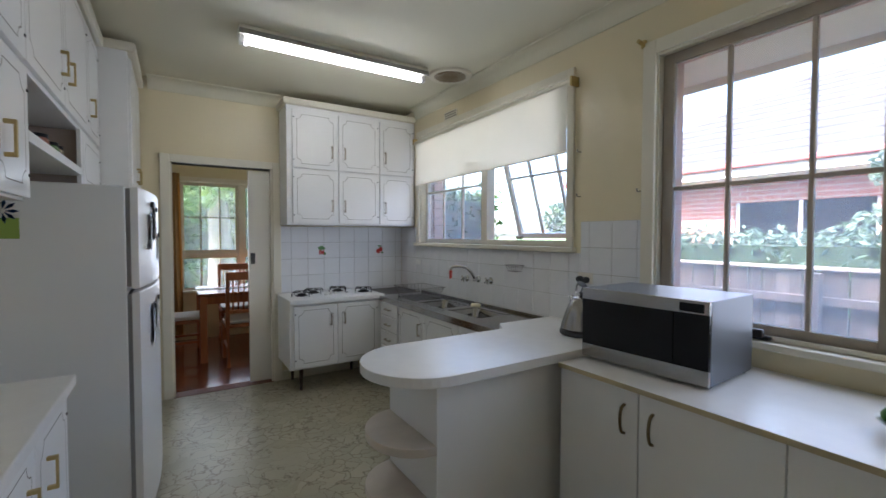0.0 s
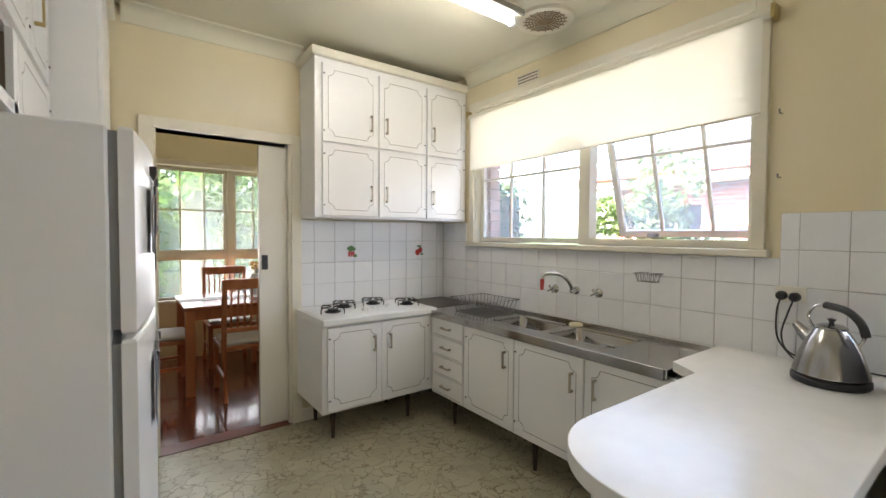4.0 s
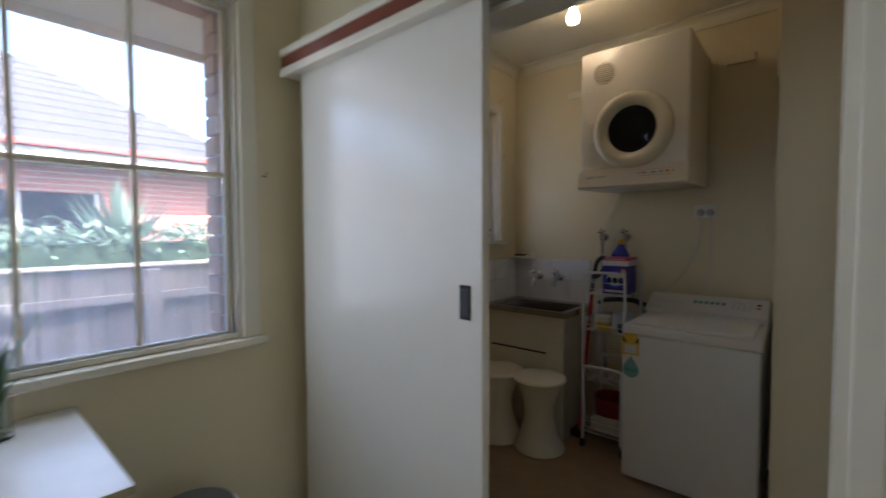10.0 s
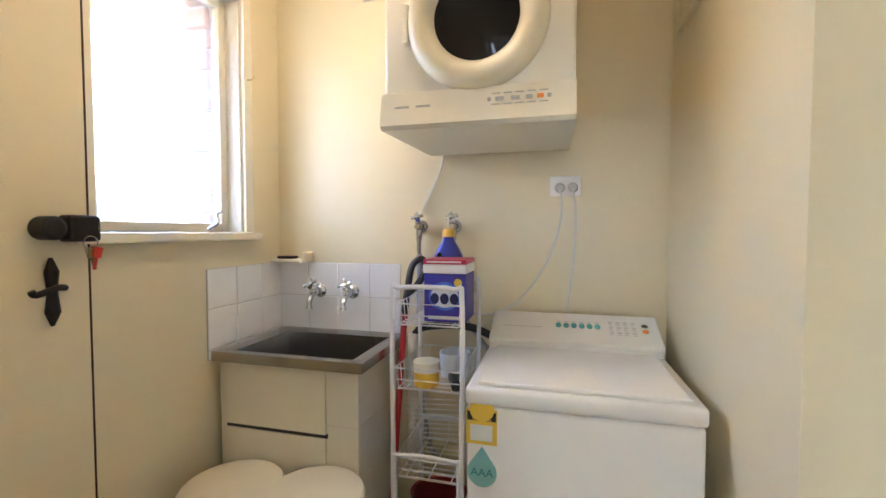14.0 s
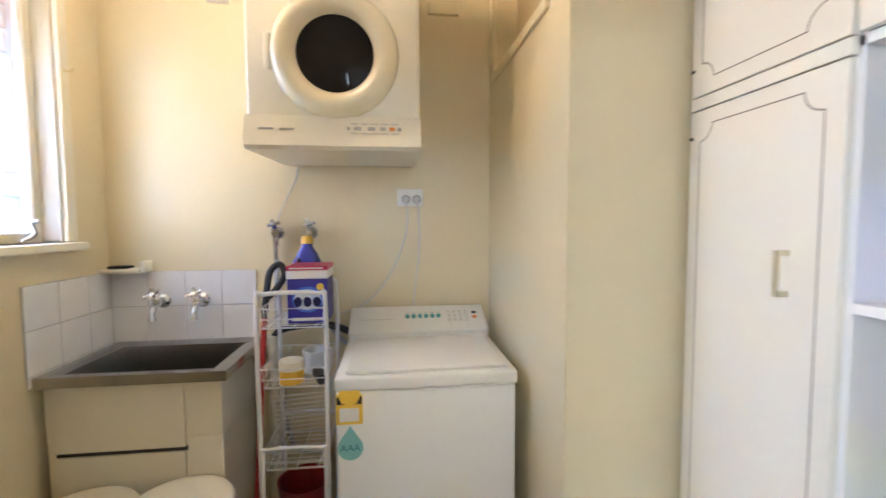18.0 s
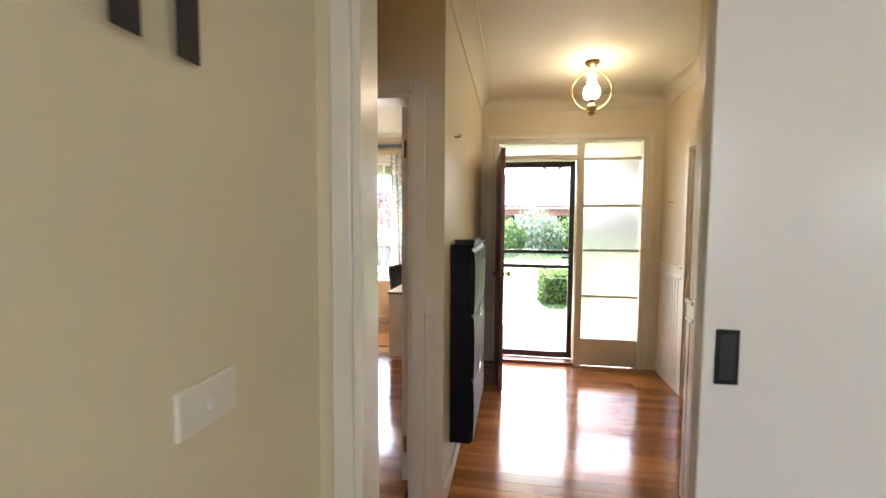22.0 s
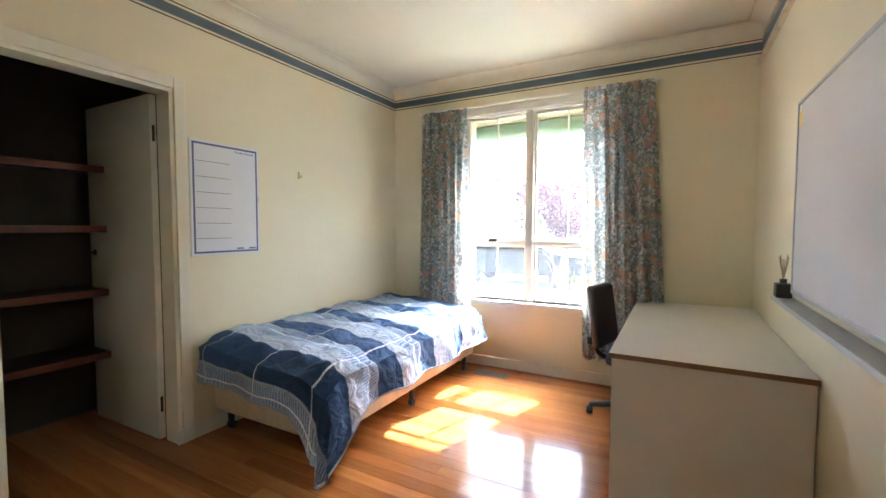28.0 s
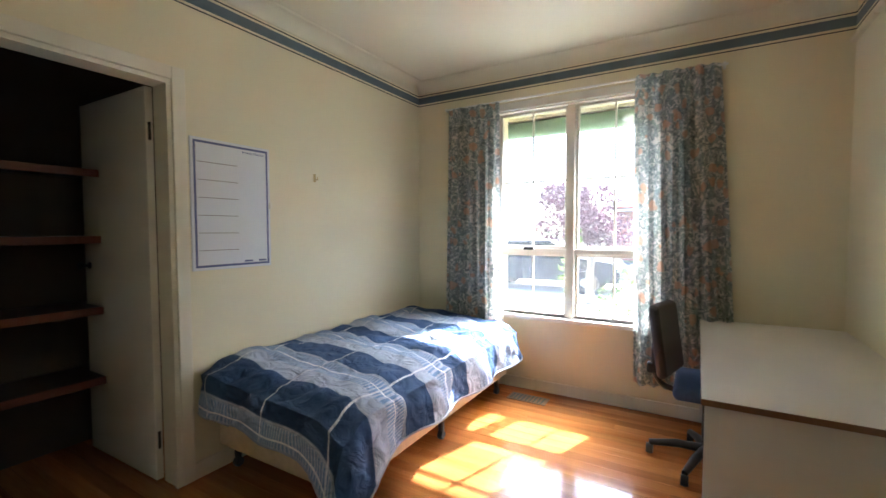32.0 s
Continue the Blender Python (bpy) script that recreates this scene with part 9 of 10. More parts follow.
def dining_chair():
    """Built facing +y at the origin."""
    c = thing("dining_chair", "orange-brown slatted dining chair with a pale seat pad", "chair", (0, 0, 0), group="dining chairs")
    part("seat", bm_box(-0.22, 0.22, -0.20, 0.22, 0.40, 0.435, 0.006), CHAIR_WOOD, c)
    part("seat_pad", bm_box(-0.205, 0.205, -0.185, 0.205, 0.436, 0.475, 0.018, 3), mat("pale_pad", (0.6, 0.58, 0.54), 0.85) if "pale_pad" not in bpy.data.materials else bpy.data.materials["pale_pad"], c, "pale cloth pad", smooth=True)
    for x in (-0.2, 0.2):
        part("leg", bm_box(x - 0.019, x + 0.019, 0.18, 0.218, 0, 0.40, 0.003), CHAIR_WOOD, c)
        part("back_leg", bm_tube([(x, -0.24, 0.0), (x, -0.19, 0.42), (x, -0.20, 0.60), (x, -0.25, 0.98)], 0.021, 8), CHAIR_WOOD, c)
        part("stretcher", bm_box(x - 0.01, x + 0.01, -0.2, 0.18, 0.18, 0.205, 0.002), CHAIR_WOOD, c)
    part("top_rail", bm_box(-0.22, 0.22, -0.265, -0.235, 0.90, 0.985, 0.006), CHAIR_WOOD, c)
    part("lower_rail", bm_box(-0.20, 0.20, -0.215, -0.185, 0.55, 0.585, 0.003), CHAIR_WOOD, c)
    for k in range(7):
        x = -0.15 + k * 0.05
        part("slat", bm_tube([(x, -0.20, 0.58), (x, -0.225, 0.75), (x, -0.25, 0.91)], 0.0085, 6), CHAIR_WOOD, c)
    return c


dc = dining_chair()
dc.matrix_basis = pose(0.62, 4.93, 0, 0, 0, 0)
copy_thing(dc, pose(1.15, 4.93, 0, 0, 0, 0))
copy_thing(dc, pose(0.02, 5.42, 0, 0, 0, -90))
copy_thing(dc, pose(0.66, 5.93, 0, 0, 0, 180))
copy_thing(dc, pose(1.2, 5.93, 0, 0, 0, 180))
vs_ = thing("flower_vase", "grey-white vase with yellow flowers on the dining table", "vase", (0.83, 5.5, tbz))
part("pot", bm_lathe([(0, 0), (0.05, 0), (0.062, 0.05), (0.06, 0.12), (0.04, 0.19), (0.036, 0.21), (0, 0.21)], 28, (0.83, 5.5, tbz + 0.003)), mat("stoneware", (0.55, 0.54, 0.52), 0.5), vs_, smooth=True)
YF = mat("yellow_petals", (0.75, 0.5, 0.1), 0.6)
for k in range(14):
    a, r = k * 2.4, 0.02 + 0.05 * (k % 4) / 3
    x, y, z = 0.83 + r * math.cos(a), 5.5 + r * math.sin(a), tbz + 0.29 + 0.03 * math.sin(k * 1.7)
    part("stem", bm_tube([(0.83, 5.5, tbz + 0.2), (x, y, z)], 0.002, 5), LEAFM, vs_)
    part("flower", bm_lathe([(0, -0.012), (0.012, -0.008), (0.02, 0.008), (0.012, 0.012), (0, 0.006)], 8, (x, y, z)), YF, vs_, smooth=True)
curtain("curtain", "golden brown curtain beside the dining room window", "y", 6.22, -0.22, 0.04, 0.06, 2.15, mat("golden_cloth", (0.42, 0.25, 0.08), 0.85), 4, 0.03, 0, 11)


# ---- outside ----
def quads(name, verts, faces, material, parent=None):
    me = bpy.data.meshes.new(name)
    me.from_pydata(verts, [], faces)
    me.materials.append(material)
    o = new(name, me)
    if parent:
        o.parent = parent
        o.matrix_parent_inverse = Matrix.Translation(-Vector(parent.location))
    return o


def leaf_mat(name, col, col2):
    m = bpy.data.materials.new(name)
    m.use_nodes = True
    nt = m.node_tree
    p = nt.nodes["Principled BSDF"]
    p.inputs["Roughness"].default_value = 0.55
    g = nt.nodes.new("ShaderNodeNewGeometry")
    r = nt.nodes.new("ShaderNodeValToRGB")
    r.color_ramp.elements[0].color, r.color_ramp.elements[1].color = (*col2, 1), (*col, 1)
    nt.links.new(g.outputs["Random Per Island"], r.inputs["Fac"])
    nt.links.new(r.outputs["Color"], p.inputs["Base Color"])
    t = nt.nodes.new("ShaderNodeBsdfTranslucent")
    nt.links.new(r.outputs["Color"], t.inputs["Color"])
    ms = nt.nodes.new("ShaderNodeMixShader")
    ms.inputs[0].default_value = 0.4
    nt.links.new(p.outputs[0], ms.inputs[1])
    nt.links.new(t.outputs[0], ms.inputs[2])
    nt.links.new(ms.outputs[0], nt.nodes["Material Output"].inputs[0])
    return m


def leaves(name, blobs, n, size, material, parent, seed, box=False):
    """Many small leaves in clumps: blobs of (centre, radii)."""
    rr = np.random.RandomState(seed)
    V, F = [], []
    for i in range(n):
        c, rad = blobs[rr.randint(len(blobs))]
        if box:
            q = rr.uniform(-1, 1, 3)
            ax = rr.randint(3)
            q[ax] = np.sign(q[ax]) * (1 - 0.18 * rr.rand() ** 2)
            if ax == 2 and q[2] < 0:
                q[2] = -q[2]
            q += rr.normal(0, 0.05, 3)
        else:
            q = rr.normal(0, 1, 3)
            q = q / np.linalg.norm(q) * (0.55 + 0.5 * rr.rand() ** 0.5)
        p = np.array(c) + q * np.array(rad)
        a = rr.normal(0, 1, 3)
        a /= np.linalg.norm(a)
        e = np.cross(a, rr.normal(0, 1, 3))
        e /= np.linalg.norm(e)
        s = size * rr.uniform(0.6, 1.3)
        k = len(V)
        V += [tuple(p - a * s), tuple(p + e * s * 0.45 + np.cross(a, e) * s * 0.12), tuple(p + a * s), tuple(p - e * s * 0.45 + np.cross(a, e) * s * 0.12)]
        F.append((k, k + 1, k + 2, k + 3))
    return quads(name, V, F, material, parent)


GREEN = leaf_mat("hedge_leaf", (0.11, 0.19, 0.04), (0.04, 0.09, 0.02))
GREEN2 = leaf_mat("tree_leaf", (0.14, 0.24, 0.05), (0.05, 0.12, 0.025))
GREEN3 = leaf_mat("lime_leaf", (0.15, 0.20, 0.06), (0.08, 0.13, 0.04))
PURPLE = leaf_mat("purple_leaf", (0.13, 0.05, 0.07), (0.05, 0.02, 0.035))
SILVER = leaf_mat("grey_green_leaf", (0.20, 0.27, 0.19), (0.08, 0.13, 0.08))
BARK = mat("grey_bark", (0.26, 0.22, 0.18), 0.9, var=0.25, scale=18, bump=0.4, bscale=30)
GZ = -0.45
struct("ground", bm_box(-400, 400, -400, 400, GZ - 0.3, GZ), mat("lawn", (0.13, 0.19, 0.05), 0.9, var=0.25, scale=4, bump=0.3, bscale=25), "lawn and garden ground", "ground")
CONC = mat("pale_concrete", (0.55, 0.53, 0.48), 0.8, var=0.08, scale=3, bump=0.1, bscale=60)


def hedge(label, x0, x1, y0, y1, z1, n, size, material, seed, z0=GZ):
    t = thing("hedge", label, "hedge", ((x0 + x1) / 2, (y0 + y1) / 2, z0))
    c, r = ((x0 + x1) / 2, (y0 + y1) / 2, (z0 + z1) / 2), ((x1 - x0) / 2, (y1 - y0) / 2, (z1 - z0) / 2)
    # Added dark box imitates the shade between the leaves.
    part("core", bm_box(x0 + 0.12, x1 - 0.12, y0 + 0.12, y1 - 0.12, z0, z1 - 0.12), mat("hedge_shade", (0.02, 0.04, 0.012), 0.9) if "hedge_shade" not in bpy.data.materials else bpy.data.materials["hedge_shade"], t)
    leaves("foliage", [(c, r)], n, size, material, t, seed, True)
    return t


def tree(label, x, y, h, crown, n, size, material, seed, trunk=0.12, z0=GZ):
    t = thing("tree", label, "tree", (x, y, z0))
    rr = random.Random(seed)
    top = Vector((x + rr.uniform(-0.2, 0.2), y + rr.uniform(-0.2, 0.2), z0 + h * 0.62))
    part("trunk", bm_tube(arc([(x, y, z0), (x + 0.03, y - 0.02, z0 + h * 0.2), (x - 0.02, y + 0.04, z0 + h * 0.42), top], 5), [trunk * (1.25 - 0.75 * k / 15) for k in range(16)], 14), BARK, t, smooth=True)
    blobs = []
    for k in range(crown[3]):
        a, e = rr.uniform(0, 6.28), rr.uniform(0.0, 1.0)
        p = Vector((x + crown[0] * 0.72 * math.cos(a) * math.sqrt(e), y + crown[1] * 0.72 * math.sin(a) * math.sqrt(e), z0 + h * 0.72 + crown[2] * rr.uniform(-0.75, 0.75)))
        part("limb", bm_tube(arc([tuple(top - Vector((0, 0, h * 0.15 * rr.random()))), tuple((top + p) / 2 + Vector((0, 0, 0.1))), tuple(p)], 4), [trunk * (0.45 - 0.38 * q / 8) for q in range(9)], 7), BARK, t, smooth=True)
        s = rr.uniform(0.3, 0.5)
        blobs.append((tuple(p), (crown[0] * s, crown[1] * s, crown[2] * s)))
    leaves("crown", blobs, n, size, material, t, seed)
    return t


# own eaves over the kitchen windows and the front
EAVE = mat("cream_eave_lining", (0.74, 0.66, 0.49), 0.7, var=0.04, scale=3)
ev = thing("eaves", "cream lined eaves with a brown gutter", "eaves", (2.6, 1.5, 2.33), kind="structure")
part("soffit", bm_box(EX + 0.25, 2.83, -5.0, 6.9, 2.335, 2.35), EAVE, ev)
part("fascia", bm_box(2.83, 2.85, -5.0, 6.9, 2.29, 2.47), EAVE, ev)
part("gutter", bm_box(2.85, 2.95, -5.0, 6.9, 2.36, 2.46, 0.02), mat("brown_gutter", (0.12, 0.07, 0.05), 0.5), ev)
ev2 = thing("eaves", "cream lined front eaves over the bedroom window", "eaves", (-6.2, -2.8, 2.25), kind="structure")
part("soffit", bm_box(-6.25, BX - 0.25, -5.0, -1.2, 2.47, 2.485), EAVE, ev2)
part("fascia", bm_box(-6.27, -6.25, -5.0, -1.2, 2.43, 2.60), EAVE, ev2)
aw = thing("awning", "rolled green canvas awning over the bedroom window", "awning", (BX - 0.2, -2.77, 2.1))
part("roll", bm_tube([(BX - 0.32, -3.50, 2.175), (BX - 0.32, -2.05, 2.175)], 0.07, 20), mat("green_canvas", (0.20, 0.28, 0.19), 0.8, var=0.08, scale=12), aw, "rolled green canvas", smooth=True)
part("head_rail", bm_box(BX - 0.36, BX - 0.252, -3.52, -2.03, 2.246, 2.29, 0.004), EAVE, aw)
pr = thing("porch", "front porch slab with a lined ceiling", "porch", (-5.2, -0.2, GZ), kind="structure")
part("slab", bm_box(-6.3, HWX - 0.2, -1.2, 1.6, GZ, -0.03), CONC, pr)
for k in range(9):
    part("ceiling_board", bm_box(-6.3 + k * 0.21, -6.1 + k * 0.21, -1.2, 1.6, 2.36, 2.38, 0.004), EAVE, pr)
sp_ = thing("porch_light", "twin porch floodlights under the ceiling", "light", (-5.56, -0.15, 2.3))
part("base", bm_lathe([(0, 0), (0.05, 0), (0.05, -0.03), (0, -0.03)], 18, (-5.56, -0.15, 2.359)), BLACK, sp_)
for s in (-1, 1):
    part("lamp", bm_tube([(-5.56, -0.15 + 0.03 * s, 2.33), (-5.58, -0.15 + 0.09 * s, 2.22), (-5.60, -0.15 + 0.13 * s, 2.15)], [0.02, 0.045, 0.06], 14), BLACKISH, sp_, smooth=True)

# brick reveals beside the kitchen windows
BRICK1 = mat("brown_brick", (0.52, 0.31, 0.20), 0.85, var=0.2, scale=30, bump=0.3, bscale=70)

# paling fence to the east
PALE = wood_mat("weathered_paling", (0.42, 0.36, 0.30), (0.27, 0.22, 0.18), 0.85, "Z", 10.0, 0.15)
fe = thing("paling_fence", "weathered grey timber paling fence", "fence", (4.6, 1, GZ))
me_p = bpy.data.meshes.new("paling")
_b = bm_box(0, 0.018, 0, 0.098, 0, 1.50)
_b.to_mesh(me_p)
_b.free()
me_p.materials.append(PALE)
rp = random.Random(7)
for k in range(140):
    o = new("paling", me_p)
    o.parent = fe
    o.matrix_parent_inverse = Matrix.Translation(-Vector(fe.location))
    o.location, o.rotation_euler = (4.6 + rp.uniform(0, 0.008), -6.0 + k * 0.103, GZ + 0.02 + rp.uniform(-0.015, 0.015)), (rp.uniform(-0.008, 0.008), 0, 0)
for z in (0.28, 0.78):
    part("rail", bm_box(4.53, 4.60, -6.0, 8.4, z, z + 0.07, 0.004), PALE, fe)
part("capping", bm_box(4.56, 4.66, -6.0, 8.4, 1.07, 1.10, 0.004), PALE, fe)
for k in range(7):
    part("post", bm_box(4.44, 4.54, -5.9 + 2.35 * k, -5.8 + 2.35 * k, GZ, 1.05, 0.006), PALE, fe)
solid("path", bm_box(EX + 0.25, 4.4, -6, 8, GZ, GZ + 0.03), CONC, "pale concrete side path", "path", kind="structure")
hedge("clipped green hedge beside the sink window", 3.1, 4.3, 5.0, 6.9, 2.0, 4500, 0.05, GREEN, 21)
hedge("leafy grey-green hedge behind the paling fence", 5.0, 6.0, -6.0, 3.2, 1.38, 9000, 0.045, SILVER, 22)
tree("lime green shrub beyond the fence", 5.2, 3.9, 2.6, (0.9, 0.9, 0.8, 6), 1800, 0.06, GREEN3, 23, 0.06)
tree("grey-green shrub behind the fence", 5.6, 0.55, 2.7, (0.8, 0.7, 0.6, 6), 2600, 0.045, SILVER, 24, 0.05)
ag = thing("agave_plant", "spiky grey-green plant behind the fence", "plant", (5.3, -1.1, 0.9))
for k in range(34):
    a, e = k * 2.4, radians(15 + (k * 37) % 70)
    d = Vector((math.cos(a) * math.cos(e), math.sin(a) * math.cos(e), math.sin(e)))
    s = d.cross(Vector((0, 0, 1))).normalized()
    o_ = Vector((5.3, -1.1, 1.15))
    V = [o_ - s * 0.025, o_ + s * 0.025, o_ + d * 0.35 + s * 0.035, o_ + d * 0.75, o_ + d * 0.35 - s * 0.035]
    part("leaf", (lambda bb: (bb.faces.new([bb.verts.new(v) for v in V]), bb)[1])(bmesh.new()), SILVER, ag)
part("trunk", bm_tube([(5.3, -1.1, GZ), (5.3, -1.1, 1.15)], 0.06, 10), BARK, ag)


def brick_mat(name, c1, c2):
    m = bpy.data.materials.new(name)
    m.use_nodes = True
    nt = m.node_tree
    p = nt.nodes["Principled BSDF"]
    p.inputs["Roughness"].default_value = 0.85
    g = nt.nodes.new("ShaderNodeNewGeometry")
    s = nt.nodes.new("ShaderNodeSeparateXYZ")
    nt.links.new(g.outputs["Position"], s.inputs[0])
    ad = nt.nodes.new("ShaderNodeMath")
    nt.links.new(s.outputs[0], ad.inputs[0])
    nt.links.new(s.outputs[1], ad.inputs[1])
    c = nt.nodes.new("ShaderNodeCombineXYZ")
    nt.links.new(ad.outputs[0], c.inputs[0])
    nt.links.new(s.outputs[2], c.inputs[1])
    b_ = nt.nodes.new("ShaderNodeTexBrick")
    b_.inputs["Color1"].default_value, b_.inputs["Color2"].default_value, b_.inputs["Mortar"].default_value = (*c1, 1), (*c2, 1), (0.45, 0.42, 0.36, 1)
    b_.inputs["Scale"].default_value, b_.inputs["Brick Width"].default_value, b_.inputs["Row Height"].default_value, b_.inputs["Mortar Size"].default_value = 1.0, 0.24, 0.086, 0.008
    nt.links.new(c.outputs[0], b_.inputs["Vector"])
    nt.links.new(b_.outputs["Color"], p.inputs["Base Color"])
    return m


REDBRICK = brick_mat("neighbour_brick", (0.42, 0.14, 0.09), (0.34, 0.11, 0.07))
TILES = mat("roof_tile_grey", (0.075, 0.07, 0.075), 0.75, var=0.15, scale=6, bump=0.2, bscale=30)
FASC = mat("white_fascia", (0.75, 0.73, 0.70), 0.5)


def house(label, x0, x1, y0, y1, zw, ridge, front, wins, seed=0):
    """A brick house whose hipped roof falls to the x side named by front (-1: towards -x, 1: towards +x)."""
    h = thing("house", label, "house", ((x0 + x1) / 2, (y0 + y1) / 2, GZ))
    fx = x0 if front < 0 else x1
    part("wall", wall_mesh("x", min(fx, fx - front * 0.25), max(fx, fx - front * 0.25), y0, y1, GZ, zw, tuple(wins)), REDBRICK, h)
    for y in (y0, y1):
        part("wall", wall_mesh("y", y, y + (0.25 if y == y0 else -0.25), min(x0, x1) + 0.26, max(x0, x1) - 0.26, GZ, zw), REDBRICK, h)
    ov = 0.6
    ex, rx = fx + front * ov, (x0 + x1) / 2
    n = 13
    for k in range(n):
        f0, f1 = k / n, (k + 1.12) / n
        a0, a1 = ex + (rx - ex) * f0, ex + (rx - ex) * min(1, f1)
        z0, z1 = zw + (ridge - zw) * f0, zw + (ridge - zw) * min(1, f1)
        i0, i1 = (y1 - y0) * 0.34 * f0, (y1 - y0) * 0.34 * min(1, f1)
        b = bmesh.new()
        lift = 0.045
        vv = [(a0, y0 - ov + i0, z0 + lift), (a0, y1 + ov - i0, z0 + lift), (a1, y1 + ov - i1, z1 + 0.008), (a1, y0 - ov + i1, z1 + 0.008),
              (a0, y0 - ov + i0, z0), (a0, y1 + ov - i0, z0)]
        q = [b.verts.new(v) for v in vv]
        b.faces.new(q[:4])
        b.faces.new((q[0], q[4], q[5], q[1]))
        part("tile_course", b, TILES, h)
    for y, s in ((y0 - ov, 1), (y1 + ov, -1)):
        b = bmesh.new()
        d = (y1 - y0) * 0.34 * s
        b.faces.new([b.verts.new(v) for v in ((ex, y, zw), (rx, y + d, ridge), (2 * rx - ex, y, zw))])
        part("roof_end", b, TILES, h)
    part("fascia", bm_box(ex - 0.02, ex + 0.02, y0 - ov, y1 + ov, zw - 0.20, zw - 0.0), FASC, h)
    part("gutter", bm_box(min(ex, ex + front * 0.12), max(ex, ex + front * 0.12), y0 - ov, y1 + ov, zw - 0.06, zw + 0.03, 0.02), mat("red_gutter", (0.35, 0.08, 0.06), 0.5) if "red_gutter" not in bpy.data.materials else bpy.data.materials["red_gutter"], h)
    part("soffit", bm_box(min(ex, fx), max(ex, fx), y0 - ov, y1 + ov, zw - 0.2, zw - 0.18), FASC, h)
    # Added black sheet stands in for unlit rooms behind the windows.
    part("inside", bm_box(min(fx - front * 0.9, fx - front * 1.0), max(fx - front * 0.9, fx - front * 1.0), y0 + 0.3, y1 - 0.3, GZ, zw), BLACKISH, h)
    for a0, a1, z0, z1 in wins:
        w = part("window", bm_box(fx - front * 0.10 - 0.02, fx - front * 0.10 + 0.02, a0, a1, z0, z1), DARKGLASS, h)
        for q in (a0, (a0 + a1) / 2 - 0.025, a1 - 0.05):
            part("frame", bm_box(fx - front * 0.07 - 0.02, fx - front * 0.07 + 0.02, q, q + 0.05, z0, z1), FASC, w)
        part("sill", bm_box(fx - 0.06, fx + 0.06, a0 - 0.05, a1 + 0.05, z0 - 0.08, z0), FASC, w)
    return h


nb = house("red brick neighbouring house with a grey tiled roof", 8.6, 16.0, -3.2, 6.4, 2.55, 5.0, -1, ((1.7, 3.6, 0.5, 1.95), (-1.6, 0.2, 0.5, 1.95), (4.6, 5.6, 0.7, 1.95)))
part("chimney", bm_box(7.9, 8.7, 0.1, 1.3, GZ, 4.1), brick_mat("peach_brick", (0.55, 0.28, 0.18), (0.48, 0.24, 0.15)), nb)
house("red brick house beyond the agave with a tiled roof", 10.0, 17.0, -12.0, -5.6, 2.6, 4.9, -1, ((-8.8, -7.2, 0.6, 1.95),))

# front garden to the west
PATHW = mat("white_path", (0.66, 0.64, 0.58), 0.85, var=0.06, scale=4)
solid("path", bm_prism([(-6.3, -1.15), (-6.3, 1.0), (-7.4, 0.65), (-9.0, 0.12), (-11.0, -0.15), (-14.8, -0.9), (-14.8, -2.0), (-11.0, -1.5), (-8.0, -1.3)], GZ, GZ + 0.03), PATHW, "sunlit pale concrete garden path", "path", kind="structure")
solid("forecourt", bm_box(-16.6, -6.66, -9.0, -2.1, GZ, GZ + 0.025), PATHW, "pale paved forecourt before the bedroom", "paving", kind="structure")
bank = bm_prism([(-11.2, GZ), (-15.6, 0.32), (-18.6, 0.32), (-18.6, GZ)], -1.9, 10.0)
bank.transform(Matrix(((1, 0, 0, 0), (0, 0, 1, 0), (0, 1, 0, 0), (0, 0, 0, 1))))
struct("lawn_bank", bank, bpy.data.materials["lawn"], "sloping lawn up to the boundary shrubs", "lawn")
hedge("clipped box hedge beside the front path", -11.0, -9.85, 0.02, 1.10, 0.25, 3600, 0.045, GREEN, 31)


def shrub(label, blobs, n, size, material, seed):
    """A loose shrub of leafy clumps with a few stems to the ground."""
    rr = random.Random(seed)
    (x, y, z), (a, b_, c) = blobs[0]
    t = thing("shrub", label, "shrub", (x, y, z - c))
    for (x, y, z), (a, b_, c) in blobs:
        part("stem", bm_tube(arc([(x, y, z - c), (x + rr.uniform(-0.1, 0.1), y + rr.uniform(-0.1, 0.1), z - c * 0.3), (x + rr.uniform(-0.2, 0.2), y, z + c * 0.5)], 4), 0.03, 7), BARK, t)
    leaves("foliage", blobs, n, size, material, t, seed)
    return t


for k, (y, top, w) in enumerate(((-1.3, 1.75, 0.9), (0.1, 2.0, 0.9), (1.3, 1.65, 0.8), (2.4, 1.95, 0.95), (3.8, 1.7, 0.9), (5.2, 2.1, 1.0), (6.8, 1.8, 1.0))):
    h = (top - 0.3) / 2
    shrub("loose green shrub at the front boundary", [((-16.4, y, 0.3 + h), (0.8, w, h)), ((-16.1, y + 0.5, 0.3 + h * 0.8), (0.7, w * 0.7, h * 0.8)), ((-16.6, y - 0.5, 0.3 + h * 0.75), (0.7, w * 0.7, h * 0.75))], 2200, 0.075, (GREEN2, SILVER, GREEN)[k % 3], 320 + k)
tree("purple-leaved plum tree in the front garden", -10.6, 2.6, 4.1, (1.9, 1.9, 1.4, 11), 15000, 0.068, PURPLE, 34, 0.10)
tree("purple-leaved plum tree before the bedroom", -12.6, -4.05, 2.85, (1.2, 1.2, 0.8, 10), 6000, 0.055, PURPLE, 35, 0.09)
tree("leggy green rose bush outside the bedroom window", -6.9, -3.02, 2.0, (0.16, 0.16, 0.45, 5), 130, 0.05, GREEN3, 36, 0.012)
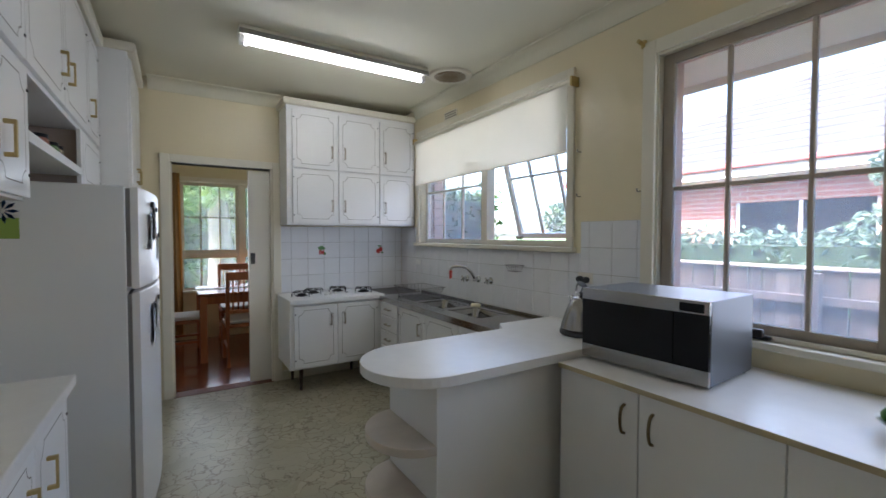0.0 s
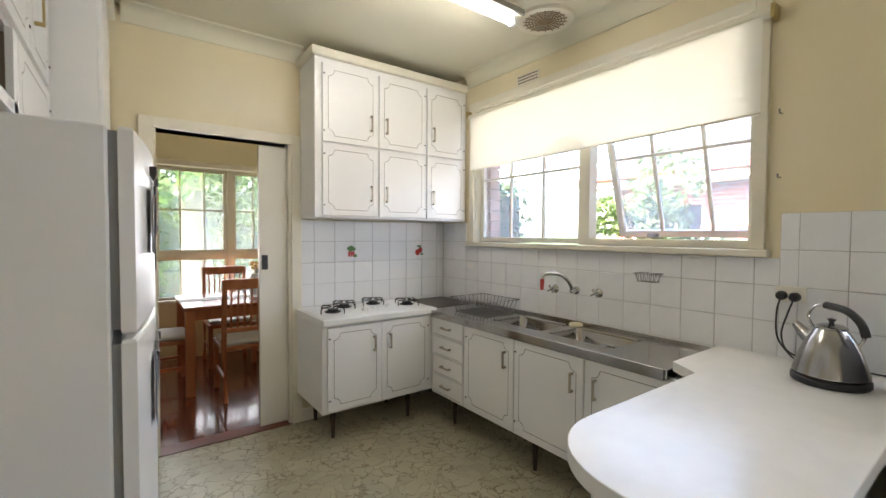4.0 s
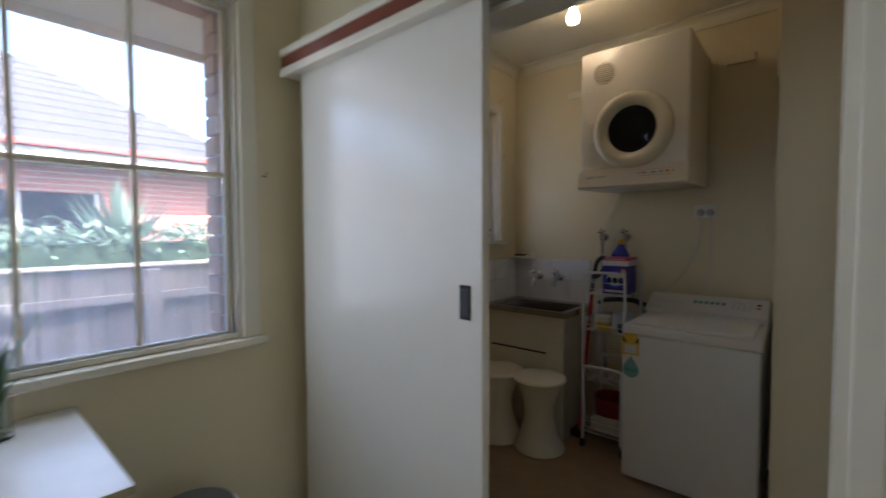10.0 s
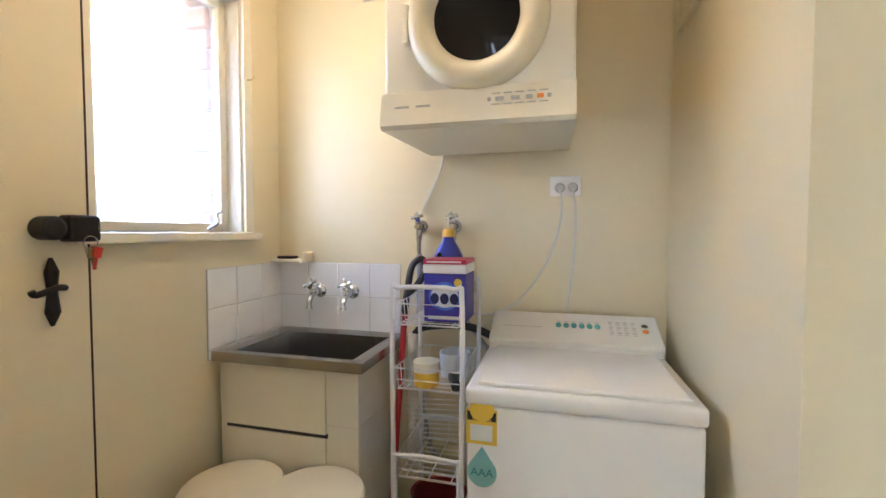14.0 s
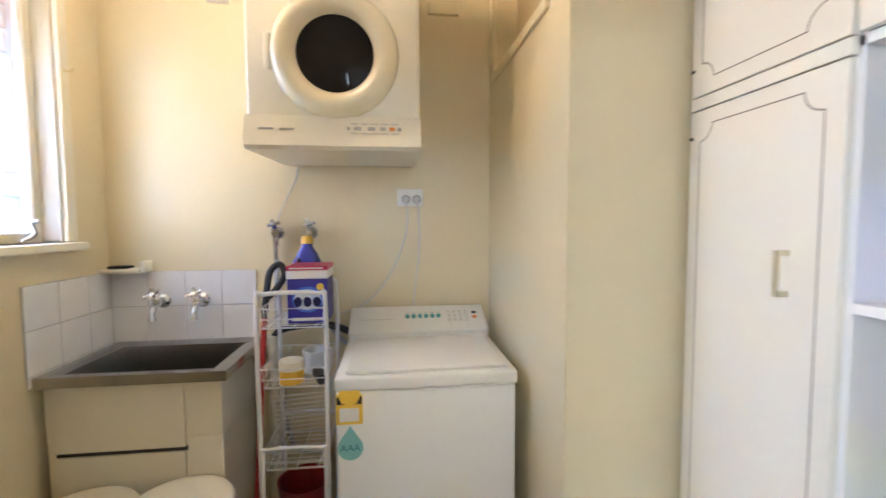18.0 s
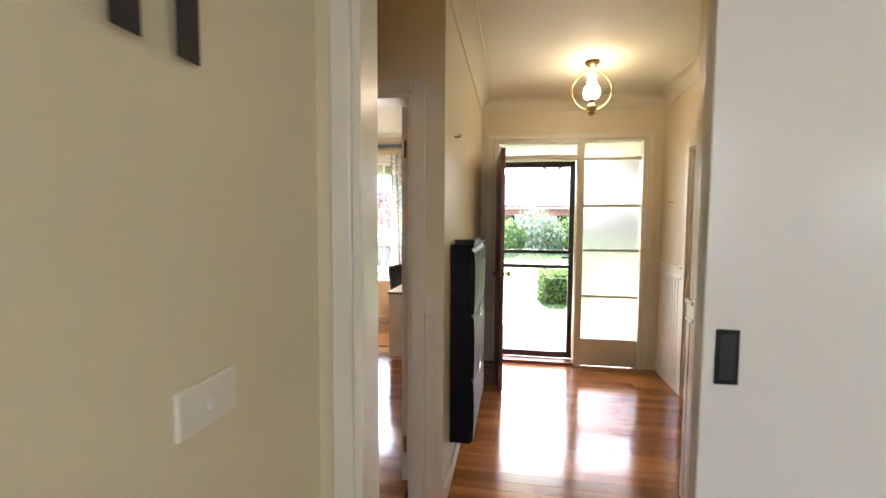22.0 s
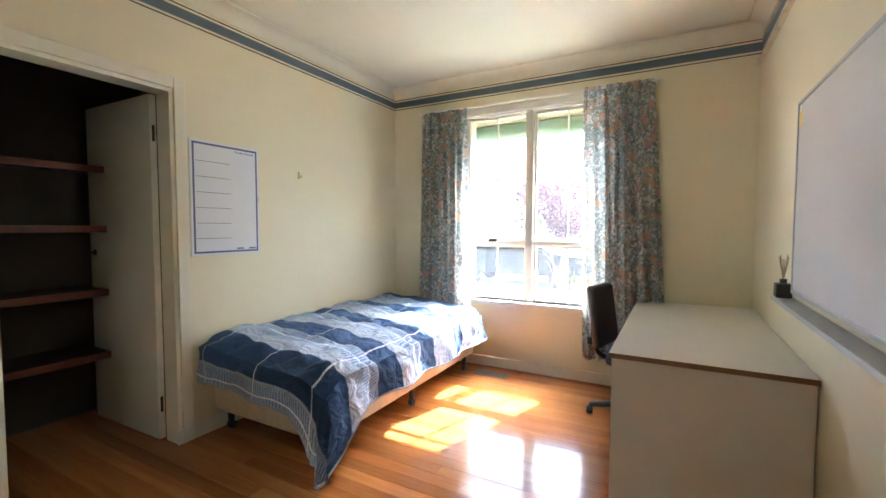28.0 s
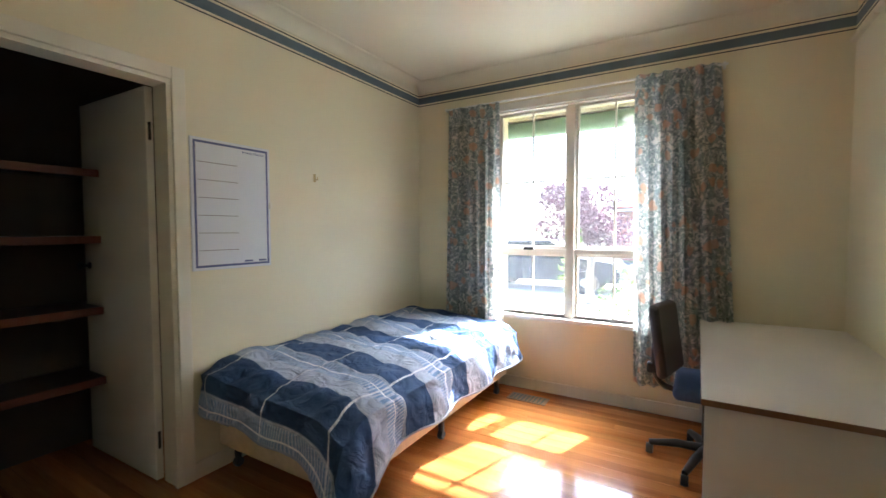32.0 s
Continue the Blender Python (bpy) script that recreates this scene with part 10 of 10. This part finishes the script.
tree("large green street tree", -30, 13.5, 7.0, (3.4, 3.4, 2.4, 12), 4000, 0.22, GREEN2, 37, 0.2)
rose = thing("rose_bush", "tall rose bush outside the bedroom window", "shrub", (-7.2, -2.6, GZ))
for k in range(7):
    x, y = -7.3 + 0.12 * math.cos(k * 2.1), -2.75 + 0.13 * k
    part("cane", bm_tube(arc([(x, y, GZ), (x + 0.05, y + 0.03, 0.3), (x, y + 0.06, 0.7 + 0.12 * (k % 3))], 4), 0.008, 6), mat("green_cane", (0.12, 0.18, 0.06), 0.6) if "green_cane" not in bpy.data.materials else bpy.data.materials["green_cane"], rose)
leaves("foliage", [((-7.3, -2.75 + 0.2 * k, 0.45 + 0.2 * (k % 3)), (0.14, 0.12, 0.3)) for k in range(6)], 420, 0.04, GREEN3, rose, 38)
house("brown-roofed house across the street", -38, -28, -6.0, 8.0, 2.5, 5.0, 1, ((-2.5, -0.5, 0.4, 1.9), (2.0, 4.0, 0.4, 1.9)))
struct("road", bm_box(-27, -19.5, -200, 200, GZ, GZ + 0.01), mat("asphalt", (0.055, 0.055, 0.058), 0.85, var=0.1, bump=0.3, bscale=60), "asphalt street", "road")
car = thing("car", "dark parked station wagon on the forecourt", "car", (-14.85, -5.82, GZ))
CARP = mat("dark_car_paint", (0.03, 0.035, 0.045), 0.25, 0.4)
prof = [(-2.2, 0.35), (-2.25, 0.75), (-2.1, 1.0), (-1.7, 1.42), (0.4, 1.46), (1.1, 1.0), (2.0, 0.88), (2.2, 0.65), (2.2, 0.35)]
b = bm_prism(prof, -0.85, 0.85, 0.03)
b.transform(Matrix(((0, 0, 1, -14.85), (1, 0, 0, -5.82), (0, 1, 0, GZ), (0, 0, 0, 1))))
part("body", b, CARP, car)
for y0, y1 in ((-1.5, -0.6), (-0.5, 0.6)):
    part("side_window", bm_box(-14.85 + 0.852, -14.85 + 0.858, -5.82 + y0, -5.82 + y1, GZ + 1.0, GZ + 1.36), DARKGLASS, car)
for y in (-1.4, 1.35):
    for s in (-1, 1):
        w = part("wheel", bm_lathe([(0.2, -0.1), (0.31, -0.1), (0.33, -0.07), (0.33, 0.07), (0.31, 0.1), (0.2, 0.1)], 24, (-14.85 + s * 0.80, -5.82 + y, GZ + 0.33), Matrix.Rotation(radians(90), 4, "Y")), BLACK, car)
        part("rim", bm_lathe([(0, 0.10), (0.05, 0.11), (0.19, 0.09), (0.2, 0.0), (0, 0.0)], 20, (-14.85 + s * 0.80, -5.82 + y, GZ + 0.33), Matrix.Rotation(radians(90 * s), 4, "Y")), STEEL, w)

# back garden to the north, beyond the dining room
tree("large garden tree behind the dining room", 0.75, 9.6, 6.0, (2.6, 2.2, 1.9, 12), 6000, 0.11, GREEN2, 41, 0.24)
tree("leafy garden tree near the fence", 2.6, 12.0, 5.0, (2.2, 2.0, 1.8, 10), 4000, 0.12, GREEN3, 42, 0.14)
tree("leafy garden tree near the fence", -1.6, 12.5, 5.0, (2.2, 2.0, 1.8, 10), 4000, 0.12, GREEN2, 43, 0.14)
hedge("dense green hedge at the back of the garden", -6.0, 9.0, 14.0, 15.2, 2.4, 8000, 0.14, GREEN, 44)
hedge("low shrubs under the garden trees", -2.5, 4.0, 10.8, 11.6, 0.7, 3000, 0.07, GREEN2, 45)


# ---- boards, tiles and bricks ----
fl_h = struct("floor_hall", bm_box(-4.2, WX - 0.12, -4.6, 2.4, -0.03, -0.021), bpy.data.materials["subfloor"], "polished orange-brown hall floorboards", "floor")
planks(fl_h, HWX, WX, HS, HN + 0.12, FLOOR_WOOD)
planks(fl_h, HX, WX - 0.12, -4.6, HS, FLOOR_WOOD)
planks(fl_h, HWX, HC, HN + 0.121, 2.4, FLOOR_WOOD)
fl_b = struct("floor_bedroom", bm_box(BX, HX, -4.98, BN, -0.03, -0.021), bpy.data.materials["subfloor"], "polished orange-brown bedroom floorboards", "floor")
planks(fl_b, BX, HX, BS - 1.0, BN, FLOOR_WOOD, lengths=(1.8, 3.6))
fl_d = struct("floor_dining", bm_box(-2.6, EX, FY + 0.12, 6.3, -0.03, -0.021), bpy.data.materials["subfloor"], "polished dark red dining room floorboards", "floor")
planks(fl_d, -0.6, EX, FY + 0.12, 6.3, DINING_WOOD, lengths=(1.2, 2.4))
part("far_boards", bm_box(-2.6, -0.602, FY + 0.12, 6.3, -0.02, 0.0), DINING_WOOD, fl_d)
tagged(fl_d.children[-1], kind="")


def tiles(owner, axis, face, out, u0, u1, z0, z1, ou, oz, step=0.1555):
    """Square glazed tiles on a wall, cut at the edges; each an object on shared meshes."""
    cache = {}
    k0, k1 = math.floor((u0 - ou) / step), math.ceil((u1 - ou) / step)
    j0, j1 = math.floor((z0 - oz) / step), math.ceil((z1 - oz) / step)
    rr = random.Random(int(u0 * 100) + int(z0 * 1000))
    for k in range(k0, k1):
        for j in range(j0, j1):
            a, b_ = max(u0, ou + k * step), min(u1, ou + (k + 1) * step)
            c, e = max(z0, oz + j * step), min(z1, oz + (j + 1) * step)
            if b_ - a < 0.012 or e - c < 0.012:
                continue
            key = (round(b_ - a, 3), round(e - c, 3))
            if key not in cache:
                me = bpy.data.meshes.new("tile")
                w, h = key[0] / 2 - 0.0012, key[1] / 2 - 0.0012
                q = bm_box(-0.003, 0.0035, -w, w, -h, h, 0.0018, 1) if axis == "x" else bm_box(-w, w, -0.003, 0.0035, -h, h, 0.0018, 1)
                if out < 0:
                    q.transform(Matrix.Diagonal((-1, 1, 1, 1)) if axis == "x" else Matrix.Diagonal((1, -1, 1, 1)))
                    bmesh.ops.reverse_faces(q, faces=q.faces)
                q.to_mesh(me)
                q.free()
                me.materials.append(TILE)
                cache[key] = me
            o = new("tile", cache[key])
            o.parent = owner
            o.location = place(axis, face, out, (a + b_) / 2, 0.0045, (c + e) / 2)
            o.rotation_euler = (rr.uniform(-0.004, 0.004), rr.uniform(-0.004, 0.004), rr.uniform(-0.004, 0.004))


def tiled_area(label, axis, face, out, rects, ou, oz):
    b = None
    for u0, u1, z0, z1 in rects:
        q = face_box(axis, face, out, u0, u1, 0.0, 0.004, z0, z1)
        b = join(b, q) if b else q
    o = struct("wall_tiles", b, GROUT, label, "tiles")
    for r in rects:
        tiles(o, axis, face, out, *r, ou, oz)


OZ = 1.447 - 5 * 0.1555
tiled_area("white glazed wall tiles behind the cooktop", "y", FY, -1, ((0.80, EX - 0.009, 0.80, 1.447),), EX - 0.08 - 9 * 0.1555, OZ)
tiled_area("white glazed wall tiles round the sink window", "x", EX, -1, ((3.69, FY, 0.80, 1.447), (1.59, 3.69, 0.80, 1.255), (1.185, 1.59, 0.80, 1.447)), 1.215, OZ)
tiled_area("white glazed wall tiles over the laundry trough", "y", LY, 1, ((1.45, EX - 0.009, 0.80, 1.15),), EX - 8 * 0.1555, 1.15 - 3 * 0.1555)
tiled_area("white glazed wall tiles beside the laundry trough", "x", EX, -1, ((LY + 0.001, -2.535, 0.80, 1.15),), -2.535 - 5 * 0.1555, 1.15 - 3 * 0.1555)

# bricks of the window reveals
brk = bpy.data.meshes.new("brick")
_b = bm_box(0, 0.11, 0, 0.03, 0, 0.076, 0.004, 1)
_b.to_mesh(brk)
_b.free()
brk.materials.append(BRICK1)
rv_ = struct("brick_reveal", join(join(bm_box(EX + 0.14, EX + 0.25, W2[0] - 0.03, W2[0] + 0.002, W2[2] - 0.03, W2[3]), bm_box(EX + 0.14, EX + 0.25, LW[0] - 0.03, LW[0] + 0.002, LW[2] - 0.03, LW[3])), bm_box(EX + 0.14, EX + 0.25, W1[1] - 0.002, W1[1] + 0.03, W1[2] - 0.03, W1[3])), GROUT, "brown brick reveals of the windows", "brickwork")
for y, z0, z1 in ((W2[0] + 0.002, W2[2], W2[3]), (LW[0] + 0.002, LW[2], LW[3]), (W1[1] - 0.032, W1[2], W1[3])):
    z = z0
    while z < z1 - 0.05:
        o = new("brick", brk)
        o.parent = rv_
        o.location = (EX + 0.142 + (0.004 if int(z * 100) % 2 else 0), y, z)
        z += 0.086
